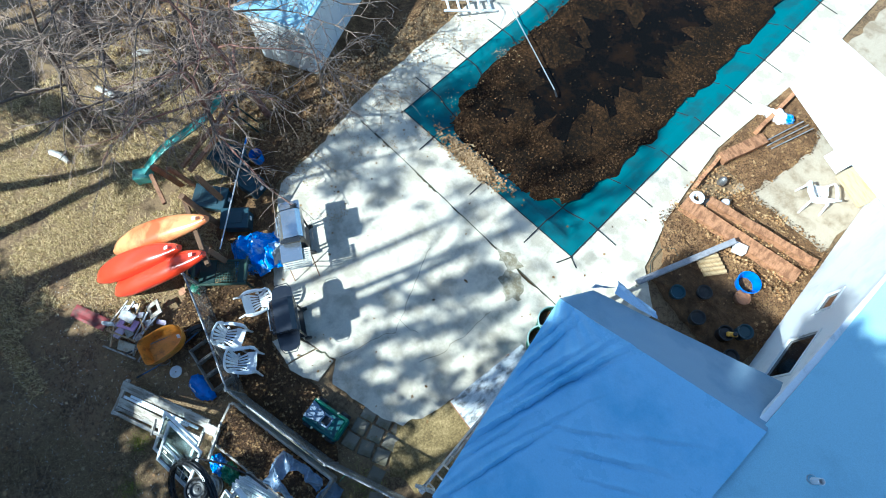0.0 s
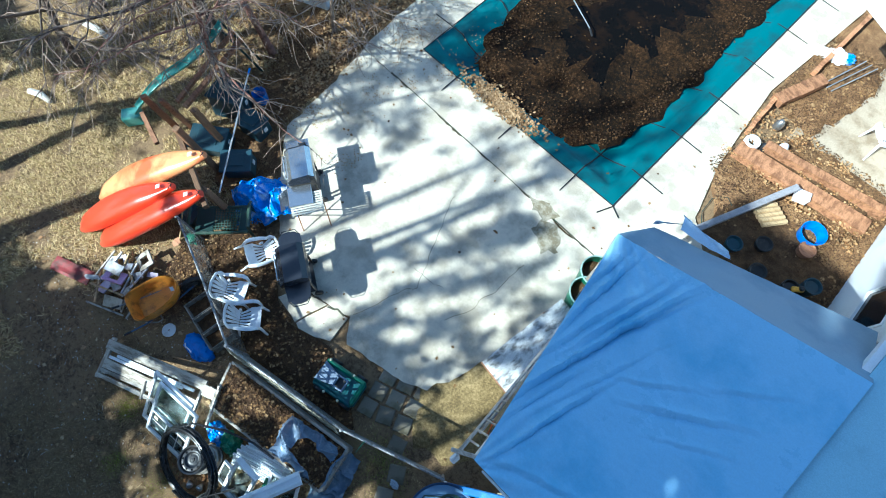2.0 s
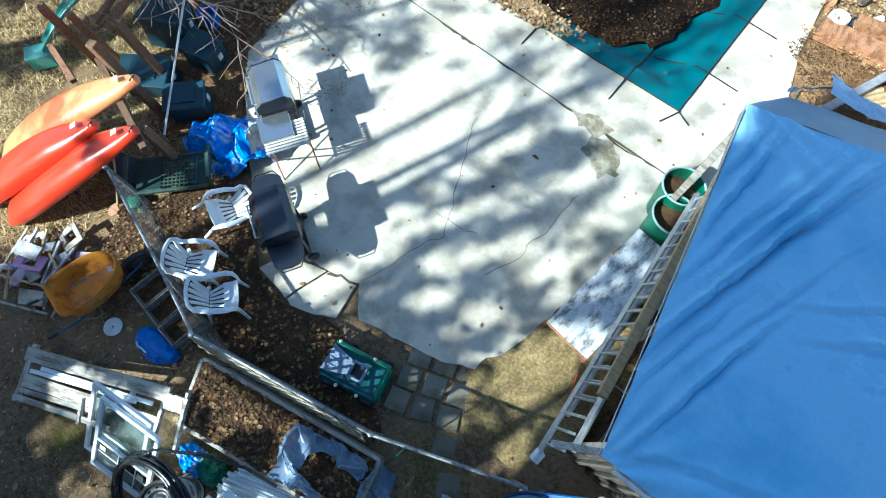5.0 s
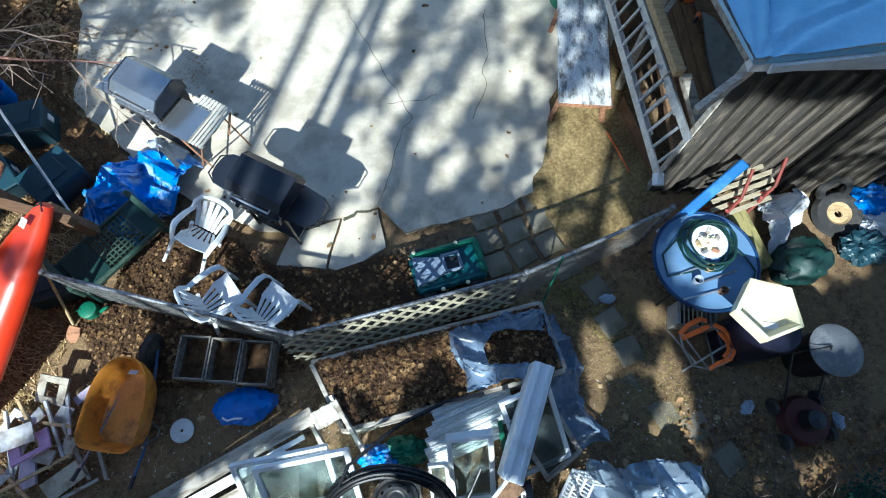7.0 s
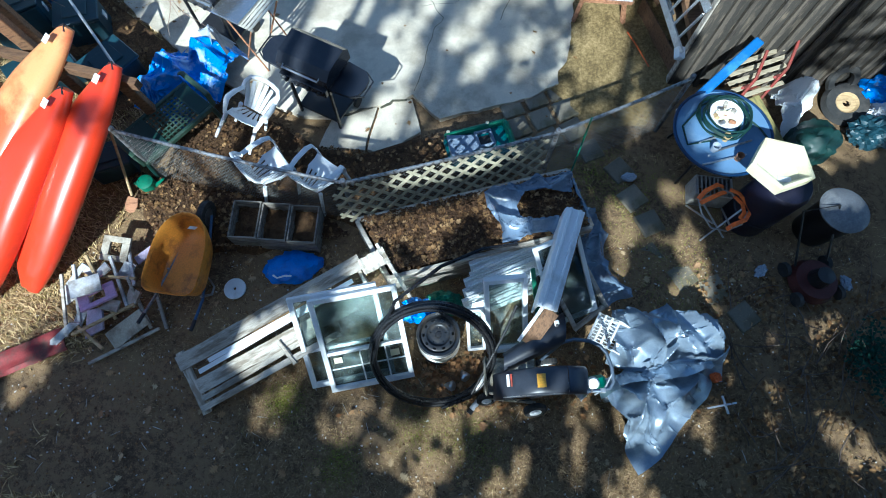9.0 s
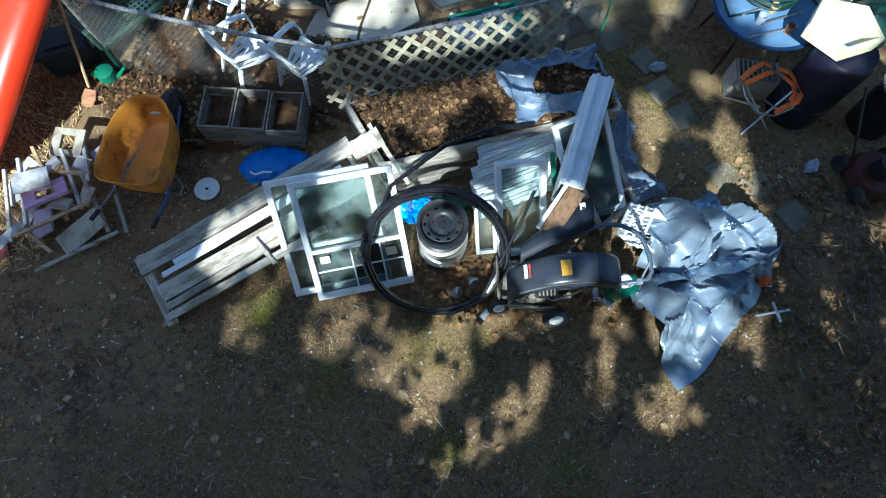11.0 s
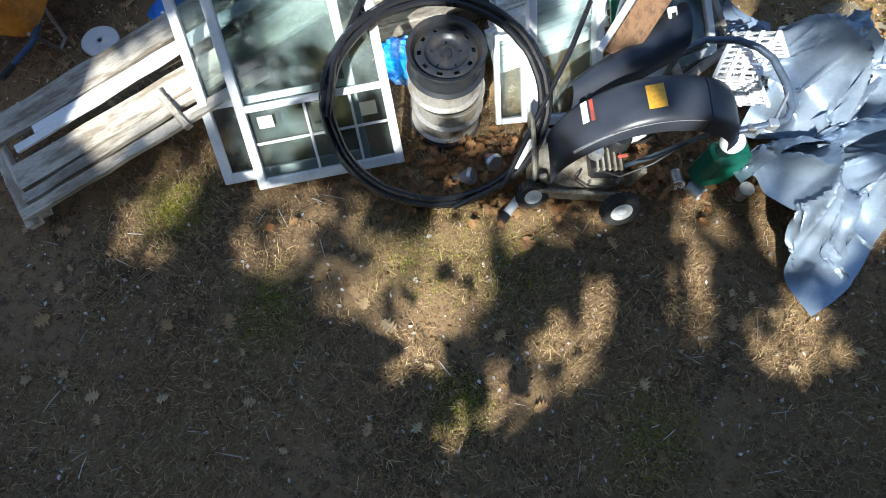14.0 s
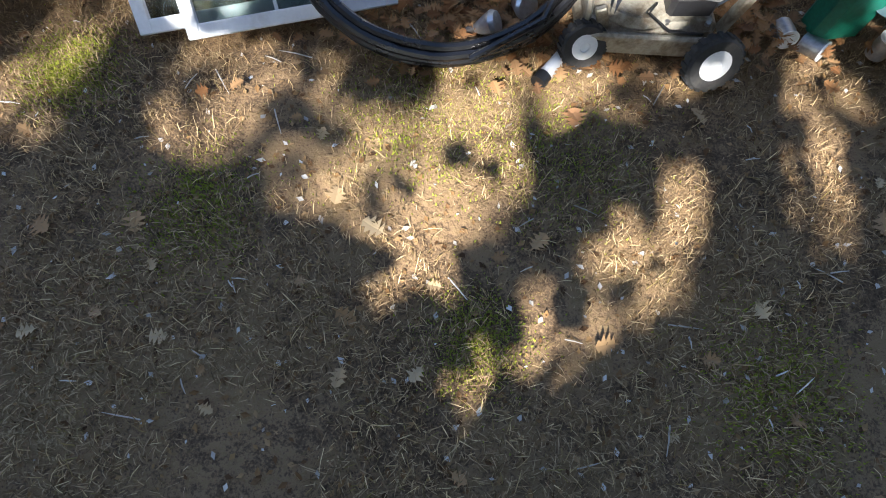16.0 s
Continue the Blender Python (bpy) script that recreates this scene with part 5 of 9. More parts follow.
# ---- crumpled sheets ----
def crumple(x, y, seed, size=1.0):
    """Sheet folds: long sharp ridges in two directions with smaller creases between."""
    x, y = x / size, y / size
    warp = noise.noise(Vector((x * 1.3, y * 1.3, seed)))

    def ridge(turn, pitch, sway):
        c, s = math.cos(radians(turn)), math.sin(radians(turn))
        phase = (x * c + y * s) * pitch + sway * warp + seed * 0.37
        return abs((phase % 1) * 2 - 1)

    mask = 0.5 + 0.5 * fbm(x * 1.1, y * 1.1, seed + 6)
    return 0.2 * ridge(seed * 29 % 50 + 10, 3.1, 0.7) + 0.16 * mask * ridge(seed * 29 % 50 + 48, 5.6, 0.8) + 0.012 * ridge(seed * 29 % 50 - 15, 7.5, 0.6) + 0.12 * noise.noise(Vector((x * 1.6, y * 1.6, seed + 2))) - 0.02


def heap(outline, height, seed, nr=34, edge=0.03, size=1.0, fall=0.35):
    """A crumpled sheet heaped over an outline of (x, y)."""
    o = wobble(outline, seed, 0.04, 0.05)
    cx, cy = sum(p[0] for p in o) / len(o), sum(p[1] for p in o) / len(o)
    bm = bmesh.new()
    rings = []
    for j in range(nr):
        f = 1 - j / nr
        ring = []
        for x, y in o:
            px, py = cx + (x - cx) * f, cy + (y - cy) * f
            lift = min(1, (1 - f) / fall)
            z = edge * 0.3 + lift ** 0.7 * (height * 0.55 + crumple(px, py, seed, size) * height * 1.1) + edge * abs(fbm(px * 5, py * 5, seed))
            dx, dy = 0.05 * fbm(px * 1.5, py * 1.5, seed + 1) * lift, 0.05 * fbm(px * 1.5, py * 1.5, seed + 2) * lift
            ring.append(bm.verts.new((px + dx, py + dy, max(z, 0.004))))
        rings.append(ring)
    mid = bm.verts.new((cx, cy, height))
    k = len(o)
    for r1, r2 in zip(rings, rings[1:]):
        for i in range(k):
            bm.faces.new((r1[i], r1[(i + 1) % k], r2[(i + 1) % k], r2[i]))
    for i in range(k):
        bm.faces.new((rings[-1][i], rings[-1][(i + 1) % k], mid))
    bmesh.ops.recalc_face_normals(bm, faces=bm.faces)
    return bm


def drape(nu, nv, place, slack, floor, seed, steps=90, rounds=7, soft=0.04, lift=0.05, cling=0.5):
    """A sheet let fall on a floor of heights: place(u, v) gives (x, y), slack how much wider the cloth is than its place."""
    p = np.array([[(*place(i / nu, j / nv), 0.0) for i in range(nu + 1)] for j in range(nv + 1)])
    wide = slack * np.linalg.norm(p[:, 1:] - p[:, :-1], axis=2)
    deep = slack * np.linalg.norm(p[1:] - p[:-1], axis=2)
    cross = 0.5 * ((wide[:-1] + wide[1:]) ** 2 + (deep[:, :-1] + deep[:, 1:]) ** 2) ** 0.5 * 1.0
    p[..., 2] = floor(p[..., 0], p[..., 1]) + lift
    for j in range(nv + 1):
        for i in range(nu + 1):
            p[j, i, 2] += 0.06 * noise.noise(Vector((p[j, i, 0] * 5, p[j, i, 1] * 5, seed))) + 0.02 * noise.noise(Vector((p[j, i, 0] * 14, p[j, i, 1] * 14, seed + 3)))
    last = p.copy()

    def hold(a, b, rest, k=1.0):
        d = b - a
        size = np.maximum(np.linalg.norm(d, axis=2), 1e-6)
        c = (0.5 * k * (size - rest) / size)[..., None] * d
        a += c
        b -= c

    for step in range(steps):
        way = 0.9 * (p - last)
        last = p.copy()
        p += way
        p[..., 2] -= 0.0022
        for _ in range(rounds):
            for s in (0, 1):
                a, b = p[:, s:-1:2], p[:, s + 1::2]
                hold(a, b, wide[:, s::2])
                a, b = p[s:-1:2], p[s + 1::2]
                hold(a, b, deep[s::2])
                hold(p[s:-1:2, :-1], p[s + 1::2, 1:], cross[s::2], 0.35)
                hold(p[s:-1:2, 1:], p[s + 1::2, :-1], cross[s::2], 0.35)
            p[1:-1, 1:-1] += soft * (0.25 * (p[:-2, 1:-1] + p[2:, 1:-1] + p[1:-1, :-2] + p[1:-1, 2:]) - p[1:-1, 1:-1])
            under = floor(p[..., 0], p[..., 1]) + 0.006
            hit = p[..., 2] < under
            p[..., 2] = np.where(hit, under, p[..., 2])
            p[..., :2] = np.where(hit[..., None], p[..., :2] + cling * 0.3 * (last[..., :2] - p[..., :2]), p[..., :2])
    return grid(nu, nv, lambda u, v: p[round(v * nv), round(u * nu)])


def quad(a, b, c, d):
    """Places on a four-cornered sheet: a to b along u, d to c on its far side."""
    return lambda u, v: tuple((1 - v) * ((1 - u) * a[k] + u * b[k]) + v * ((1 - u) * d[k] + u * c[k]) for k in (0, 1))


def mound(*lumps, folds=0.0, turn=20.0, seed=0.0, pitch=8.0):
    """A floor of heights out of rounded lumps of x, y, half width, half depth, height, with sharp ridges in two directions."""
    def ridge(x, y, way, step):
        c, s = math.cos(radians(way)), math.sin(radians(way))
        u, v = x * c + y * s, y * c - x * s
        return 1 - np.abs(np.sin(step * u + 0.9 * np.sin(2.1 * v + seed) + 0.5 * np.sin(5.3 * v + 1.7 * seed) + seed))

    def floor(x, y):
        z = np.zeros_like(x)
        for cx, cy, a, b, h in lumps:
            z = np.maximum(z, h * np.exp(-((((x - cx) / a) ** 2 + ((y - cy) / b) ** 2) ** 1.6)))
        if folds:
            r = np.maximum(ridge(x, y, turn, pitch), 0.85 * ridge(x, y, turn + 52, 0.7 * pitch))
            z = z * (1 - folds + 1.1 * folds * r ** 1.5)
        return z
    return floor


tarp_pile = thing("tarp_pile", "heap of crumpled silver tarpaulin with a trailing corner", "tarpaulin")
HEAP = mound((-0.34, -3.98, 0.46, 0.36, 0.76), (0.26, -4.0, 0.4, 0.36, 0.52), (-0.5, -4.72, 0.34, 0.34, 0.52), (0.1, -4.55, 0.3, 0.2, 0.36), (-0.05, -3.75, 0.2, 0.16, 0.62), folds=0.45, turn=12, seed=1.3, pitch=9.0)
smooth(part("upper_sheet", drape(84, 64, quad((-0.74, -4.42), (0.56, -4.45), (0.7, -3.72), (-0.72, -3.6)), 1.45, HEAP, 41, soft=0.03), SILVER, tarp_pile), 50)
LOWER = mound((-0.34, -3.98, 0.46, 0.36, 0.7), (0.26, -4.0, 0.4, 0.36, 0.5), (-0.5, -4.72, 0.36, 0.34, 0.56), (0.1, -4.55, 0.3, 0.24, 0.44), folds=0.5, turn=-38, seed=2.1, pitch=9.0)
smooth(part("lower_sheet", drape(72, 80, quad((-0.92, -4.5), (-0.4, -5.44), (0.52, -4.5), (-0.1, -4.08)), 1.4, LOWER, 43, soft=0.03), SILVER, tarp_pile), 50)
FOLDS = mound((-0.34, -3.98, 0.46, 0.36, 0.84), (0.26, -4.0, 0.4, 0.36, 0.62), (-0.5, -4.72, 0.36, 0.34, 0.62), (0.1, -4.45, 0.5, 0.24, 0.56), folds=0.2, turn=70, seed=0.4)
smooth(part("fold", drape(90, 20, quad((-0.86, -4.62), (0.62, -4.3), (0.6, -4.12), (-0.84, -4.38)), 1.5, FOLDS, 44, soft=0.03), SILVER, tarp_pile), 50)
rag = thing("orange_rag", "scrap of orange cloth sticking out of a tarpaulin", "rag", pose(0.5, -4.42, 0.06))
part("cloth", lump(0.06, 0.05, 0.05, 9, 0.3), ORANGE, rag)
bracket = thing("shelf_bracket", "thin white metal bracket on the ground", "bracket", pose(0.55, -4.72, 0.03, 0, 0, 10))
part("arm", box(0.34, 0.02, 0.02), WHITE, bracket)
part("arm", box(0.02, 0.2, 0.02, pose(0.04, 0, 0)), WHITE, bracket)


plastic = thing("plastic_sheet", "crumpled translucent grey plastic sheeting over the end of a raised bed", "plastic sheet")


def bed_floor(x, y):
    """Heights of the raised bed's end and the ground round it."""
    q = [(-3.55, -2.7), (-1.08, -2.06), (-0.86, -2.79), (-3.16, -3.39)]
    d = np.full_like(x, 9.0)
    for (x0, y0), (x1, y1) in zip(q, q[1:] + q[:1]):
        n = math.hypot(x1 - x0, y1 - y0)
        d = np.minimum(d, ((x - x0) * (y1 - y0) - (y - y0) * (x1 - x0)) / n)
    fold = np.maximum(*(1 - np.abs(np.sin(9 * (x * c + y * s) + 1.1 * np.sin(4 * (y * c - x * s)) + k)) for c, s, k in ((0.95, 0.31, 0.4), (-0.2, 0.98, 1.9))))
    return 0.63 * np.clip(0.5 + d / 0.1, 0, 1) + 0.15 * fold ** 1.6


def along(path, width, seed):
    """Places on a strip of sheet along points of (x, y)."""
    pts = [Vector((x, y, 0)) for x, y in path]
    total = [0]
    for a, b in zip(pts, pts[1:]):
        total.append(total[-1] + (b - a).length)

    def place(u, v):
        s = u * total[-1]
        k = max(i for i in range(len(pts) - 1) if total[i] <= s + 1e-9)
        q = pts[k].lerp(pts[k + 1], (s - total[k]) / (total[k + 1] - total[k]))
        d = (pts[min(k + 2, len(pts) - 1)] - pts[max(k - 1, 0)]).normalized()
        q += Vector((-d.y, d.x, 0)) * (v - 0.5) * width * (1 + 0.4 * fbm(s * 1.7, 0, seed))
        return q.x, q.y

    return place


smooth(part("sheet", drape(110, 24, along([(-1.5, -2.84), (-1.84, -2.8), (-1.92, -2.55), (-1.8, -2.32), (-1.5, -2.24), (-1.2, -2.22), (-1.0, -2.3)], 0.3, 51), 1.35, bed_floor, 51, 60, soft=0.03), FILM, plastic), 40)
smooth(part("sheet", drape(44, 56, quad((-1.26, -2.12), (-0.66, -2.12), (-0.36, -3.0), (-1.06, -2.9)), 1.3, bed_floor, 53, 60, soft=0.03), FILM, plastic), 40)
smooth(part("sheet", drape(100, 24, along([(-1.92, -2.88), (-1.5, -2.86), (-1.1, -2.84), (-0.8, -3.0), (-0.62, -3.3), (-0.46, -3.52)], 0.32, 52), 1.35, bed_floor, 52, 60, soft=0.03), FILM, plastic), 40)

# raised bed
bed_edge = thing("raised_bed", "raised garden bed walled with stacked grey timbers, full of dead leaves", "raised bed", kind="structure")
BED_CORNERS = [(-3.55, -2.7), (-1.08, -2.06), (-0.86, -2.79), (-3.16, -3.39)]
for k, ((x0, y0), (x1, y1)) in enumerate(zip(BED_CORNERS, BED_CORNERS[1:] + BED_CORNERS[:1])):
    for z in range(4):
        shift = 0.012 * math.sin(5 * k + 3 * z)
        part("timber", bar((x0, y0 + shift, 0.07 + 0.145 * z), (x1, y1 + shift, 0.07 + 0.145 * z), 0.05, 0.138, 0.008), WOOD_OLD if z < 3 else WOOD_GREY, bed_edge)

# ---- fence ----
DARK_WIRE = mat("dull_wire", (0.22, 0.22, 0.21), 0.6, metal=0.4)
fence = thing("fence", "sagging chain-link fence on pipe posts", "fence", kind="structure")
FENCE = [Vector((-6.2, -1.86, 0)), Vector((-3.63, -2.5, 0)), Vector((-1.3, -1.88, 0)), Vector((0.3, -1.16, 0))]
for k, p in enumerate(FENCE):
    part("post", lathe([(0, 0), (0.028, 0), (0.028, 1.12), (0.034, 1.13), (0.03, 1.16), (0, 1.17)], 10, Matrix.Translation(p)), GALV, fence)
for a, b in zip(FENCE, FENCE[1:]):
    sag = 0.05 if a is FENCE[0] else 0.02
    part("top_rail", tube([a.lerp(b, s / 12) + Vector((0, 0, 1.1 - sag * math.sin(math.pi * s / 12))) for s in range(13)], 0.021, 8), GALV, fence)
    d = b - a
    cell, high = 0.06, 1.05
    count = int(d.length / cell)
    bm = bmesh.new()
    for s in range(-int(high / cell), count):
        for way in (1, -1):
            x0, x1 = (s * cell, s * cell + high) if way > 0 else (s * cell + high, s * cell)
            z0, z1 = 0.04, 0.04 + high
            lo, hi = 0.0, d.length
            f0 = max(0, min(1, ((lo if x1 > x0 else hi) - x0) / (x1 - x0)))
            f1 = max(0, min(1, ((hi if x1 > x0 else lo) - x0) / (x1 - x0)))
            if f1 - f0 < 0.02:
                continue
            p, q = a + d * ((x0 + (x1 - x0) * f0) / d.length), a + d * ((x0 + (x1 - x0) * f1) / d.length)
            p.z, q.z = z0 + (z1 - z0) * f0, z0 + (z1 - z0) * f1
            n = Vector((d.y, -d.x, 0)).normalized() * 0.0016
            ring = [bm.verts.new(v) for v in (p + n, p - n, p + Vector((0, 0, 0.0026)), q + n, q - n, q + Vector((0, 0, 0.0026)))]
            bm.faces.new((ring[0], ring[1], ring[4], ring[3]))
            bm.faces.new((ring[1], ring[2], ring[5], ring[4]))
            bm.faces.new((ring[2], ring[0], ring[3], ring[5]))
    tagged(part("wire_mesh", bm, DARK_WIRE, fence), "diamond wire mesh", kind="stuff")
stake = thing("green_stake", "thin green garden stake leaning on the fence", "stake")
part("rod", tube([(-1.0, -2.05, 0.0), (-0.92, -1.72, 1.15)], 0.01, 6), GREEN, stake)

LATTICE_MAT = mat("tan_lattice", (0.42, 0.38, 0.27), 0.8, spots=(0.28, 0.26, 0.19), scale=6, bump=0.15, random=0.15)
lattice = thing("lattice_panel", "tan crossed-slat lattice panel hung on the fence", "lattice", upright_plane((-3.73, -2.66, 0.38), (-1.2, -2.0, 0.42), (-3.66, -2.53, 1.04)))
LW, LH = 2.45, 0.68
for way in (1, -1):
    s = -LH
    while s < LW:
        pts = []
        x0, x1 = (s, s + LH) if way > 0 else (s + LH, s)
        f0 = max(0, min(1, ((0 if x1 > x0 else LW) - x0) / (x1 - x0)))
        f1 = max(0, min(1, ((LW if x1 > x0 else 0) - x0) / (x1 - x0)))
        if f1 - f0 > 0.08:
            z = 0.004 * way
            part("slat", bar((x0 + (x1 - x0) * f0, LH * f0, z), (x0 + (x1 - x0) * f1, LH * f1, z), 0.042, 0.007, 0), LATTICE_MAT, lattice)
        s += 0.19


# ---- chairs, grills and clutter on the patio ----
def plastic_chair(label, m):
    """A moulded garden chair that faces -y."""
    c = thing("plastic_chair", label, "chair", m, "white garden chairs")
    dish = lambda x, v: (x, -0.24 + 0.44 * v, 0.42 - 0.03 * math.sin(math.pi * (x / 0.46 + 0.5)) - 0.03 * v + (0.02 if v < 0.1 else 0))
    smooth(part("seat", grid(10, 6, lambda u, v: dish((u - 0.5) * 0.46, 0.5 * v), thick=0.008), PLASTIC_WHITE, c), 50)
    for k in range(6):
        smooth(part("seat_slat", grid(2, 5, lambda u, v: dish((k - 2.5 + (u - 0.5) * 0.66) * (0.078 - 0.03 * v), 0.48 + 0.5 * v), thick=0.008), PLASTIC_WHITE, c), 50)
    for k in range(6):
        u = (k - 2.5) / 2.5
        part("back_slat", tube([(0.13 * u, 0.19, 0.4), (0.17 * u, 0.25, 0.6), (0.225 * u, 0.31 - 0.03 * abs(u), 0.8 - 0.07 * u * u)], [0.026, 0.032, 0.028], 6, flat=0.4), PLASTIC_WHITE, c)
    smooth(part("back_hoop", tube([(-0.24, 0.2, 0.62), (-0.25, 0.27, 0.72), (-0.2, 0.31, 0.8), (-0.1, 0.325, 0.83), (0, 0.33, 0.84), (0.1, 0.325, 0.83), (0.2, 0.31, 0.8), (0.25, 0.27, 0.72), (0.24, 0.2, 0.62)], 0.032, 8, flat=0.7), PLASTIC_WHITE, c))
    for s in (-1, 1):
        smooth(part("armrest", tube([(0.24 * s, 0.22, 0.64), (0.275 * s, 0.05, 0.63), (0.285 * s, -0.14, 0.62), (0.27 * s, -0.22, 0.6), (0.25 * s, -0.25, 0.5), (0.235 * s, -0.25, 0.41)], [0.034, 0.04, 0.042, 0.038, 0.03, 0.028], 8, flat=0.5), PLASTIC_WHITE, c))
        part("leg", tube([(0.22 * s, -0.24, 0.42), (0.255 * s, -0.28, 0.0)], [0.03, 0.02], 6), PLASTIC_WHITE, c)
        part("leg", tube([(0.2 * s, 0.19, 0.4), (0.24 * s, 0.3, 0.0)], [0.03, 0.02], 6), PLASTIC_WHITE, c)
    return c


plastic_chair("white moulded plastic chair tipped back beside a grill", pose(-5.18, -1.36, 0.15, -35, 18, -23) @ Matrix.Scale(0.88, 4))
plastic_chair("white moulded plastic garden chair standing among dead leaves", pose(-4.7, -1.96, 0.02, 3, 0, 128) @ Matrix.Scale(0.92, 4))
plastic_chair("white moulded plastic chair pushed against its twin", pose(-4.05, -2.06, 0.02, 0, 4, 142) @ Matrix.Scale(0.92, 4))


def grill(label, m, hood, shelf, burner, curved_shelf):
    g = thing("gas_grill", label, "grill", m, "gas grills")
    lid = [(-0.26, 0.92), (-0.255, 1.04), (-0.16, 1.13), (0.16, 1.16), (0.245, 1.08), (0.26, 0.92)]
    smooth(part("hood", grid(4, 5, lambda u, v: ((u - 0.5) * 0.66, *lid[round(5 * v)]), thick=0.01), hood, g), 20)
    for s in (-1, 1):
        part("hood_end", slab([(y, z - 0.92) for y, z in lid], -0.012, 0.012), GRILL_BLACK, g, m=pose(0.335 * s, 0, 0.92, 90, 0, 90))
    part("firebox", box(0.64, 0.48, 0.2, pose(0, 0, 0.73), 0.02, base=True), GRILL_BLACK, g)
    part("control_panel", box(0.64, 0.06, 0.12, pose(0, -0.27, 0.78), 0.01, base=True), shelf, g)
    for k in range(4):
        part("knob", lathe([(0, 0.03), (0.022, 0.03), (0.025, 0), (0, 0)], 12, pose(-0.22 + 0.15 * k, -0.3, 0.84, 90)), BLACK, g)
    part("handle", tube([(-0.24, -0.22, 1.04), (-0.24, -0.29, 1.04), (0.24, -0.29, 1.04), (0.24, -0.22, 1.04)], 0.012, 8), ALUMINIUM, g)
    for s in (-1, 1):
        if curved_shelf:
            part("side_shelf", slab([(0.33 * s, -0.23), (0.6 * s, -0.2), (0.68 * s, -0.12), (0.7 * s, 0), (0.68 * s, 0.12), (0.6 * s, 0.2), (0.33 * s, 0.23)], 0.84, 0.88), shelf, g)
            part("towel_bar", tube([(0.6 * s, -0.2, 0.86), (0.73 * s, -0.12, 0.86), (0.73 * s, 0.12, 0.86), (0.6 * s, 0.2, 0.86)], 0.01, 6), BLACK, g)
        else:
            part("side_shelf", box(0.34 if s < 0 else 0.42, 0.46, 0.035, pose((0.5 if s < 0 else 0.55) * s, -0.02 if s < 0 else -0.1, 0.85), 0.006), shelf, g)
        for y in (-0.2, 0.2):
            part("leg", box(0.035, 0.035, 0.8, pose(0.3 * s, y, 0.0), 0.004, base=True), BLACK, g)
        part("wheel", lathe([(0, -0.02), (0.08, -0.02), (0.08, 0.02), (0, 0.02)], 18, pose(0.33 * s, 0.22, 0.08, 0, 90)), RUBBER, g)
    if burner:
        part("burner", lathe([(0.05, 0.0), (0.07, 0.02), (0.04, 0.03), (0, 0.03)], 16, pose(-0.5, 0.08, 0.87)), BLACK, g)
        part("burner_grate", box(0.2, 0.03, 0.02, pose(-0.5, 0.08, 0.9, 0, 0, 45)), BLACK, g)
        part("burner_grate", box(0.2, 0.03, 0.02, pose(-0.5, 0.08, 0.905, 0, 0, -45)), BLACK, g)
    part("base_shelf", box(0.6, 0.42, 0.03, pose(0, 0, 0.14), 0.004), BLACK, g)
    return g


SHELF_CREAM = mat("cream_shelf", (0.6, 0.58, 0.5), 0.5, spots=(0.5, 0.47, 0.4), scale=4)
grill("stainless hooded gas grill with a side burner on the patio", pose(-5.62, 0.45, PATIO_TOP, 0, 0, -29), GRILL_STEEL, GRILL_STEEL, True, False)
grill("black enamelled gas grill with rounded side shelves", pose(-4.1, -0.83, PATIO_TOP, 0, 0, -27), GRILL_BLACK, GRILL_BLACK, False, True)
rackshelf = thing("wire_shelf", "cream slatted folding side table by a grill", "table", pose(-5.0, 0.1, PATIO_TOP, 0, 0, -29))
for k in range(9):
    part("slat", box(0.035, 0.62, 0.012, pose(-0.2 + 0.05 * k, 0, 0.82), 0.002), SHELF_CREAM, rackshelf)
for s in (-1, 1):
    part("rail", box(0.46, 0.03, 0.03, pose(0, 0.28 * s, 0.8), 0.003), SHELF_CREAM, rackshelf)
    for t in (-1, 1):
        part("leg", tube([(0.2 * t, 0.28 * s, 0.8), (-0.18 * t, 0.28 * s, 0.0)], 0.012, 6), RED_WOOD, rackshelf)

blue_bundle = thing("blue_tarp_bundle", "bundled glossy blue plastic tarp in a bin", "tarp bundle")
part("sheet", drape(76, 44, quad((-6.75, -0.8), (-5.9, -1.1), (-5.12, -0.12), (-6.2, 0.25)), 1.6, mound((-6.2, -0.5, 0.42, 0.4, 0.6), (-5.65, -0.26, 0.4, 0.34, 0.68), folds=0.4, turn=50, seed=3.0), 61), BLUE_FILM, blue_bundle)
part("white_layer", drape(34, 22, quad((-5.75, -0.22), (-5.3, -0.28), (-5.28, 0.02), (-5.75, 0.1)), 1.5, mound((-6.2, -0.5, 0.42, 0.4, 0.68), (-5.6, -0.2, 0.42, 0.34, 0.76), folds=0.4, turn=30, seed=1.0), 63), CLEAR, blue_bundle, "pale inner layer")

green_bench = thing("resin_bench", "dark green resin garden bench with a lattice seat panel", "bench", pose(-6.05, -1.3, 0, 0, 0, 50))
# lattice, rails and arms take a paler green than the seat
LATTICE_GREEN = mat("paler_green_resin", (0.03, 0.065, 0.045), 0.5, spots=(0.06, 0.09, 0.07), scale=8)
for x, w in ((-0.34, 0.36), (0.44, 0.2)):
    part("seat", box(w, 0.5, 0.04, pose(x, 0, 0.4), 0.01), DARK_GREEN, green_bench)
for k in range(9):
    part("seat_slat", box(0.02, 0.46, 0.02, pose(-0.12 + 0.057 * k, 0, 0.415), 0.003), LATTICE_GREEN, green_bench)
for k in range(8):
    part("seat_slat", box(0.5, 0.02, 0.016, pose(0.09, -0.2 + 0.057 * k, 0.418), 0.003), LATTICE_GREEN, green_bench)
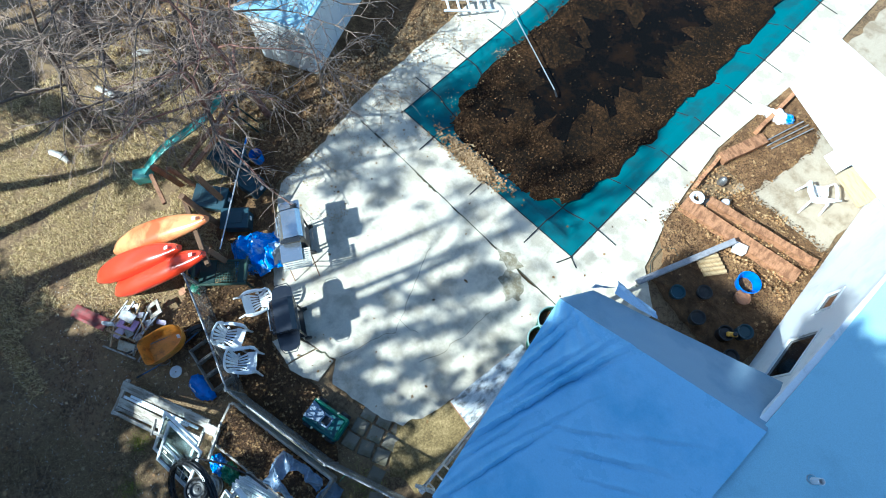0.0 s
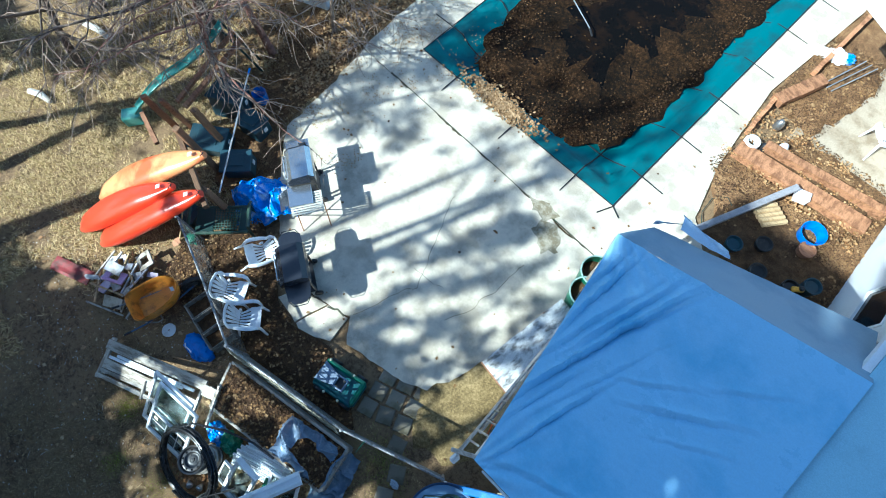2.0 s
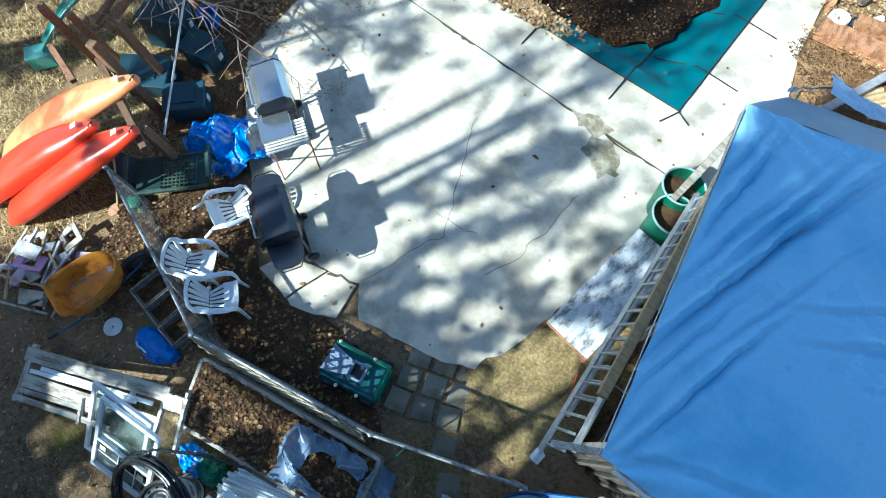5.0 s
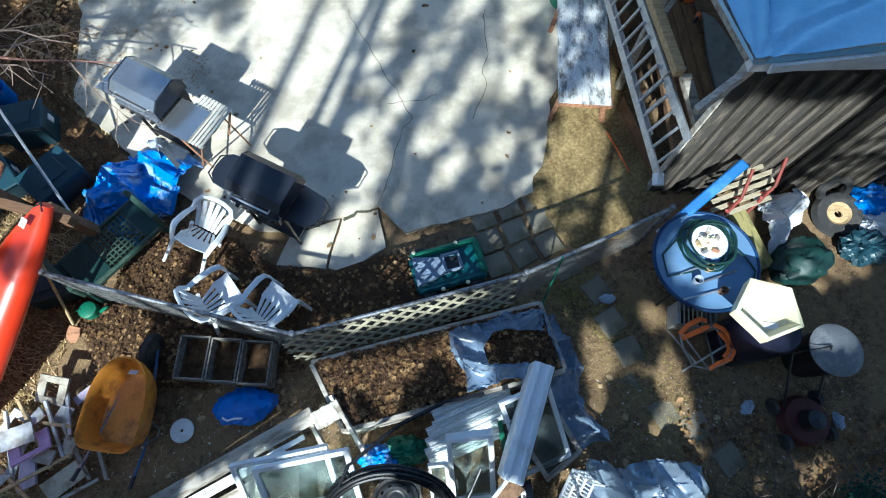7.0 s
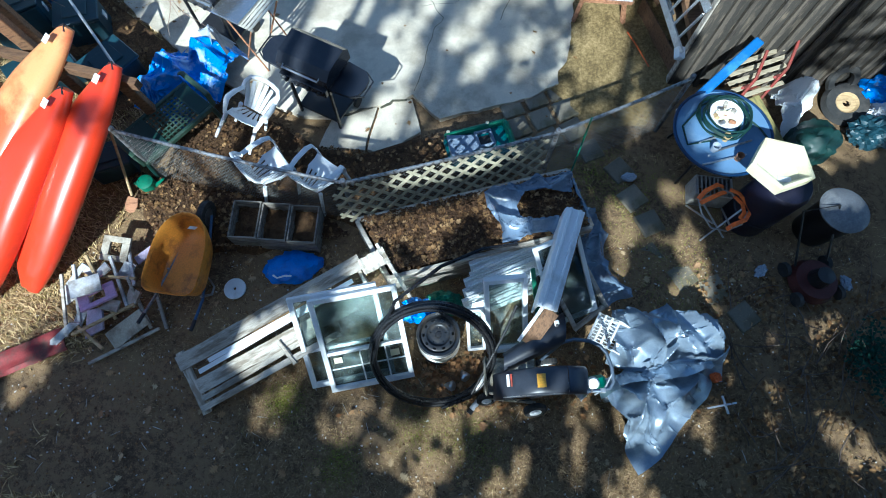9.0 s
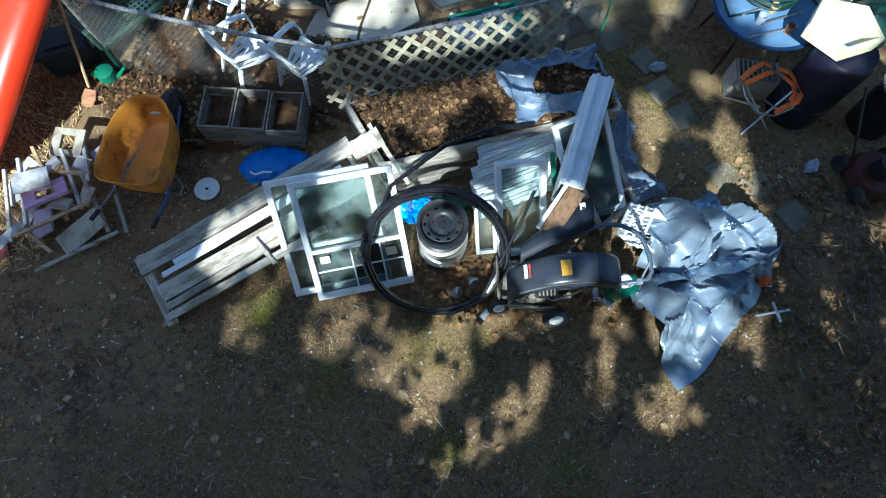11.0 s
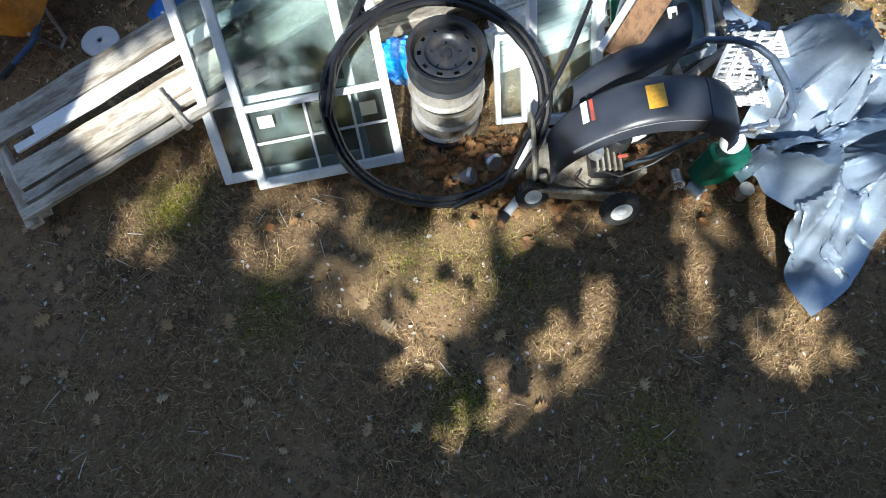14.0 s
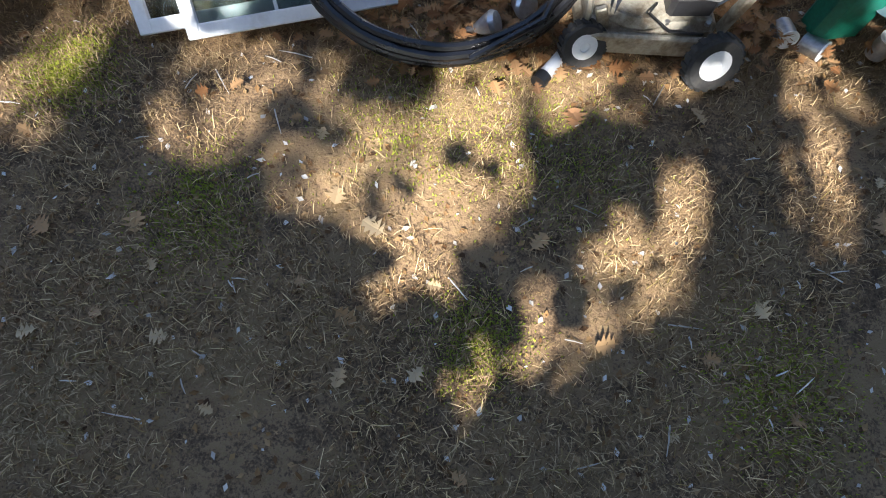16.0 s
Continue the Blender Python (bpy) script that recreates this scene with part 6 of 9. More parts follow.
for s in (-1, 1):
    part("seat_rail", box(1.08, 0.05, 0.07, pose(0, 0.27 * s, 0.39), 0.012), LATTICE_GREEN, green_bench)
    smooth(part("arm", tube([(0.56 * s, -0.27, 0.4), (0.57 * s, -0.25, 0.6), (0.57 * s, 0.2, 0.63), (0.56 * s, 0.3, 0.55)], [0.03, 0.035, 0.035, 0.03], 8, flat=0.6), LATTICE_GREEN, green_bench))
    for y in (-0.24, 0.24):
        part("leg", tube([(0.52 * s, y, 0.4), (0.56 * s, y * 1.15, 0.0)], [0.035, 0.025], 8), DARK_GREEN, green_bench)

BIN = mat("dark_teal_bin", (0.015, 0.05, 0.07), 0.45, spots=(0.012, 0.035, 0.05), scale=3, bump=0.05)
for x, y, sx, sy, h, r, tilt in ((-7.55, 0.42, 0.55, 0.42, 0.42, 15, 0), (-7.85, -0.45, 0.75, 0.5, 0.4, 38, 8), (-8.35, 0.35, 0.7, 0.55, 0.55, 30, -10), (-7.0, -0.35, 0.6, 0.45, 0.4, 50, 5), (-6.75, -1.75, 0.5, 0.35, 0.3, 20, 0)):
    b = thing("storage_bin", "dark teal plastic storage bin among leaves", "bin", pose(x, y, 0, tilt, 0, r), "storage bins")
    part("tub", box(sx, sy, h, None, 0.03, base=True), BIN, b)
    part("lid", box(sx + 0.05, sy + 0.05, 0.05, pose(0, 0, h), 0.015, base=True), BIN, b)
    part("rib", box(sx * 0.6, sy * 0.6, 0.02, pose(0, 0, h + 0.05), 0.008, base=True), BIN, b)
    part("label_plate", box(0.03, 0.09, 0.11, pose(sx / 2, 0.05, h * 0.6), 0.004), WHITE, b, "white label")
bucket = thing("blue_bucket", "blue plastic bucket among brown leaves", "bucket", pose(-8.1, 0.95, 0))
smooth(part("body", lathe([(0, 0), (0.13, 0), (0.16, 0.35), (0.15, 0.35), (0.12, 0.02)], 20), BLUE, bucket), 40)
long_pole = thing("long_pole", "long pale aluminium pole leaning over bins", "pole")
part("tube", tube([(-6.38, -1.02, 0.72), (-7.75, 0.85, 1.35)], 0.016, 8), ALUMINIUM, long_pole)
part("cap", tube([(-7.75, 0.85, 1.35), (-7.83, 0.96, 1.385)], 0.02, 8), BLUE, long_pole)

SLIDE = mat("teal_slide_plastic", (0.1, 0.36, 0.3), 0.4, spots=(0.2, 0.45, 0.4), scale=2, amount=0.4, bump=0.03)
slide = thing("garden_slide", "faded teal plastic children's slide", "slide")


def slide_sheet(u, v):
    p = Vector((-9.54, -1.29, 0.25)).lerp(Vector((-9.02, 1.11, 1.45)), u) + Vector((0, 0, 0.1 * math.sin(2 * math.pi * u)))
    n = Vector((0.86, -0.5, 0))
    w = (v - 0.5) * 2
    return p + n * 0.13 * w + Vector((0, 0, 0.08 * abs(w) ** 6))


smooth(part("chute", grid(24, 12, slide_sheet, thick=0.015), SLIDE, slide), 50)
part("foot", box(0.4, 0.3, 0.3, pose(-9.57, -1.41, 0.0, 0, 0, 60), 0.03, base=True), SLIDE, slide)
part("ladder_leg", tube([(-8.92, 1.06, 1.42), (-8.82, 1.41, 0)], 0.025, 8), DARK_GREEN, slide)
part("ladder_leg", tube([(-9.12, 1.16, 1.42), (-9.12, 1.56, 0)], 0.025, 8), DARK_GREEN, slide)
playset = thing("playset_frame", "collapsed reddish timber playset frame", "playset")
for a, b, w in (((-8.75, -0.85, 0.1), (-8.35, -0.95, 1.7), 0.12), ((-8.5, -0.6, 0.1), (-8.25, -0.75, 1.5), 0.1), ((-9.1, -1.2, 0.6), (-8.2, -1.35, 0.65), 0.09), ((-8.30, -0.47, 0.95), (-8.62, 1.28, 1.30), 0.1), ((-8.51, -0.53, 0.95), (-8.91, 1.27, 1.30), 0.08)):
    part("timber", bar(a, b, w, 0.07), RED_WOOD, playset)

hoe = thing("garden_hoe", "garden shovel with a pale wooden handle leaning on the fence", "shovel")
part("handle", tube([(-6.33, -1.72, 1.02), (-6.46, -2.18, 0.12)], 0.016, 8), FRESH_WOOD, hoe)
part("blade", lathe([(0, 0.0), (0.06, 0.02), (0.085, 0.1), (0.07, 0.2), (0, 0.2)], 12, pose(-6.5, -2.38, 0.03, -70, 0, -15) @ Matrix.Diagonal((1, 0.2, 1, 1))), RED_WOOD, hoe)
wcan = thing("watering_can", "small green plastic watering can", "watering can", pose(-6.3, -2.02, 0))
smooth(part("body", lathe([(0, 0), (0.1, 0), (0.1, 0.18), (0.06, 0.2), (0, 0.2)], 18), GREEN, wcan), 40)
part("spout", tube([(0.08, 0, 0.06), (0.25, 0.02, 0.22)], [0.025, 0.014], 8), GREEN, wcan)
part("handle", tube([(-0.08, 0, 0.05), (-0.17, 0, 0.12), (-0.06, 0, 0.2)], 0.012, 6), GREEN, wcan)

# toy truck
TOY_TEAL = mat("teal_toy_plastic", (0.006, 0.075, 0.085), 0.45, spots=(0.004, 0.05, 0.065), scale=6, bump=0.05)
TOY_GREY = mat("grey_toy_plastic", (0.2, 0.25, 0.33), 0.45, spots=(0.13, 0.16, 0.22), scale=5)
toy = thing("toy_truck", "teal and grey plastic ride-on toy truck", "toy truck", pose(-2.08, -1.52, 0, 0, 0, 16))
part("body", box(0.88, 0.5, 0.16, pose(0, 0, 0.1), 0.05, base=True), TOY_TEAL, toy)
part("side_rail", box(0.84, 0.08, 0.08, pose(0, 0.22, 0.24), 0.03, base=True), GREEN, toy)
part("side_rail", box(0.84, 0.08, 0.06, pose(0, -0.22, 0.24), 0.03, base=True), TOY_TEAL, toy)
part("tail", box(0.08, 0.44, 0.1, pose(0.39, 0, 0.24), 0.03, base=True), GREEN, toy)
part("hood", slab([(-0.42, -0.17), (-0.2, -0.13), (-0.06, -0.1), (-0.06, 0.1), (-0.2, 0.14), (-0.4, 0.19)], 0.24, 0.34), TOY_GREY, toy, "grey plastic hood")
for k in range(3):
    part("hood_rib", box(0.16, 0.03, 0.025, pose(-0.29, -0.08 + 0.09 * k, 0.345, 0, 4), 0.008), TOY_GREY, toy)
for a, b in (((-0.06, -0.1), (0.14, -0.1)), ((-0.06, 0.1), (0.14, 0.1)), ((0.14, -0.12), (0.14, 0.12)), ((-0.05, -0.12), (-0.05, 0.12))):
    part("cab_frame", bar((*a, 0.36), (*b, 0.36), 0.035, 0.06, 0.01), TOY_GREY, toy)
part("seat", box(0.18, 0.18, 0.03, pose(0.045, 0, 0.25), 0.008, base=True), BLACK, toy)
for x in (-0.28, 0.28):
    for s in (-1, 1):
        part("wheel", lathe([(0, -0.05), (0.1, -0.05), (0.12, -0.03), (0.12, 0.03), (0.1, 0.05), (0, 0.05)], 18, pose(x, 0.27 * s, 0.12, 90)), BLACK, toy)
for x, y in ((-0.36, 0.25), (0.16, 0.24), (-0.14, -0.27), (0.16, -0.27)):
    part("lamp", lathe([(0, 0.03), (0.022, 0.02), (0.026, 0), (0, 0)], 12, pose(x, y, 0.3)), CREAM, toy, "cream lamp")

# pavers beside the patio
pavers = thing("paver_path", "worn concrete pavers in weedy soil", "pavers", kind="structure")
# bench of an old door
door_bench = thing("door_bench", "old door with peeling white paint laid on trestles", "bench", pose(-0.235, 1.515, 0, 0, 0, -94.2))
part("door_leaf", box(1.88, 0.68, 0.045, pose(0, 0, 0.485), 0.004), PEELING, door_bench)
part("edge_strip", box(1.88, 0.02, 0.05, pose(0, 0.35, 0.48), 0.003), WOOD_BROWN, door_bench)
part("edge_strip", box(0.02, 0.68, 0.05, pose(0.95, 0, 0.48), 0.003), RED_WOOD, door_bench)
for x in (-0.75, 0.75):
    for s in (-1, 1):
        part("trestle_leg", bar((x - 0.05, 0.26 * s, 0.46), (x + 0.12, 0.36 * s, 0.0), 0.06, 0.05), RED_WOOD, door_bench)
    part("trestle_rail", bar((x, -0.3, 0.44), (x, 0.3, 0.44), 0.05, 0.05), RED_WOOD, door_bench)

# ladder hung along the deck
ladder = thing("ladder", "grey aluminium extension ladder hung along the deck", "ladder")
LA, LB = Vector((0.19, -0.86, 1.16)), Vector((-0.25, 3.0, 1.16))
UP = Vector((0.15, 0.03, 0.38))
for s, nm in ((0, "rail"), (1, "rail")):
    part(nm, bar(LA + UP * s + (Vector((0.04, 0.24, 0)) if s else Vector()), LB + UP * s, 0.035 if s else 0.03, 0.085, roll=24), ALUMINIUM, ladder)
for k in range(19):
    p = LA.lerp(LB, 0.05 + k / 19.5)
    part("rung", tube([p, p + UP], 0.017, 8), ALUMINIUM, ladder)
    if k > 2:
        part("rung", tube([p + Vector((0.05, 0.07, 0.0)), p + UP + Vector((0.05, 0.07, -0.02))], 0.016, 8), ALUMINIUM, ladder)
part("fly_rail", bar(LA.lerp(LB, 0.15) + Vector((0.06, 0, -0.02)), LB + Vector((0.06, 0, -0.02)), 0.028, 0.07, roll=24), ALUMINIUM, ladder)
part("fly_rail", bar(LA.lerp(LB, 0.15) + UP + Vector((0.05, 0, -0.03)), LB + UP + Vector((0.05, 0, -0.03)), 0.028, 0.07, roll=24), ALUMINIUM, ladder)
part("foot", box(0.1, 0.14, 0.09, pose(0.2, -0.82, 1.12, 20, 20, 5), 0.01), WHITE, ladder, "white rubber foot")
for y in (0.2, 2.2):
    part("hook", tube([(0.45 - 0.1 * y, y, 1.7), (0.3 - 0.1 * y, y, 1.64), (0.2 - 0.1 * y, y, 1.14)], 0.012, 6), STEEL, ladder)

for k, (x, y, r) in enumerate(((-0.28, 2.78, 0.29), (-0.42, 3.22, 0.29))):
    can = thing("dustbin", "round green plastic dustbin full of leaves", "dustbin", pose(x, y, PATIO_TOP), "green dustbins")
    smooth(part("body", lathe([(0, 0.0), (r * 0.8, 0.0), (r, 0.78), (r * 0.97, 0.78), (r * 0.93, 0.5), (0, 0.5)], 28), GREEN, can), 40)
    smooth(part("rim", tube([(r * math.cos(2 * math.pi * j / 28), r * math.sin(2 * math.pi * j / 28), 0.79) for j in range(28)], 0.016, 6, closed=True), mat("pale_green_rim", (0.35, 0.5, 0.45), 0.4), can))
    smooth(part("leaf_fill", lathe([(r * 0.95, 0.55), (r * 0.5, 0.6), (0, 0.58)], 16), LEAVES, can, "brown leaves"))
rope = thing("rope", "frayed red rope on the patio edge", "rope")
part("cord", tube([(0.1, 0.45, 0.04), (0.2, 0.2, 0.05), (0.28, -0.02, 0.04), (0.33, -0.15, 0.04)], 0.012, 5), ORANGE, rope)

# ---- round table and the heap by the deck wall ----
table = thing("patio_table", "round blue-tinted glass patio table with a dark rim", "table", pose(0.79, -1.61, 0))
smooth(part("tabletop", lathe([(0, 0.68), (0.56, 0.68), (0.565, 0.69), (0.56, 0.7), (0, 0.7)], 48), TABLE_GLASS, table), 40)
smooth(part("rim", tube([(0.58 * math.cos(2 * math.pi * k / 48), 0.58 * math.sin(2 * math.pi * k / 48), 0.69) for k in range(48)], 0.02, 8, closed=True), mat("navy_rim", (0.01, 0.04, 0.12), 0.4), table))
for k in range(4):
    a = radians(45 + 90 * k)
    part("leg", tube([(0.5 * math.cos(a), 0.5 * math.sin(a), 0.67), (0.4 * math.cos(a), 0.4 * math.sin(a), 0.4), (0.48 * math.cos(a), 0.48 * math.sin(a), 0)], 0.016, 6), BLACK, table)
hose = thing("garden_hose", "coiled dark green garden hose on a glass table", "hose", pose(0.8, -1.45, 0.71))
for k in range(7):
    r = 0.26 + 0.014 * (k % 3) + 0.01 * math.sin(k)
    smooth(part("turn", tube([((r + 0.02 * math.sin(3 * a + k)) * math.cos(a) + 0.015 * k - 0.04, (r + 0.02 * math.cos(2 * a + k)) * math.sin(a), 0.015 + 0.014 * k) for a in [2 * math.pi * j / 40 for j in range(40)]], 0.012, 6, closed=True), DARK_GREEN, hose))
smooth(part("free_end", tube([(0.25, 0.0, 0.06), (0.42, -0.15, 0.02), (0.5, -0.3, 0.01), (0.45, -0.42, 0.0)], 0.012, 6), DARK_GREEN, hose))
smooth(part("free_end", tube([(-0.3, 0.1, 0.05), (-0.5, -0.1, 0.01), (-0.48, -0.35, 0.01), (-0.2, -0.3, 0.01)], 0.012, 6), DARK_GREEN, hose))
bowl = thing("white_bowl", "white dish of odds and ends inside a hose coil", "bowl", pose(0.82, -1.42, 0.72))
smooth(part("dish", lathe([(0, 0.0), (0.12, 0.0), (0.2, 0.06), (0.19, 0.06), (0.11, 0.015), (0, 0.015)], 24), PLASTIC_WHITE, bowl), 40)
part("scrap", lump(0.1, 0.07, 0.035, 71, 0.5), CREAM, bowl)
part("red_scrap", lump(0.04, 0.03, 0.03, 72, 0.4), RED, bowl, "red scrap")
for k, (x, y, mtl) in enumerate(((-0.05, 0.08, STEEL), (0.1, 0.05, WOOD_GREY), (-0.12, -0.02, FRESH_WOOD), (0.06, -0.1, RED_WOOD), (-0.07, -0.11, STEEL), (0.02, 0.14, WOOD_GREY))):
    part("odd_piece", box(0.08, 0.055, 0.045, pose(x, y, 0.04, 20 * k, 12, 50 * k), 0.01), mtl, bowl)
for nm, lab, x, y, mtl, s in (("plastic_cup", "small clear plastic cup", 0.62, -1.86, CLEAR, 0.05), ("clay_pot", "small clay pot", 0.88, -1.98, RED_WOOD, 0.045), ("paper_cup", "small paper cup", 0.78, -1.72, FRESH_WOOD, 0.045)):
    c = thing(nm, lab + " on a glass table", "cup", pose(x, y, 0.7))
    smooth(part("body", lathe([(0, 0), (s * 0.8, 0), (s, s * 2), (s * 0.9, s * 2), (s * 0.7, 0.01)], 18), mtl, c), 40)
for k, (x, y, r, l) in enumerate(((0.85, -1.82, 18, 0.5), (0.62, -1.72, 20, 0.36), (0.72, -2.0, 14, 0.55))):
    rod = thing("metal_rod", "thin metal rod lying across a glass table", "rod", pose(x, y, 0.72, 0, 0, r), "rods on the table")
    part("rod", tube([(-l / 2, 0, 0), (l / 2, 0, 0)], 0.012, 6), ALUMINIUM if k else STEEL, rod)

blue_board = thing("blue_board", "bright blue plastic board leaning on the deck wall", "board", aim((0.42, -1.22, 0.5), (1.32, -0.52, 1.18)))
part("board", box(1.18, 0.12, 0.05, pose(0.58, 0, 0), 0.015), mat("faded_blue_board", (0.02, 0.12, 0.36), 0.35, spots=(0.08, 0.25, 0.5), scale=2, amount=0.3), blue_board)
part("end_cap", box(0.05, 0.14, 0.06, pose(0.0, 0, 0), 0.01), WHITE, blue_board)
part("foot", tube([(0.05, 0, -0.02), (0.12, 0.05, -0.62)], 0.02, 6), GALV, blue_board)
DULL_RED = mat("dull_red_steel", (0.26, 0.045, 0.035), 0.6, spots=(0.16, 0.05, 0.035), scale=9)
PALE_SLAT = mat("pale_slat", (0.42, 0.36, 0.25), 0.85, spots=(0.28, 0.23, 0.15), scale=5, stretch=(1, 5, 5))
trestle = thing("red_sawhorse", "red metal folding sawhorse with pale boards across", "sawhorse")
for x, y in ((1.12, -0.98), (1.55, -0.82)):
    part("leg", tube([(x, y - 0.12, 0.02), (x + 0.2, y + 0.12, 0.72), (x + 0.32, y + 0.42, 0.86)], 0.02, 6), DULL_RED, trestle)
    part("leg", tube([(x + 0.12, y + 0.3, 0.02), (x + 0.16, y + 0.1, 0.6), (x - 0.02, y - 0.05, 0.75)], 0.02, 6), DULL_RED, trestle)
for k in range(5):
    part("board", bar((1.05, -1.02 + 0.09 * k, 0.45 + 0.06 * k), (1.85, -0.72 + 0.09 * k, 0.45 + 0.06 * k), 0.06, 0.02), PALE_SLAT, trestle)
white_heap = thing("white_cloth", "heap of dirty white cloth and plastic", "cloth")
part("cloth", drape(40, 32, quad((1.72, -1.25), (2.1, -1.3), (2.5, -0.65), (1.9, -0.45)), 1.8, mound((1.9, -1.05, 0.24, 0.26, 0.5), (2.15, -0.78, 0.24, 0.22, 0.62), folds=0.5, seed=4.0, pitch=14), 81, 60), WHITE, white_heap)
green_sack = thing("green_sack", "dark green ribbed plastic sack", "sack", pose(2.2, -1.45, 0, 0, 0, 20))
smooth(part("sack", lump(0.36, 0.26, 0.24, 83, 0.2, sharp=1.6), DARK_GREEN, green_sack), 40)
plank = thing("mossy_plank", "wide mossy olive plank lying by a table", "plank", pose(1.62, -1.2, 0.25, 0, 8, -68))
part("plank", box(0.75, 0.24, 0.03, None, 0.004), mat("mossy_wood", (0.3, 0.26, 0.1), 0.9, spots=(0.16, 0.15, 0.06), scale=5, stretch=(1, 5, 5)), plank)
old_wheel = thing("spare_wheel", "old black tyre on a rusty tan rim", "wheel", pose(2.92, -0.78, 0.06, 12, -8, 0))
smooth(part("tyre", lathe([(0.15, -0.06), (0.27, -0.07), (0.31, 0), (0.27, 0.07), (0.15, 0.06), (0.15, -0.06)], 32), RUBBER, old_wheel), 40)
smooth(part("rim", lathe([(0.04, 0.02), (0.05, 0.04), (0.12, 0.03), (0.155, 0.06), (0.155, -0.06), (0.04, -0.04)], 24), FRESH_WOOD, old_wheel), 40)
small_tyre = thing("small_tyre", "small black tyre leaning on the wall", "tyre", pose(2.85, -0.5, 0.22, 62, 0, 0))
smooth(part("tread", lathe([(0.12, -0.04), (0.2, -0.04), (0.22, 0), (0.2, 0.04), (0.12, 0.04), (0.12, -0.04)], 28), RUBBER, small_tyre), 40)
for k, (x, y, mt) in enumerate(((3.35, -0.62, BLUE_FILM), (3.45, -1.0, WHITE), (3.1, -1.25, BIN))):
    b = thing("plastic_bag", "crumpled plastic bag against the board wall", "bag", pose(x, y, 0), "bags by the wall")
    part("bag", lump(0.28, 0.2, 0.16, 90 + k, 0.35, sharp=2), mt, b)

# shower tray on a dark drum, lawn chair, grey lid
drum = thing("plastic_drum", "dark blue plastic drum under a shower tray", "drum", pose(1.25, -2.42, 0))
smooth(part("body", lathe([(0, 0), (0.27, 0), (0.28, 0.3), (0.26, 0.32), (0.28, 0.34), (0.28, 0.9), (0.25, 0.95), (0, 0.95)], 28), mat("dark_drum", (0.012, 0.012, 0.03), 0.4), drum), 40)
tray = thing("shower_tray", "cream five-sided plastic shower tray", "shower tray", pose(1.1, -2.28, 0.96, -4, 3, 18))


def five(r, k=5):
    return [(r * math.cos(radians(20 + 72 * i)), r * math.sin(radians(20 + 72 * i)) * 0.96) for i in range(k)]


def tray_mesh():
    bm = bmesh.new()
    rings = [[bm.verts.new((x, y, z)) for x, y in five(r)] for r, z in ((0.3, 0.0), (0.345, 0.03), (0.36, 0.16), (0.355, 0.18), (0.32, 0.18), (0.3, 0.165), (0.25, 0.07))]
    for r1, r2 in zip(rings, rings[1:]):
        for i in range(5):
            bm.faces.new((r1[i], r1[(i + 1) % 5], r2[(i + 1) % 5], r2[i]))
    bm.faces.new(rings[-1])
    bm.faces.new(rings[0][::-1])
    bmesh.ops.recalc_face_normals(bm, faces=bm.faces)
    return bm


part("tray", tray_mesh(), CREAM, tray)
part("drain", box(0.15, 0.07, 0.02, pose(-0.02, -0.15, 0.07, 0, 0, -25), 0.006), WHITE, tray, "white drain cover")
lawn_chair = thing("lawn_chair", "collapsed lawn chair frame with frayed orange webbing", "chair", pose(0.74, -2.5, 0))
WEB = mat("orange_webbing", (0.95, 0.2, 0.03), 0.6, spots=(0.7, 0.14, 0.03), scale=14)
smooth(part("frame", tube([(-0.27, 0.12, 0.46), (-0.06, 0.25, 0.5), (0.11, 0.17, 0.5), (0.28, -0.04, 0.48), (0.2, -0.2, 0.44), (0.02, -0.27, 0.4), (-0.15, -0.23, 0.4), (-0.24, -0.05, 0.42)], 0.012, 8, closed=True), STEEL, lawn_chair))
for path in ([(-0.29, 0.1, 0.5), (-0.2, 0.19, 0.53), (-0.06, 0.26, 0.55), (0.02, 0.24, 0.53)], [(-0.27, 0.05, 0.49), (-0.16, 0.1, 0.5), (-0.04, 0.15, 0.53), (0.05, 0.19, 0.5)], [(0.08, 0.2, 0.54), (0.17, 0.14, 0.56), (0.25, 0.03, 0.53), (0.29, -0.07, 0.51), (0.22, -0.17, 0.5), (0.08, -0.22, 0.47), (0.0, -0.27, 0.45)], [(0.13, 0.12, 0.52), (0.2, 0.02, 0.53), (0.22, -0.08, 0.5), (0.15, -0.16, 0.5)]):
    smooth(part("webbing", tube(path, 0.027, 6, flat=0.25), WEB, lawn_chair, "frayed orange webbing"), 60)
for x, y, fx, fy in ((-0.24, 0.1, 0.2, -0.2), (-0.15, -0.2, -0.2, 0.24), (0.25, 0.0, -0.1, -0.24), (0.05, -0.25, 0.25, 0.2)):
    part("leg", tube([(x, y, 0.46), (fx, fy, 0.0)], 0.012, 6), ALUMINIUM, lawn_chair)
BASKET = mat("dull_basket", (0.42, 0.4, 0.36), 0.6, spots=(0.3, 0.27, 0.22), scale=6)
basket = thing("wire_basket", "pale grey plastic basket under a table", "basket", pose(0.78, -2.14, 0, 0, 0, -8))
for k in range(9):
    part("bar", box(0.012, 0.26, 0.02, pose(-0.2 + 0.05 * k, 0, 0.3), 0.002), BASKET, basket)
for s in (-1, 1):
    part("side", box(0.44, 0.015, 0.3, pose(0, 0.13 * s, 0), 0.003, base=True), BASKET, basket)
    part("end", box(0.015, 0.26, 0.3, pose(0.22 * s, 0, 0), 0.003, base=True), BASKET, basket)
urn = thing("fire_pit", "dark drum with a pale grey domed lid", "drum", pose(2.05, -2.6, 0))
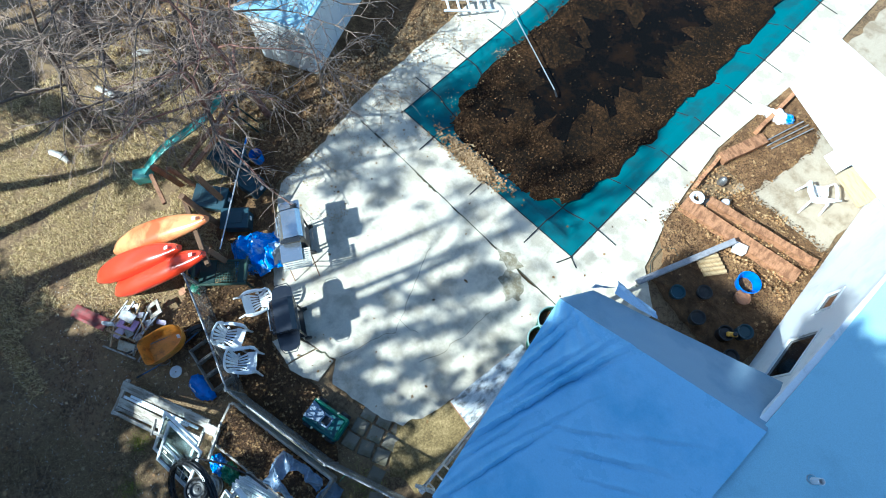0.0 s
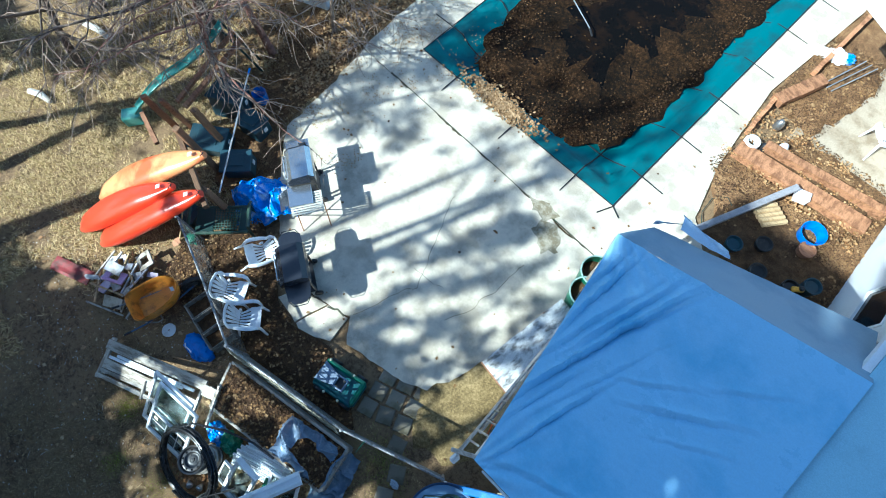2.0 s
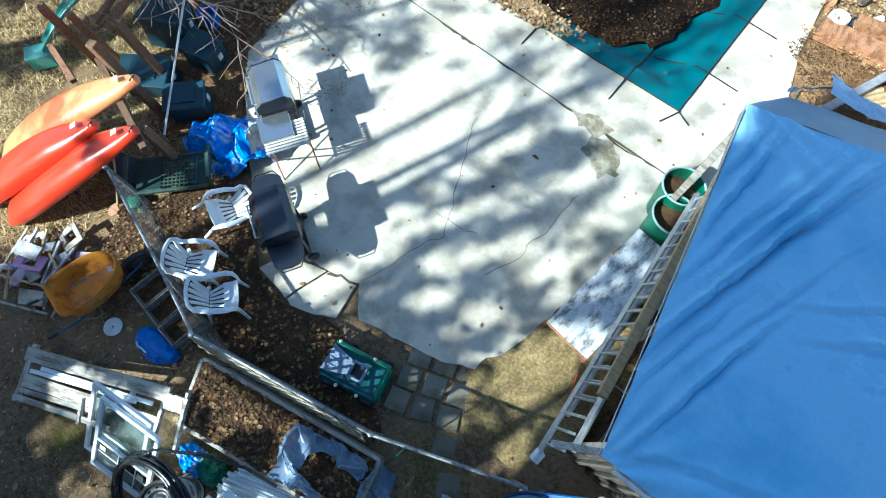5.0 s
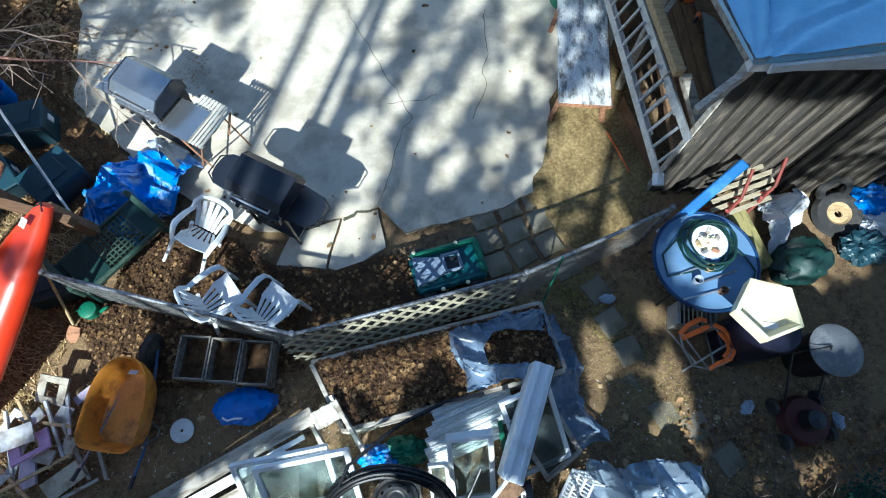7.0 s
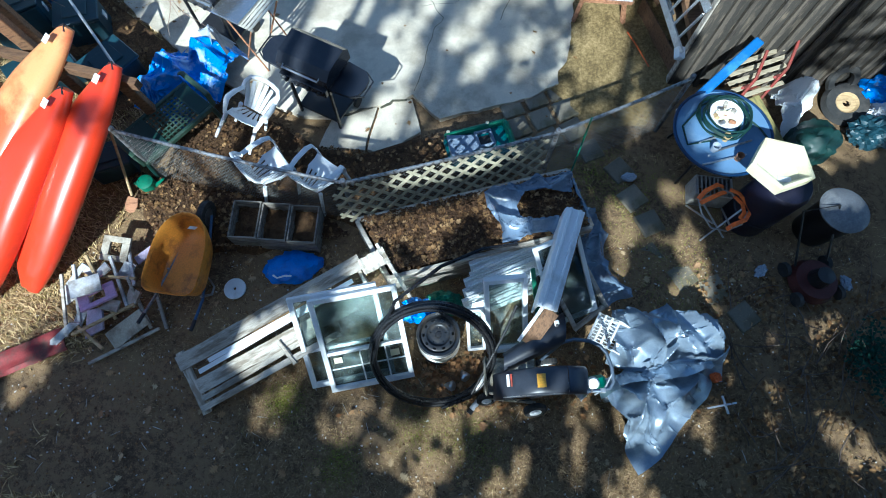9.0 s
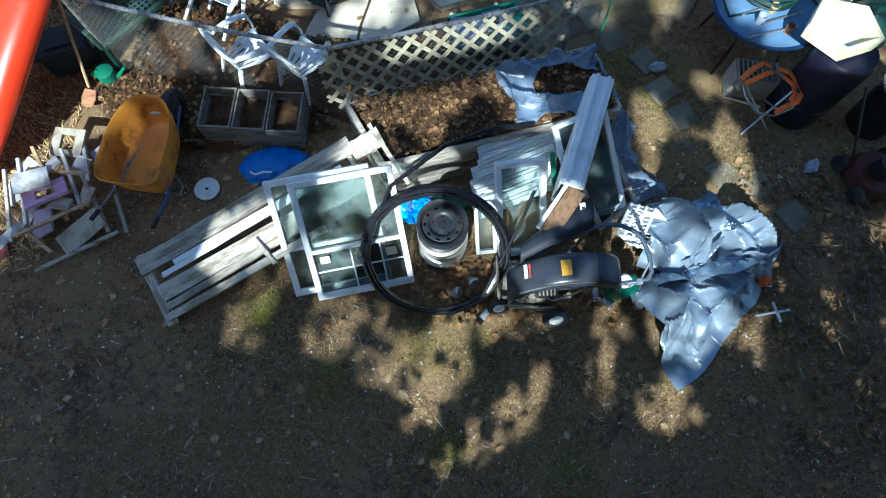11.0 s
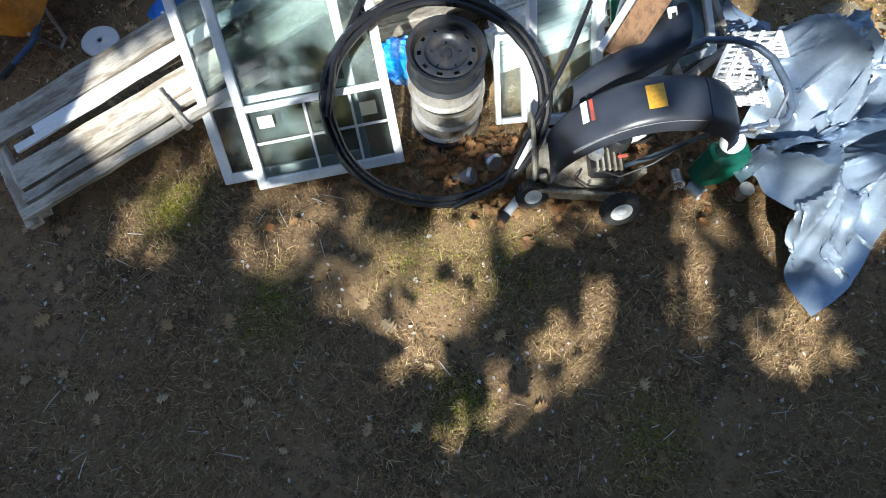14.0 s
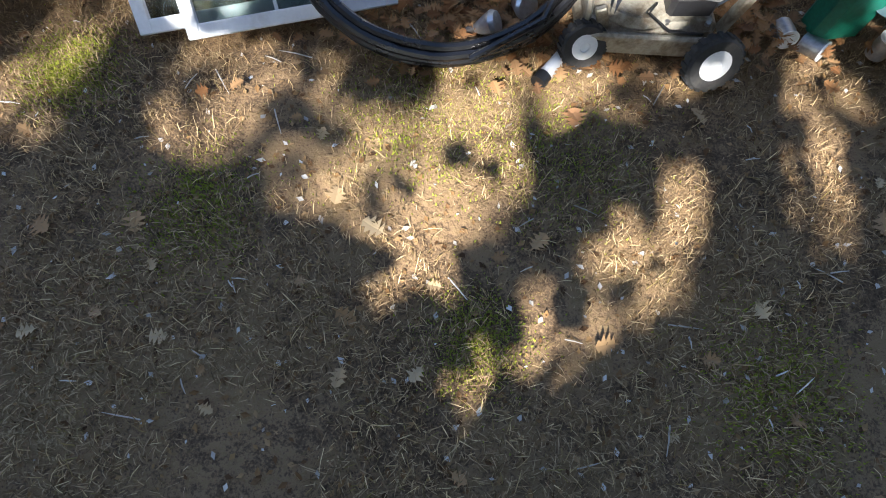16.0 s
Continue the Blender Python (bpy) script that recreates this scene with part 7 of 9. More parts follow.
smooth(part("body", lathe([(0, 0), (0.22, 0), (0.25, 0.55), (0.24, 0.6)], 24), BLACK, urn), 40)
smooth(part("lid", lathe([(0.28, 0.6), (0.285, 0.62), (0.24, 0.65), (0.1, 0.68), (0, 0.685)], 32), mat("grey_lid", (0.14, 0.15, 0.17), 0.55, spots=(0.26, 0.265, 0.27), scale=3), urn), 40)
red_mower = thing("red_machine", "dark red garden machine in deep shade", "mower", pose(1.85, -3.3, 0, 0, 0, 10))
# red darkened in its colour for the deep shade here
smooth(part("deck", lathe([(0, 0.2), (0.24, 0.19), (0.28, 0.08), (0, 0.08)], 24), mat("shade_dark_red", (0.07, 0.014, 0.011), 0.7), red_mower), 40)
part("engine", lathe([(0, 0.38), (0.1, 0.36), (0.12, 0.2), (0, 0.2)], 18), BLACK, red_mower)
for x, y in ((-0.26, -0.18), (0.26, -0.18), (-0.26, 0.2), (0.26, 0.2)):
    part("wheel", lathe([(0, -0.025), (0.09, -0.025), (0.09, 0.025), (0, 0.025)], 16, pose(x, y, 0.09, 0, 90)), RUBBER, red_mower)
part("handle", tube([(-0.2, 0.2, 0.2), (-0.22, 0.7, 0.7), (0.22, 0.7, 0.7), (0.2, 0.2, 0.2)], 0.014, 6), BLACK, red_mower)
for k, (x, y) in enumerate(((-0.15, -1.88), (1.3, -3.15), (2.3, -3.3))):
    s_ = thing("white_scrap", "small pale plastic scrap on soil", "scrap", pose(x, y, 0.0, 0, 0, 50 * k), "scraps")
    part("scrap", lump(0.08, 0.05, 0.05, 95 + k, 0.4), CLEAR, s_)

# ---- heap of broken plastic furniture ----
random.seed(5)


DIRTY_WHITE = mat("grimy_white_plastic", (0.5, 0.5, 0.52), 0.55, spots=(0.28, 0.26, 0.24), scale=5, amount=0.6)
DULL_CREAM = mat("grimy_cream_plastic", (0.42, 0.38, 0.31), 0.6, spots=(0.24, 0.2, 0.15), scale=5)


def panel_with_hole(w, h, t, material, parent):
    for x, y, a, b in ((0, h * 0.38, w, h * 0.24), (0, -h * 0.38, w, h * 0.24), (-w * 0.36, 0, w * 0.28, h * 0.52), (w * 0.36, 0, w * 0.28, h * 0.52)):
        part("panel_side", box(a, b, t, pose(x, y, 0), 0.004), material, parent)


for x, y, z, w, h, rz, tilt, mt, lab in ((-6.45, -2.93, 0.22, 0.36, 0.3, -10, 12, DULL_CREAM, "pale plastic panel with a square hole"), (-6.52, -3.52, 0.26, 0.4, 0.24, 32, -14, PINK, "lilac plastic panel with a square hole"), (-6.75, -3.3, 0.2, 0.3, 0.26, 55, 20, DIRTY_WHITE, "white plastic panel with a window hole")):
    p = thing("broken_toy", lab, "toy", pose(x, y, z, tilt, -tilt * 0.5, rz), "broken plastic furniture")
    panel_with_hole(w, h, 0.035, mt, p)
LILAC = mat("dusty_lilac", (0.42, 0.36, 0.48), 0.6, spots=(0.3, 0.26, 0.32), scale=5)
SHARDS = [(-6.63, -3.42, 0.34, 0.32, 0.22, 20), (-6.2, -3.86, 0.08, 0.55, 0.24, 28), (-6.95, -3.92, 0.06, 0.5, 0.1, 38), (-6.55, -3.8, 0.14, 0.26, 0.34, 5), (-6.95, -3.45, 0.12, 0.16, 0.22, 25), (-6.15, -3.5, 0.2, 0.2, 0.22, 60), (-6.28, -3.2, 0.2, 0.14, 0.26, -30), (-6.12, -2.98, 0.16, 0.26, 0.1, 35), (-6.75, -3.65, 0.1, 0.4, 0.12, 70), (-6.35, -3.62, 0.22, 0.22, 0.16, -15), (-6.5, -3.2, 0.28, 0.14, 0.14, 40)]
for k, (x, y, z, w, h, r) in enumerate(SHARDS):
    p = thing("plastic_shard", "broken white plastic piece in a heap", "scrap", pose(x, y, z, random.uniform(-25, 25), random.uniform(-20, 20), r), "broken plastic furniture")
    part("shard", slab([(-w / 2, -h / 2), (w / 2, -h / 2 * random.uniform(0.4, 1)), (w / 2 * random.uniform(0.5, 1), h / 2), (-w / 2, h / 2 * random.uniform(0.5, 1))], -0.012, 0.012), (DIRTY_WHITE, DULL_CREAM, DIRTY_WHITE, LILAC)[k % 4], p)
STICKS = [((-7.05, -3.2, 0.1), (-6.1, -3.32, 0.3)), ((-7.0, -3.25, 0.25), (-6.9, -3.95, 0.05)), ((-6.85, -3.15, 0.3), (-6.75, -3.9, 0.05)), ((-6.7, -3.05, 0.35), (-6.35, -3.75, 0.1)), ((-6.6, -4.25, 0.03), (-5.85, -3.85, 0.06)), ((-6.45, -3.05, 0.3), (-6.2, -3.65, 0.15)), ((-6.75, -3.95, 0.2), (-6.1, -3.6, 0.22)), ((-5.95, -3.4, 0.12), (-5.78, -3.85, 0.03)), ((-6.3, -2.95, 0.2), (-6.1, -3.4, 0.3)), ((-7.1, -3.6, 0.05), (-6.4, -4.1, 0.15)), ((-6.2, -3.3, 0.3), (-5.95, -3.85, 0.05))]
for k, (a, b) in enumerate(STICKS):
    p = thing("wooden_stick", "pale bare wooden stick in a heap of junk", "stick", group="sticks in the heap")
    part("stick", bar(a, b, 0.035, 0.03), (FRESH_WOOD, WOOD_GREY, DIRTY_WHITE)[k % 3], p)
redp = thing("red_plastic", "faded red plastic sheet half buried in soil", "scrap", pose(-7.35, -4.15, 0.0, 3, 0, 25))
smooth(part("sheet", grid(12, 6, lambda u, v: (-0.45 + 0.9 * u, -0.14 + 0.28 * v, 0.03 + 0.03 * fbm(u * 4, v * 3, 2)), thick=0.01), mat("dirty_maroon", (0.22, 0.03, 0.03), 0.7, spots=(0.12, 0.05, 0.04), scale=7), redp))


# ---- trees ----
def mesh_of(name, verts, faces, material, parent=None, label="", kind=""):
    me = bpy.data.meshes.new(name)
    me.from_pydata(verts, [], faces)
    me.materials.append(material)
    ob = new(name, me)
    ob.parent = parent
    return tagged(ob, label, kind=kind)


def add_limb(verts, faces, pts, radii, seg):
    """Appends a tapered limb to lists of corners and faces."""
    start = len(verts)
    side = Vector((1, 0.3, 0.1))
    for i, p in enumerate(pts):
        way = (pts[min(i + 1, len(pts) - 1)] - pts[max(i - 1, 0)]).normalized()
        side = (side - way * side.dot(way)).normalized()
        up = side.cross(way)
        for k in range(seg):
            a = 2 * math.pi * k / seg
            verts.append(p + radii[i] * (math.cos(a) * side + math.sin(a) * up))
    for i in range(len(pts) - 1):
        for k in range(seg):
            a, b = start + i * seg + k, start + i * seg + (k + 1) % seg
            faces.append((a, b, b + seg, a + seg))


def limb_path(rng, start, way, length, steps, bend, droop=0.0):
    pts, d = [start.copy()], way.normalized()
    for k in range(steps):
        d = (d + Vector((rng.gauss(0, bend), rng.gauss(0, bend), rng.gauss(0, bend) - droop))).normalized()
        pts.append(pts[-1] + d * length / steps)
    return pts


def bare_tree(base, height, spread, seed, label, radius=0.14, limbs=11, twig_every=1.0, lean=(0, 0), low=0.3, droop=0.05, fine=True, material=BARK, name="bare_tree"):
    """A leafless tree: trunk, limbs and a mesh of twigs."""
    rng = random.Random(seed)
    tree = thing(name, label, "tree", Matrix.Translation(base))
    trunk = limb_path(rng, Vector((0, 0, -0.1)), Vector((lean[0], lean[1], 1)), height, 8, 0.06)
    v, f = [], []
    add_limb(v, f, trunk, [radius * (1.15 if i == 0 else 1 - 0.85 * i / 8) for i in range(9)], 10)
    smooth(mesh_of("trunk", v, f, material, tree))
    tv, tf = [], []
    for k in range(limbs):
        at = low + (1 - low) * (k + rng.random()) / limbs
        i = min(int(at * 8), 7)
        start = trunk[i].lerp(trunk[i + 1], at * 8 - i)
        a = 2.4 * k + rng.uniform(-0.5, 0.5)
        length = spread * (1.1 - 0.55 * at) * rng.uniform(0.75, 1.15)
        pts = limb_path(rng, start, Vector((math.cos(a), math.sin(a), rng.uniform(0.15, 0.7))), length, 7, 0.16, droop * 0.5)
        r = radius * (1 - 0.8 * at) * 0.55
        v, f = [], []
        add_limb(v, f, pts, [max(0.008, r * (1 - 0.85 * j / 7)) for j in range(8)], 6)
        smooth(mesh_of("limb", v, f, material, tree))
        for j in range(1, 8):
            for _ in range(max(1, round(3 * twig_every))):
                b = pts[j - 1].lerp(pts[j], rng.random())
                way = (pts[j] - pts[j - 1]).normalized() + Vector((rng.gauss(0, 0.8), rng.gauss(0, 0.8), rng.gauss(0, 0.5)))
                sub = limb_path(rng, b, way, length * rng.uniform(0.2, 0.42), 5, 0.2, droop)
                add_limb(tv, tf, sub, [max(0.004, r * 0.4 * (1 - 0.8 * n / 5)) for n in range(6)], 4)
                if not fine:
                    continue
                for n in range(1, 6):
                    for _ in range(1 + (n % 2 and rng.random() < 0.4)):
                        c = sub[n - 1].lerp(sub[n], rng.random())
                        w2 = (sub[n] - sub[n - 1]).normalized() + Vector((rng.gauss(0, 0.8), rng.gauss(0, 0.8), rng.gauss(0, 0.6)))
                        tw = limb_path(rng, c, w2, rng.uniform(0.22, 0.75), 3, 0.22, droop * 1.5)
                        add_limb(tv, tf, tw, [0.007, 0.0055, 0.004, 0.002], 3)
    smooth(mesh_of("twig_tangle", tv, tf, TWIG, tree, "tangle of fine bare twigs", "stuff"))
    return tree


bare_tree((-10.2, 1.2, 0), 4.4, 4.6, 11, "spreading leafless small tree with tangled twigs", 0.13, 12, 0.5, (0.16, 0.0), 0.28, 0.1)
bare_tree((-11.8, -1.6, 0), 4.0, 3.6, 12, "low leafless tree with drooping twigs", 0.1, 11, 0.66, (0.1, 0.1), 0.25, 0.1)
bare_tree((-11.2, 4.6, 0), 5.0, 4.2, 13, "leafless tree with pale mottled bark by the shed", 0.2, 9, 0.4, (0.12, -0.12), 0.3, 0.09, True, mat("pale_bark", (0.5, 0.46, 0.42), 0.9, spots=(0.24, 0.2, 0.17), scale=7, bump=0.5))
bare_tree((-14.5, 1.5, 0), 5.0, 3.8, 14, "leafless scrub tree at the yard's edge", 0.12, 10, 0.7, (0, 0), 0.25, 0.08)
bare_tree((-8.6, 3.3, 0), 2.6, 2.6, 16, "thin leafless shrub beside the patio", 0.05, 6, 0.4, (0.2, 0.0), 0.2, 0.12, True, TWIG, "bare_shrub")

bare_tree((-13.0, -0.4, 0), 4.4, 4.2, 18, "leafless tree with a broad tangled crown", 0.12, 9, 0.4, (0.12, 0.05), 0.25, 0.1)
bare_tree((-12.6, 3.4, 0), 5.0, 4.2, 19, "leafless tree with crossing bare branches", 0.15, 8, 0.4, (0.1, -0.05), 0.28, 0.09)
RED_TWIG = mat("reddish_twig", (0.3, 0.15, 0.11), 0.85, spots=(0.14, 0.07, 0.05), scale=9, bump=0.2)
bare_tree((-9.3, 0.7, 0), 4.4, 3.4, 31, "leafless tree with drooping reddish twigs over storage bins", 0.08, 8, 0.4, (0.2, -0.06), 0.35, 0.17, True, RED_TWIG)
bare_tree((-9.1, 1.9, 0), 4.6, 3.4, 17, "leafless tree with long drooping reddish twigs", 0.09, 8, 0.4, (0.18, -0.08), 0.35, 0.16, True, RED_TWIG)

# tall trees added south of the yard so that their shade falls across it
bare_tree((-8.34, -11.0, 0), 17, 4.2, 21, "tall leafless oak south of the yard", 0.17, 9, 0.5, (0.1, 0.0), 0.66, 0.02, False)
bare_tree((-7.9, -10.8, 0), 17, 4.8, 22, "tall leafless oak with a forked crown", 0.16, 9, 0.5, (0.13, 0.0), 0.68, 0.02, False)
bare_tree((-13.8, -8.6, 0), 11, 4.0, 24, "leafless tree beyond the lawn", 0.2, 8, 0.5, (0, 0), 0.78, 0.02, False)
bare_tree((-16.0, -5.5, 0), 11, 4.0, 25, "leafless tree at the far lawn edge", 0.2, 8, 0.5, (0, 0), 0.7, 0.02, False)
bare_tree((-18.5, -7.5, 0), 12, 4.0, 26, "leafless tree at the far lawn edge", 0.22, 8, 0.5, (0, 0), 0.7, 0.02, False)

bare_tree((-11.6, -8.8, 0), 14, 3.4, 27, "leafless tree beyond the lawn", 0.2, 8, 0.6, (0, 0), 0.72, 0.02, False)
bare_tree((-9.9, -8.3, 0), 13, 3.0, 28, "slender leafless tree beyond the lawn", 0.13, 8, 0.6, (0, 0), 0.75, 0.02, False)

# spots to light through thinned pines: x, y, half width, half depth, turn
LAWN_SUN = [(-4.45, -4.5, 0.24, 0.12, 20), (-4.55, -4.86, 0.2, 0.08, 0), (-3.64, -4.74, 0.3, 0.18, 10), (-3.74, -5.03, 0.18, 0.1, 0), (-2.84, -5.3, 0.46, 0.2, 0), (-2.84, -5.56, 0.16, 0.14, 0), (-2.15, -4.86, 0.6, 0.16, 12), (-2.7, -5.02, 0.4, 0.08, 0), (-2.3, -5.9, 0.5, 0.17, 38), (-1.88, -5.58, 0.44, 0.18, 38), (-1.2, -5.32, 0.14, 0.3, 0), (-1.05, -4.9, 0.18, 0.22, 0), (-0.55, -5.6, 0.3, 0.22, 20), (0.42, -5.2, 0.12, 0.4, 10), (0.5, -6.0, 0.14, 0.25, 10)]
JUNK_SUN = [(-0.28, -4.62, 0.4, 0.5, 0), (-0.9, -3.5, 0.12, 0.3, 0), (0.25, -3.6, 0.4, 0.2, 0), (-4.3, -3.6, 0.8, 0.25, 30), (-2.2, -3.6, 0.8, 0.35, 0), (-0.9, -3.8, 0.4, 0.3, 0), (-7.3, -4.4, 0.15, 0.3, 0), (-0.45, -2.5, 0.16, 0.22, 0), (1.35, -1.0, 0.45, 0.4, 0), (2.35, -0.4, 0.45, 0.45, 0), (1.15, -0.85, 0.5, 0.3, 0)]
YARD_SUN = [(1.1, -4.7, 0.1, 0.3, 10), (1.75, -5.0, 0.12, 0.3, 0), (1.3, -4.0, 0.1, 0.2, 0), (0.8, -5.6, 0.1, 0.2, 0), (-7.9, -2.7, 1.6, 1.1, 0), (-10.5, -3.6, 3.6, 1.5, 5), (-8.6, -3.7, 1.2, 0.95, 0), (-7.2, -1.4, 1.2, 1.6, 0), (-6.1, -2.3, 0.7, 0.5, 0), (-2.2, -1.25, 0.7, 0.2, 15), (-2.5, -2.05, 1.0, 0.1, 15)]
PATIO_SUN = [(-2.88, 2.38, 1.2, 0.1, 72), (-2.14, 2.02, 1.05, 0.12, 60), (-2.25, 0.42, 0.4, 0.08, 62), (-1.85, 1.1, 0.45, 0.07, 60), (-2.05, -0.05, 0.34, 0.08, 55), (-1.09, 1.36, 0.45, 0.09, 64), (-3.06, 0.37, 0.45, 0.06, 62), (-3.14, -0.14, 0.35, 0.1, 50), (-3.7, -1.15, 0.3, 0.2, 0), (-3.2, -0.85, 0.3, 0.2, 0), (-0.3, 0.05, 0.5, 0.4, 40), (-0.1, 1.0, 0.5, 0.3, 60), (0.0, -0.8, 0.18, 0.25, 0), (-0.95, 2.6, 0.4, 0.1, 60), (-1.35, 0.2, 0.35, 0.06, 60), (-2.7, 1.0, 0.3, 0.04, 65), (-1.6, 2.9, 0.4, 0.05, 64)]
SUN_SPOTS = JUNK_SUN + YARD_SUN + PATIO_SUN
# spots where the crowns stay denser to keep the shade
SHADES = [(-5.75, -0.6, 0.6, 0.32, 0), (-8.0, 1.05, 1.0, 0.8, 0), (-8.4, 2.2, 0.8, 0.8, 0)]


def nearness(x, y, spots, more):
    """How far inside the nearest spot to light a point lies, from 0 (outside) to 1."""
    best = 9.0
    for gx, gy, a, b, turn in spots:
        if abs(x - gx) > 4.6 or abs(y - gy) > 4.6:
            continue
        c, s = math.cos(radians(turn)), math.sin(radians(turn))
        u, v = (x - gx) * c + (y - gy) * s, -(x - gx) * s + (y - gy) * c
        best = min(best, math.hypot(u / (a + more), v / (b + more)))
    return min(1.0, max(0.0, (1.22 - best) / 0.42))


def rise(value, level, width):
    return min(1.0, max(0.0, (value - level) / width + 0.5))


def within(x, y, spots, more=0.0):
    for gx, gy, a, b, turn in spots:
        c, s = math.cos(radians(turn)), math.sin(radians(turn))
        u, v = (x - gx) * c + (y - gy) * s, -(x - gx) * s + (y - gy) * c
        if (u / (a + more)) ** 2 + (v / (b + more)) ** 2 < 1:
            return True
    return False


def sun_wanted(x, y):
    """How far the crowns are thinned to let sun reach a spot of the yard, 0 to 1."""
    x, y = x + 0.1 * fbm(x * 2.2, y * 2.2, 4), y + 0.1 * fbm(x * 2.2, y * 2.2, 14)
    lit = max(nearness(x, y, SUN_SPOTS, 0.105), 0.88 * nearness(x, y, LAWN_SUN, 0.11))
    if lit == 1:
        return 1.0
    if -4.9 < x < 0.8 and -4.4 < y < -1.9:
        return max(lit, rise(fbm(x * 1.7, y * 1.2, 33), -0.2 + 0.15 * (y > -2.6), 0.3))
    if -5.2 < x < 0.6 and -5.15 < y <= -4.4:
        return max(lit, 0.85 * rise(fbm(x * 2.4, y * 2.4, 61), -0.05, 0.4))
    if 0.5 < x < 3.2 and -6.4 < y < -3.3:
        return max(lit, rise(fbm(x * 3.6, y * 1.2, 9), 0.1, 0.3))
    if within(x, y, SHADES):
        return max(lit, rise(fbm(x * 2, y * 2, 27), 0.15, 0.2))
    if x > 0.5 and 1.8 < y < 7.0 + 0.3 * fbm(x, y, 2) or x > 3.4 and y < 9.5:
        return rise(fbm(x * 1.1, y * 1.1, 7), 0.62, 0.2)
    if x < -8.8 and y > -1.6:
        return rise(fbm((0.96 * x - 0.28 * y) * 1.2, (0.28 * x + 0.96 * y) * 0.3, 47), -0.28, 0.3)
    if -8.8 <= x < -5.0 - 0.2 * (y - 2) and y > 1.6:
        return 0.1 + 0.9 * rise(fbm(1.9 * (0.83 * x - 0.56 * y), 0.8 * (0.56 * x + 0.83 * y), 71), 0.08, 0.6)
    if -4.4 < x < 0.8 and -1.5 < y < 3.6:
        u, v = 0.92 * x - 0.39 * y, 0.39 * x + 0.92 * y
        return max(lit, rise(-x, 3.55 - 0.39 * (y - 0.7), 0.5), 0.1 + 0.78 * rise(fbm(2.9 * u, 0.6 * v, 17) + 0.4 * fbm(7 * u, 2.2 * v, 18), 0.27 + 0.06 * (x + 2), 0.75))
    if -2.4 < x < 0.0 and 6.0 < y < 15:
        return 0.1 + 0.9 * rise(fbm(1.6 * x + 0.5 * y, 0.5 * y, 73), 0.0, 0.5)
    if -5.5 < x < 0.4 and 1.6 < y < 8:
        return 0.55 + 0.45 * rise(fbm(1.7 * (0.83 * x - 0.56 * y), 0.6 * (0.56 * x + 0.83 * y), 75), -0.15, 0.5)
    return max(lit, rise(y, -1.9 + 0.4 * fbm(x * 0.9, y * 0.9, 3) + (0.8 if -3.6 < x < 0.2 else 0), 0.4))


def evergreen(base, height, low, radius, seed, label):
    """A pine: straight trunk, whorls of limbs and flat tufts of needles, left out where the yard is to be sunlit."""
    rng = random.Random(seed)
    tree = thing("shade_pine", label, "tree", Matrix.Translation(base))
    v, f = [], []
    add_limb(v, f, [Vector((0, 0, height * k / 8 - 0.1)) for k in range(9)], [0.22 * (1 - 0.9 * k / 8) + 0.01 for k in range(9)], 10)
    smooth(mesh_of("trunk", v, f, BARK, tree))
    nv, nf, lv, lf = [], [], [], []
    drop = SUN_WAY / -SUN_WAY.z
    z = low
    while z < height:
        share = (z - low) / (height - low)
        reach = radius * (1 - share) ** 0.75 * (0.5 + 0.5 * min(1, share * 5)) + 0.25
        for k in range(11):
            a = rng.uniform(0, 2 * math.pi)
            tip = Vector((math.cos(a) * reach, math.sin(a) * reach, z - 0.12 * reach))
            lit = tip.y + base[1] > -6.8
            for s in (0.4, 0.7, 1.0):
                w = Vector(base) + Vector((tip.x * s, tip.y * s, z))
                lit += sun_wanted((w + drop * w.z).x, (w + drop * w.z).y) > 0.4
            if lit < 1:
                add_limb(lv, lf, [Vector((0, 0, z)), Vector((tip.x * 0.5, tip.y * 0.5, z + 0.05)), tip], [0.035, 0.022, 0.006], 4)
            for _ in range(int(13 * reach)):
                s = rng.random() ** 0.6
                p = Vector((tip.x * s, tip.y * s, z - 0.12 * reach * s)) + Vector((rng.gauss(0, 0.24), rng.gauss(0, 0.24), rng.gauss(0, 0.12)))
                w = Vector(base) + p
                if w.y > -6.8:
                    continue
                g = w + drop * w.z
                clear = sun_wanted(g.x, g.y)
                if rng.random() > (1 - clear) ** 1.6:
                    continue
                r = rng.uniform(0.13, 0.27) * (0.5 if clear > 0.08 else 1.0)
                t = rng.uniform(0, 6.28)
                n0 = len(nv)
                for j in range(5):
                    b = t + 2 * math.pi * j / 5
                    nv.append(p + Vector((r * math.cos(b) * (1 if j % 2 else 0.6), r * math.sin(b) * (1 if j % 2 else 0.6), rng.uniform(-0.06, 0.06))))
                nf.append(tuple(range(n0, n0 + 5)))
        z += 0.42
    smooth(mesh_of("limb_whorl", lv, lf, BARK, tree))
    mesh_of("crown", nv, nf, NEEDLES, tree, "needle tufts thinned to shape the sun on the yard", "stuff")
    return tree


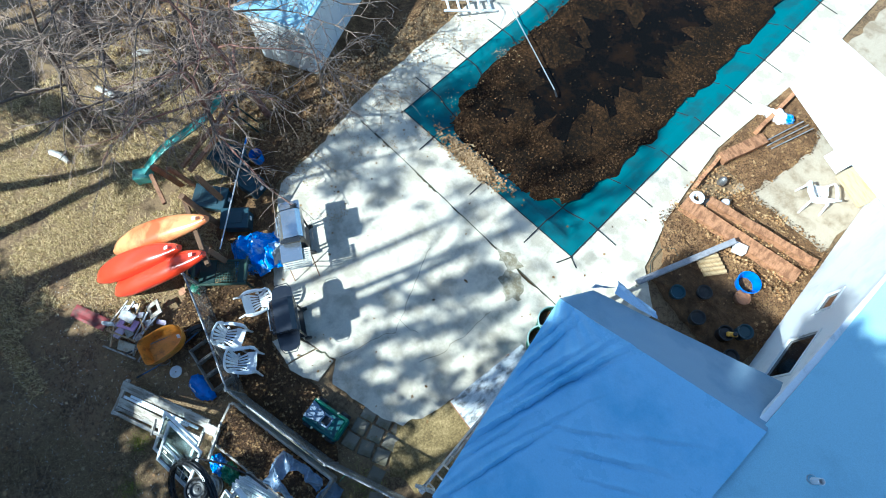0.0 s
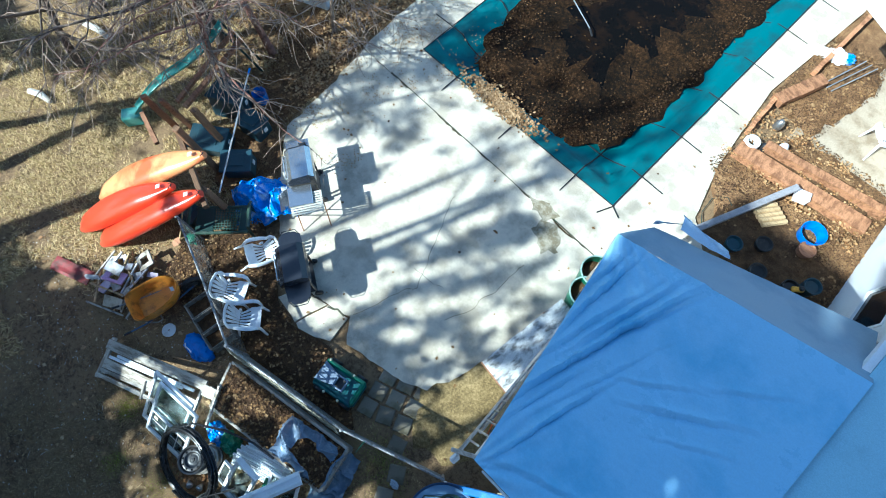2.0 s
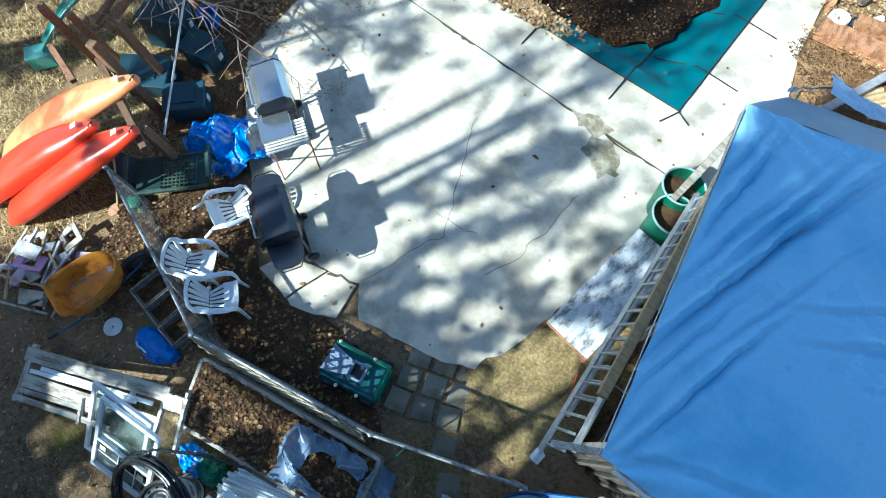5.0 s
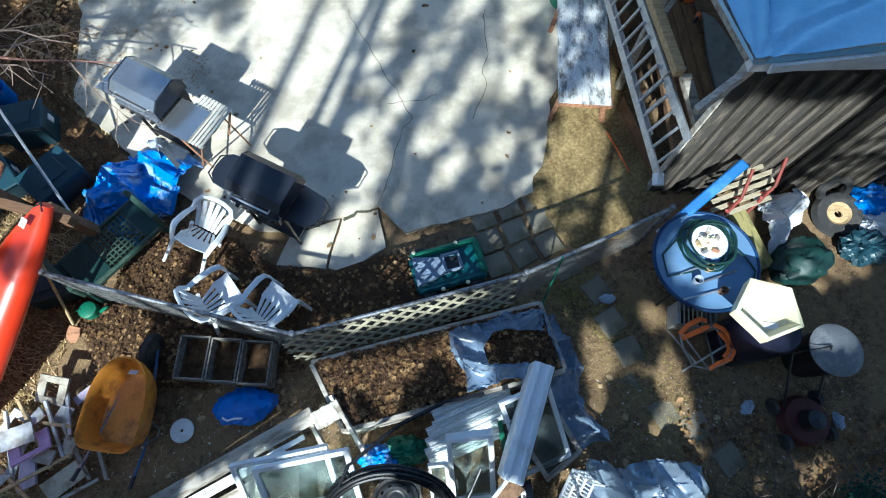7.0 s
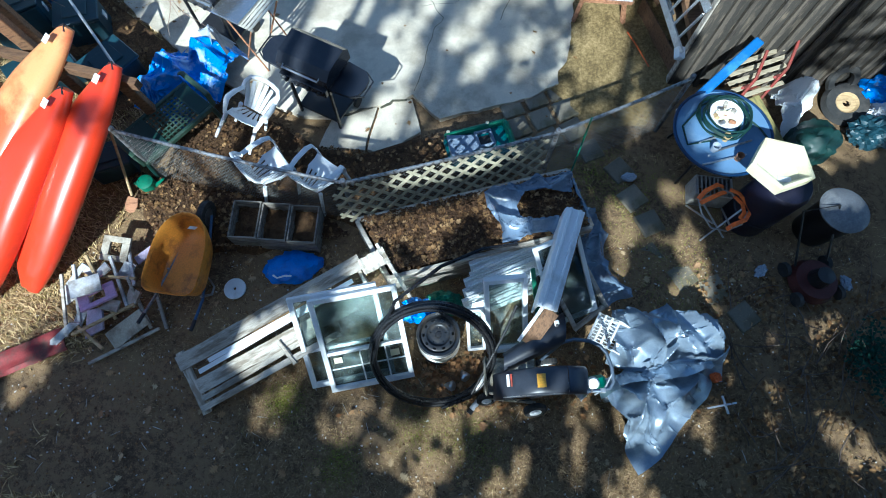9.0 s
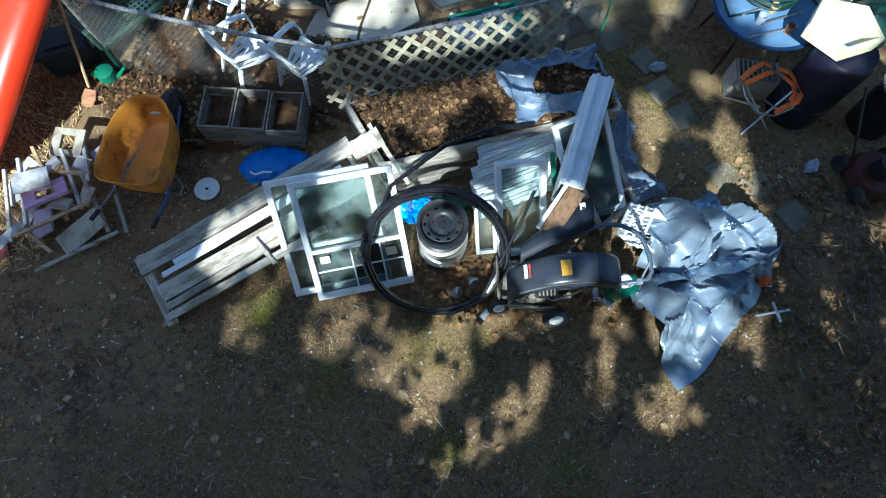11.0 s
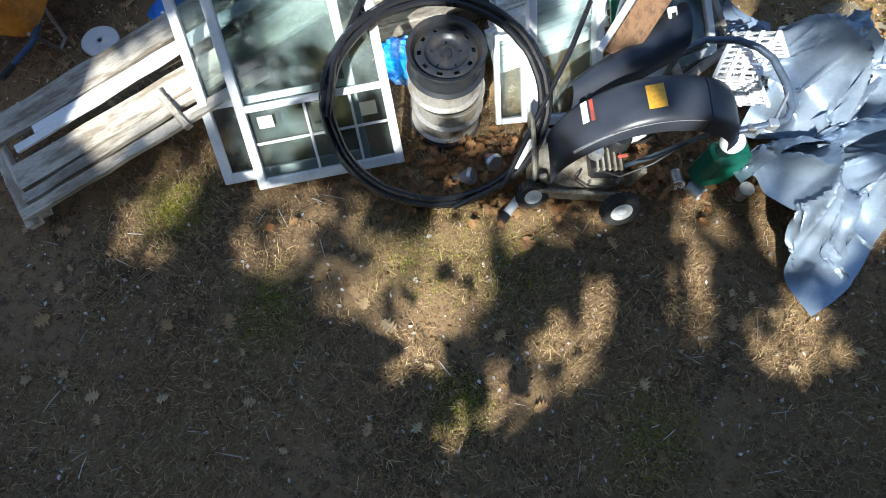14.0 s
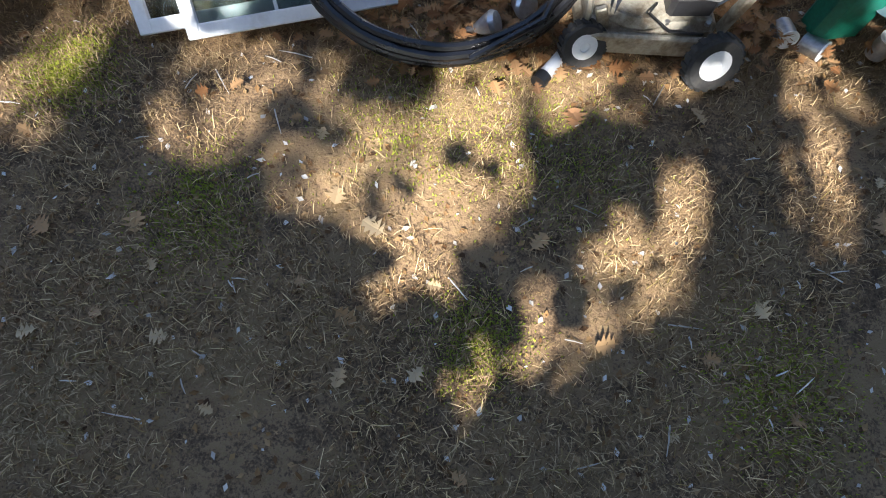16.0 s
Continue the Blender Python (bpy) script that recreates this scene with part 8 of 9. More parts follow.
# unseen pines, added so that their thinned crowns shade the yard
PINES = ((-9.2, -15.0, 23, 3.0, 5.0), (-4.1, -14.2, 22, 3.2, 5.0), (-7.3, -11.9, 17, 2.2, 4.0), (-3.2, -11.4, 9, 1.8, 2.8), (-1.9, -13.8, 16, 3.0, 3.8), (1.6, -12.6, 20, 2.4, 4.8), (4.4, -10.2, 25, 2.0, 6.0), (-0.7, -10.0, 22, 1.6, 5.0), (2.0, -9.4, 25, 1.6, 6.0), (6.8, -9.0, 25, 2.5, 6.0), (-4.45, -17.5, 15, 3.0, 3.4), (-8.2, -18.5, 22, 3.0, 4.6), (0.4, -17, 18, 3, 3.8), (4.5, -14.5, 19, 3, 4.2), (-12.0, -14.6, 21, 4.0, 4.6), (-15.6, -13.0, 20, 4.0, 5.0), (-18.5, -11.0, 19, 4.0, 5.0))
for k, (x, y, h, low, r) in enumerate(PINES):
    evergreen((x, y, 0), h, low, r, 60 + k, "unseen evergreen pine added to shade the yard")


# ---- bed beside the house ----
TIMBER = mat("orange_brown_timber", (0.43, 0.21, 0.1), 0.85, spots=(0.22, 0.1, 0.045), scale=4, amount=0.6, bump=0.4, grain=26, fine=0.25, stretch=(1, 2.5, 2.5), random=0.25)
timbers = thing("bed_timbers", "broad orange-brown landscape timbers edging a leafy bed", "edging", kind="structure")
for k, (a, b, w, h) in enumerate((((-0.35, 7.68, 0.1), (2.5, 8.1, 0.1), 0.36, 0.2), ((0.0, 8.12, 0.12), (2.55, 8.62, 0.12), 0.2, 0.24), ((-0.5, 9.3, 0.1), (-0.15, 10.5, 0.1), 0.3, 0.18), ((-0.45, 8.2, 0.08), (-0.56, 9.3, 0.08), 0.1, 0.16), ((-0.4, 10.55, 0.08), (-0.5, 14.0, 0.08), 0.12, 0.16))):
    p, q = Vector(a), Vector(b)
    part("timber", board_mesh((q - p).length, w, h, 80 + k, 0.02), TIMBER, timbers, m=pose(p.x, p.y, p.z, 0, 0, math.degrees(math.atan2(q.y - p.y, q.x - p.x)) - 90))
part("leaf_drift", litter_bed([(0.0, 7.9), (2.4, 8.3), (2.4, 8.5), (0.0, 8.08)], 33, 0.16), LEAVES, timbers, "leaves between timbers")
gutter = thing("gutter_length", "length of grey metal gutter propped on timbers", "gutter")
part("channel", bar((0.2, 5.3, 0.42), (1.02, 7.62, 0.5), 0.13, 0.09, 0.01), mat("grey_gutter", (0.3, 0.29, 0.3), 0.5, spots=(0.22, 0.21, 0.22)), gutter)
part("prop", box(0.08, 0.08, 0.4, pose(0.25, 5.45, 0), 0.004, base=True), WOOD_GREY, gutter)
carton = thing("white_carton", "small white box on a timber", "box", pose(1.22, 7.66, 0.21, 0, 0, 20))
part("body", box(0.26, 0.2, 0.16, None, 0.01, base=True), WHITE, carton)
part("lid", box(0.27, 0.21, 0.03, pose(0, 0, 0.16), 0.008, base=True), WHITE, carton)
tub = thing("blue_tub", "royal blue plastic tub beside a pot", "tub", pose(1.85, 7.2, 0))
smooth(part("body", lathe([(0, 0), (0.2, 0), (0.26, 0.3), (0.24, 0.3), (0.18, 0.04), (0, 0.04)], 24), BLUE, tub), 40)
pot = thing("clay_pot", "brown flower pot full of soil", "pot", pose(1.98, 6.86, 0))
smooth(part("body", lathe([(0, 0), (0.13, 0), (0.17, 0.24), (0.15, 0.24), (0.14, 0.2), (0, 0.2)], 20), RED_WOOD, pot), 40)
ring = thing("white_ring", "white painted plant ring on leaves", "pot", pose(-0.22, 7.98, 0.18))
smooth(part("ring", lathe([(0.09, 0), (0.16, 0), (0.17, 0.1), (0.16, 0.14), (0.1, 0.14), (0.09, 0)], 24), PLASTIC_WHITE, ring), 40)
for nm, lab, x, y, mt in (("white_jug", "white plastic milk jug on leaves", 0.3, 8.42, PLASTIC_WHITE), ("black_pot", "black plastic nursery pot", 0.02, 8.12, BLACK), ("glass_jar", "grey jar at the bed's edge", -0.1, 8.85, STEEL)):
    j = thing(nm, lab, "pot", pose(x, y, 0.06))
    smooth(part("body", lathe([(0, 0), (0.09, 0), (0.1, 0.16), (0.06, 0.24), (0.03, 0.27), (0, 0.27)], 18), mt, j), 40)
for k, (x, y, h) in enumerate(((2.2, 5.9, 0.35), (2.45, 6.2, 0.4), (1.6, 5.75, 0.3), (2.6, 5.6, 0.3), (0.95, 5.9, 0.25), (1.35, 6.35, 0.22))):
    p = thing("plant_pot", "dark plastic plant pot in shade", "pot", pose(x, y, 0), "pots behind the deck")
    smooth(part("body", lathe([(0, 0), (0.12, 0), (0.17, h), (0.15, h), (0.12, h - 0.05), (0, h - 0.05)], 18), (BLACK, BIN, RUBBER)[k % 3], p), 40)
yel = thing("yellow_toy", "small yellow plastic toy in a dark corner", "toy", pose(2.3, 5.95, 0.36, 0, 0, 40))
part("body", box(0.22, 0.1, 0.08, None, 0.02), GOLD, yel)
part("cab", box(0.08, 0.09, 0.08, pose(0.04, 0, 0.07), 0.02), BLACK, yel)
mound = thing("soil_mound", "dark soil and leaf mound behind the deck", "mound", kind="structure")
smooth(part("soil", heap([(0.3, 5.8), (2.9, 5.3), (2.9, 7.0), (1.5, 7.3), (0.3, 7.1)], 0.12, 91, 16, 0.02, 2.0), LEAVES, mound), 60)
logs = thing("split_logs", "short pale split logs stacked on soil", "logs")
for k in range(5):
    part("log", tube([(0.72 + 0.09 * k, 6.85 - 0.04 * k, 0.14 + 0.02 * (k % 2)), (1.0 + 0.09 * k, 7.28 - 0.04 * k, 0.14)], 0.055, 7), FRESH_WOOD, logs)
plastic_chair("white moulded plastic chair in full sun by the house", pose(1.6, 10.0, 0.02, 0, 0, -140))
sheet2 = thing("plywood_sheet", "tan plywood sheet leaning on white boards", "plywood", pose(2.15, 11.15, 0.45, 62, 0, -22))
part("sheet", box(0.9, 1.0, 0.03, None, 0.004), FRESH_WOOD, sheet2)
part("white_board", box(0.5, 0.9, 0.03, pose(-0.75, 0.0, 0.04), 0.004), WHITE, sheet2)
bagb = thing("blue_white_bag", "blue and white plastic bag by the timber edge", "bag", pose(-0.3, 11.35, 0.05))
part("bag", lump(0.2, 0.16, 0.14, 97, 0.3), WHITE, bagb)
part("blue_end", lump(0.13, 0.1, 0.13, 98, 0.3), BLUE_FILM, bagb, "blue end", pose(0.2, 0.12, 0.0))
for k in range(3):
    r_ = thing("metal_rod", "thin pale metal tube in a bed", "rod", group="tubes in the bed")
    part("tube", tube([(-0.1 + 0.12 * k, 10.5, 0.1), (0.2 + 0.14 * k, 11.6, 0.25)], 0.014, 6), ALUMINIUM, r_)
whiteb = thing("white_pad", "white foam pad on the patio edge", "pad", pose(-0.68, 11.3, 0.06, 0, 0, 20))
part("pad", box(0.45, 0.3, 0.07, None, 0.02), WHITE, whiteb)
cable = thing("thin_cable", "thin looped cable on concrete", "cable")
part("cable", tube([(0.55, 6.6, 0.04), (0.25, 6.75, 0.04), (0.05, 6.5, 0.04), (0.1, 6.1, 0.04), (0.4, 5.7, 0.04)], 0.008, 5), DARK_GREEN, cable)
wire_shelf = thing("white_stepladder", "white stepladder lying beyond the pool", "ladder", pose(-8.1, 8.0, 0.25, 0, 12, 60))
for s in (-1, 1):
    part("rail", box(1.5, 0.05, 0.04, pose(0, 0.2 * s, 0), 0.004), WHITE, wire_shelf)
for k in range(5):
    part("rung", box(0.06, 0.4, 0.03, pose(-0.6 + 0.3 * k, 0, 0), 0.004), WHITE, wire_shelf)
for x, y, l, r in ((-12.3, -0.85, 0.9, 15), (-11.5, -2.7, 0.6, 20), (-12.9, 0.5, 0.5, 60)):
    br = thing("bleached_log", "bleached log lying among twigs", "log", pose(x, y, 0.08, 0, 0, r), "logs at the wood's edge")
    part("log", tube([(-l / 2, 0, 0), (0, 0.04, 0.03), (l / 2, 0, 0)], [0.07, 0.08, 0.05], 8), mat("bleached_wood", (0.6, 0.56, 0.5), 0.9, spots=(0.4, 0.36, 0.3)), br)


# ---- fallen leaves, grass and pavers ----
def oak_leaf(rng, length):
    """Outline of a lobed leaf, curled a little."""
    half = []
    for k, (s, w) in enumerate(((0.0, 0.015), (0.18, 0.03), (0.28, 0.28), (0.36, 0.1), (0.46, 0.42), (0.56, 0.13), (0.68, 0.45), (0.78, 0.16), (0.88, 0.22), (1.0, 0.0))):
        half.append((s * length, w * length * rng.uniform(0.8, 1.2)))
    return half


def scatter_leaves(name, label, count, where, sizes, material, seed, lift=0.012, lobes=True):
    rng = random.Random(seed)
    v, f = [], []
    made = 0
    while made < count:
        spot = where(rng)
        if spot is None:
            continue
        x, y, z = spot
        made += 1
        length = rng.uniform(*sizes)
        m = Matrix.Translation((x, y, z + lift)) @ Euler((rng.gauss(0, 0.25), rng.gauss(0, 0.25), rng.uniform(0, 6.28))).to_matrix().to_4x4()
        curl = rng.uniform(-0.25, 0.5) / length
        half = oak_leaf(rng, length) if lobes else [(0, 0.02 * length), (0.4 * length, 0.3 * length), (length, 0)]
        n0 = len(v)
        for s, w in half:
            for side in (-1, 0, 1):
                v.append(m @ Vector((s - length / 2, side * w, curl * (s - length / 2) ** 2 + 0.25 * w * abs(side))))
        for i in range(len(half) - 1):
            a = n0 + 3 * i
            f.append((a, a + 1, a + 4, a + 3))
            f.append((a + 1, a + 2, a + 5, a + 4))
    ob = mesh_of(name, v, f, material)
    return tagged(ob, label, "leaves", kind="stuff")


def island_mat(name, colours, rough=0.85):
    m = bpy.data.materials.new(name)
    m.use_nodes = True
    n, l = m.node_tree.nodes, m.node_tree.links
    b = n["Principled BSDF"]
    b.inputs["Roughness"].default_value = rough
    b.inputs["Specular IOR Level"].default_value = 0.2
    g = n.new("ShaderNodeNewGeometry")
    ramp = n.new("ShaderNodeValToRGB")
    e = ramp.color_ramp.elements
    for _ in range(len(colours) - 2):
        e.new(0.5)
    for k, c in enumerate(colours):
        e[k].position, e[k].color = k / (len(colours) - 1), (*c, 1)
    l.new(g.outputs["Random Per Island"], ramp.inputs["Fac"])
    l.new(ramp.outputs["Color"], b.inputs["Base Color"])
    return m


LEAF = island_mat("oak_leaf", [(0.07, 0.036, 0.016), (0.16, 0.085, 0.034), (0.26, 0.15, 0.06), (0.36, 0.23, 0.11), (0.13, 0.065, 0.026)])
LEAF_PALE = island_mat("pale_leaf", [(0.26, 0.14, 0.06), (0.4, 0.25, 0.12), (0.5, 0.38, 0.22), (0.32, 0.17, 0.08)])
BROWN_STRAW = island_mat("brown_straw", [(0.12, 0.08, 0.042), (0.29, 0.195, 0.1), (0.5, 0.36, 0.2), (0.19, 0.12, 0.06), (0.15, 0.105, 0.045)])
STRAW = island_mat("straw", [(0.26, 0.18, 0.08), (0.58, 0.42, 0.2), (0.78, 0.6, 0.32), (0.38, 0.25, 0.11), (0.26, 0.21, 0.06)])
CHIP = island_mat("pale_bits", [(0.6, 0.56, 0.5), (0.4, 0.36, 0.3), (0.7, 0.68, 0.64), (0.3, 0.24, 0.18)])


def in_outline(x, y, o):
    inside = False
    for (x0, y0), (x1, y1) in zip(o, o[1:] + o[:1]):
        if (y0 > y) != (y1 > y) and x < (x1 - x0) * (y - y0) / (y1 - y0) + x0:
            inside = not inside
    return inside


def on_beds(rng):
    outline, seed = BEDS[rng.choice((0, 0, 1, 1, 1, 2, 2, 2, 3, 3, 4, 4, 5, 6))]
    xs, ys = [p[0] for p in outline], [p[1] for p in outline]
    x, y = rng.uniform(min(xs), max(xs)), rng.uniform(min(ys), min(max(ys), 12))
    return (x, y, (0.59 if seed == 23 else 0.05) + 0.03 * rng.random()) if in_outline(x, y, outline) else None


scatter_leaves("bed_leaves", "loose brown oak leaves over the beds", 4200, on_beds, (0.04, 0.085), LEAF, 1)
scatter_leaves("leaf_crumble", "small broken brown leaf pieces over the beds", 34000, on_beds, (0.018, 0.045), island_mat("leaf_crumb", [(0.04, 0.024, 0.014), (0.08, 0.045, 0.024), (0.12, 0.068, 0.035), (0.06, 0.034, 0.018)]), 11, lobes=False)


def on_lawn(rng):
    x, y = rng.uniform(-9, 2.5), rng.uniform(-8.0, -2.8)
    return (x, y, ground_relief(x, y) + 0.003)


scatter_leaves("lawn_leaves", "scattered brown oak leaves on the lawn", 340, on_lawn, (0.05, 0.12), LEAF_PALE, 2)
scatter_leaves("leaf_crumbs", "small broken leaf pieces on the lawn", 13000, on_lawn, (0.012, 0.04), LEAF, 3, 0.003, lobes=False)
scatter_leaves("pale_crumbs", "pale chips and stem pieces on the lawn", 2600, on_lawn, (0.012, 0.04), CHIP, 4, 0.003, lobes=False)


def by_junk(rng):
    x, y = rng.gauss(-1.9, 0.6), rng.gauss(-4.45, 0.16)
    return (x, y, 0.0 + 0.03 * rng.random())


scatter_leaves("junk_leaves", "rusty leaves drifted under the mower and pipe", 700, by_junk, (0.045, 0.09), island_mat("rusty_leaf", [(0.18, 0.08, 0.03), (0.28, 0.14, 0.055), (0.38, 0.22, 0.1), (0.12, 0.06, 0.03)]), 5)


def in_brush(rng):
    x, y = rng.uniform(0.5, 3.2), rng.uniform(-6.0, -3.2)
    return (x, y, 0.02 * rng.random()) if fbm(x * 1.6, y * 1.6, 44) > -0.2 else None


scatter_leaves("brush_leaves", "drifts of tan and rusty leaves in the shaded corner", 1500, in_brush, (0.03, 0.08), LEAF, 12)


def pool_drift(rng):
    p = POOL @ Vector((-3.3 + rng.gauss(0, 0.5), 0.05 + rng.gauss(0, 0.09) + 0.25 * rng.random(), 0))
    return (p.x, p.y, PATIO_TOP + 0.02 + 0.06 * rng.random())


scatter_leaves("pool_edge_leaves", "tan leaves drifted along the pool cover's edge", 1300, pool_drift, (0.05, 0.1), island_mat("tan_leaf", [(0.14, 0.075, 0.03), (0.28, 0.17, 0.08), (0.45, 0.31, 0.17), (0.2, 0.11, 0.045)]), 6)



def on_timbers(rng):
    x, y = rng.uniform(-0.6, 2.6), rng.uniform(7.4, 9.2)
    return (x, y, (0.2 if y < 8.0 + 0.15 * x else 0.22 if y < 8.4 + 0.15 * x else 0.06) + 0.03 * rng.random()) if fbm(x * 1.5, y * 2.5, 51) > -0.05 else None


scatter_leaves("timber_leaves", "rusty leaves lodged on and between broad timbers", 1500, on_timbers, (0.03, 0.075), island_mat("orange_leaf", [(0.24, 0.11, 0.04), (0.4, 0.22, 0.09), (0.5, 0.33, 0.16), (0.16, 0.08, 0.03)]), 13)


def on_pond(rng):
    x, y = rng.uniform(-5.2, -0.6), rng.uniform(0.2, 9.0)
    ex, ey = pond_edge(math.atan2((y - 5.75) / 5.3, (x + 2.95) / 2.2))
    s = math.hypot(x + 2.95, y - 5.75) / math.hypot(ex + 2.95, ey - 5.75)
    near = 1.05 - s + 0.14 * fbm(x * 1.3, y * 1.3, 3) + 0.02 * max(0, y - 3)
    if s > 1.02 or rng.random() > math.exp(-near / 0.12) + 0.05 * (fbm(x * 2.5, y * 2.5, 6) > 0.3):
        return None
    p = POOL @ Vector((x, y, 0))
    return (p.x, p.y, -0.095 + 0.02 * rng.random())


scatter_leaves("pond_leaves", "wet brown leaves floating on the pool cover", 3000, on_pond, (0.03, 0.065), island_mat("wet_leaf", [(0.012, 0.006, 0.003), (0.03, 0.015, 0.006), (0.06, 0.03, 0.011), (0.11, 0.06, 0.024), (0.02, 0.01, 0.004)]), 7)


def on_patio(rng):
    x, y = rng.uniform(-8, 0.3), rng.uniform(-1.3, 7)
    if rng.random() > 0.25 + (0.7 if x < -6 or y < -0.4 else 0):
        return None
    return (x, y, PATIO_TOP + 0.004)


scatter_leaves("patio_leaves", "stray leaves and grit on the concrete", 150, on_patio, (0.03, 0.09), LEAF, 8, 0.004)


def patio_drift(rng):
    s = rng.random()
    x, y = -7.75 - 1.0 * s + rng.gauss(0, 0.2), 1.7 + 3.0 * s + rng.gauss(0, 0.3)
    return (x, y, PATIO_TOP + 0.05 * rng.random())


scatter_leaves("drift_leaves", "orange tan leaves drifted at the patio's edge", 1500, patio_drift, (0.05, 0.1), island_mat("bright_leaf", [(0.2, 0.1, 0.04), (0.4, 0.23, 0.1), (0.5, 0.34, 0.18), (0.28, 0.14, 0.06)]), 14)


def patio_crumbs(rng):
    x, y = rng.uniform(-9.2, -5.4), rng.uniform(0.8, 8.0)
    return (x, y, PATIO_TOP + 0.004) if fbm(x * 1.2, y * 1.2, 12) + rng.gauss(0, 0.3) > 0.15 + 0.35 * (x + 7.4) else None


scatter_leaves("patio_crumbs", "broken leaf pieces and dirt strewn on the concrete", 8000, patio_crumbs, (0.015, 0.045), LEAF_PALE, 15, 0.004, lobes=False)


def far_wood(rng):
    x, y = rng.uniform(-17, -7.8), rng.uniform(-2, 8)
    return (x, y, 0.0) if y > 1.2 + 0.9 * fbm(x * 0.8, y * 0.8, 5) + 0.25 * (x + 8) else None


scatter_leaves("wood_leaves", "fallen leaves under bare trees", 12000, far_wood, (0.06, 0.12), LEAF, 9, lobes=False)


def grass(name, label, count, x0, x1, y0, y1, tall, seed, material, wide=1.0):
    rng = random.Random(seed)
    v, f = [], []
    for _ in range(count):
        x, y = rng.uniform(x0, x1), rng.uniform(y0, y1)
        if fbm(x * 1.3, y * 1.3, 6) + rng.gauss(0, 0.25) < -0.25 + (1.1 if -8.0 < x < -4.85 and -5.6 < y < -4.2 else 0):
            continue
        z = ground_relief(x, y)
        a, h = rng.uniform(0, 6.28), rng.uniform(*tall)
        lean = Vector((math.cos(a), math.sin(a), 0)) * h * rng.uniform(0.4, 2.2)
        w = Vector((-math.sin(a), math.cos(a), 0)) * rng.uniform(0.0009, 0.0021) * wide
        p = Vector((x, y, z))
        n0 = len(v)
        v += [p - w, p + w, p + lean * 0.5 + w * 0.8 + Vector((0, 0, h * 0.7)), p + lean * 0.5 - w * 0.8 + Vector((0, 0, h * 0.7)), p + lean + Vector((0, 0, h * 0.75))]
        f += [(n0, n0 + 1, n0 + 2, n0 + 3), (n0 + 3, n0 + 2, n0 + 4)]
    return tagged(mesh_of(name, v, f, material), label, "grass", kind="stuff")


grass("lawn_grass", "short dead lawn grass", 190000, -6.0, 1.2, -7.6, -3.9, (0.012, 0.035), 31, BROWN_STRAW, 1.1)
grass("far_grass", "thin dead grass in the yard", 60000, -11, 3, -7, -1.5, (0.015, 0.045), 32, STRAW)
grass("wood_grass", "straw-coloured grass under trees", 110000, -14, -6.6, -6.0, 1.8, (0.03, 0.08), 33, STRAW, 3.2)
MOSS = island_mat("moss_green", [(0.16, 0.2, 0.02), (0.34, 0.36, 0.04), (0.22, 0.25, 0.03)])


def moss(count, spots, seed):
    rng = random.Random(seed)
    v, f = [], []
    for _ in range(count):
        cx, cy, r = rng.choice(spots)
        x, y = rng.gauss(cx, r), rng.gauss(cy, r)
        p = Vector((x, y, ground_relief(x, y)))
        a, h = rng.uniform(0, 6.28), rng.uniform(0.006, 0.02)
        w = Vector((math.cos(a), math.sin(a), 0)) * rng.uniform(0.002, 0.005)
        n0 = len(v)
        v += [p - w, p + w, p + Vector((w.y * 2, -w.x * 2, h))]
        f.append((n0, n0 + 1, n0 + 2))
    return tagged(mesh_of("moss", v, f, MOSS), "green moss patches in the lawn", "moss", kind="stuff")


moss(30000, [(-4.35, -4.65, 0.12), (-4.35, -4.65, 0.1), (-3.7, -5.35, 0.14), (-2.75, -4.9, 0.2), (-2.6, -5.9, 0.1), (-1.5, -6.1, 0.15), (-0.6, -1.75, 0.25), (-0.1, -2.2, 0.3), (0.3, -3.2, 0.4), (-2.2, -5.1, 0.2)], 41)


def twig_litter(count, seed):
    rng = random.Random(seed)
    v, f = [], []
    for _ in range(count):
        x, y = rng.uniform(-7, 1.5), rng.uniform(-7.8, -4.0)
        a, l = rng.uniform(0, 6.28), rng.uniform(0.03, 0.16)
        p = Vector((x, y, ground_relief(x, y) + 0.014))
        d = Vector((math.cos(a), math.sin(a), rng.gauss(0, 0.06))) * l
        add_limb(v, f, [p, p + d * 0.5 + Vector((0, 0, 0.006)), p + d], [0.003, 0.003, 0.0015], 4)
    return tagged(mesh_of("twig_litter", v, f, CHIP), "small fallen twigs on the lawn", "twigs", kind="stuff")


twig_litter(170, 51)


def brush(count, seed):
    """Dead sticks lying across one another in the corner behind the junk."""
    rng = random.Random(seed)
    v, f = [], []
    for _ in range(count):
        p = Vector((rng.uniform(0.7, 3.4), rng.uniform(-6.2, -3.5), rng.uniform(0.01, 0.12)))
        a, l = rng.gauss(1.2, 0.9), rng.uniform(0.15, 0.8)
        pts = limb_path(rng, p, Vector((math.cos(a), math.sin(a), rng.uniform(0.0, 0.25))), l, 5, 0.16)
        add_limb(v, f, pts, [0.007 * (1 - 0.14 * k) * (0.5 + l) for k in range(len(pts))], 5)
    return tagged(mesh_of("brush_twigs", v, f, BARK), "dead brown sticks strewn over leaves", "twigs", kind="stuff")


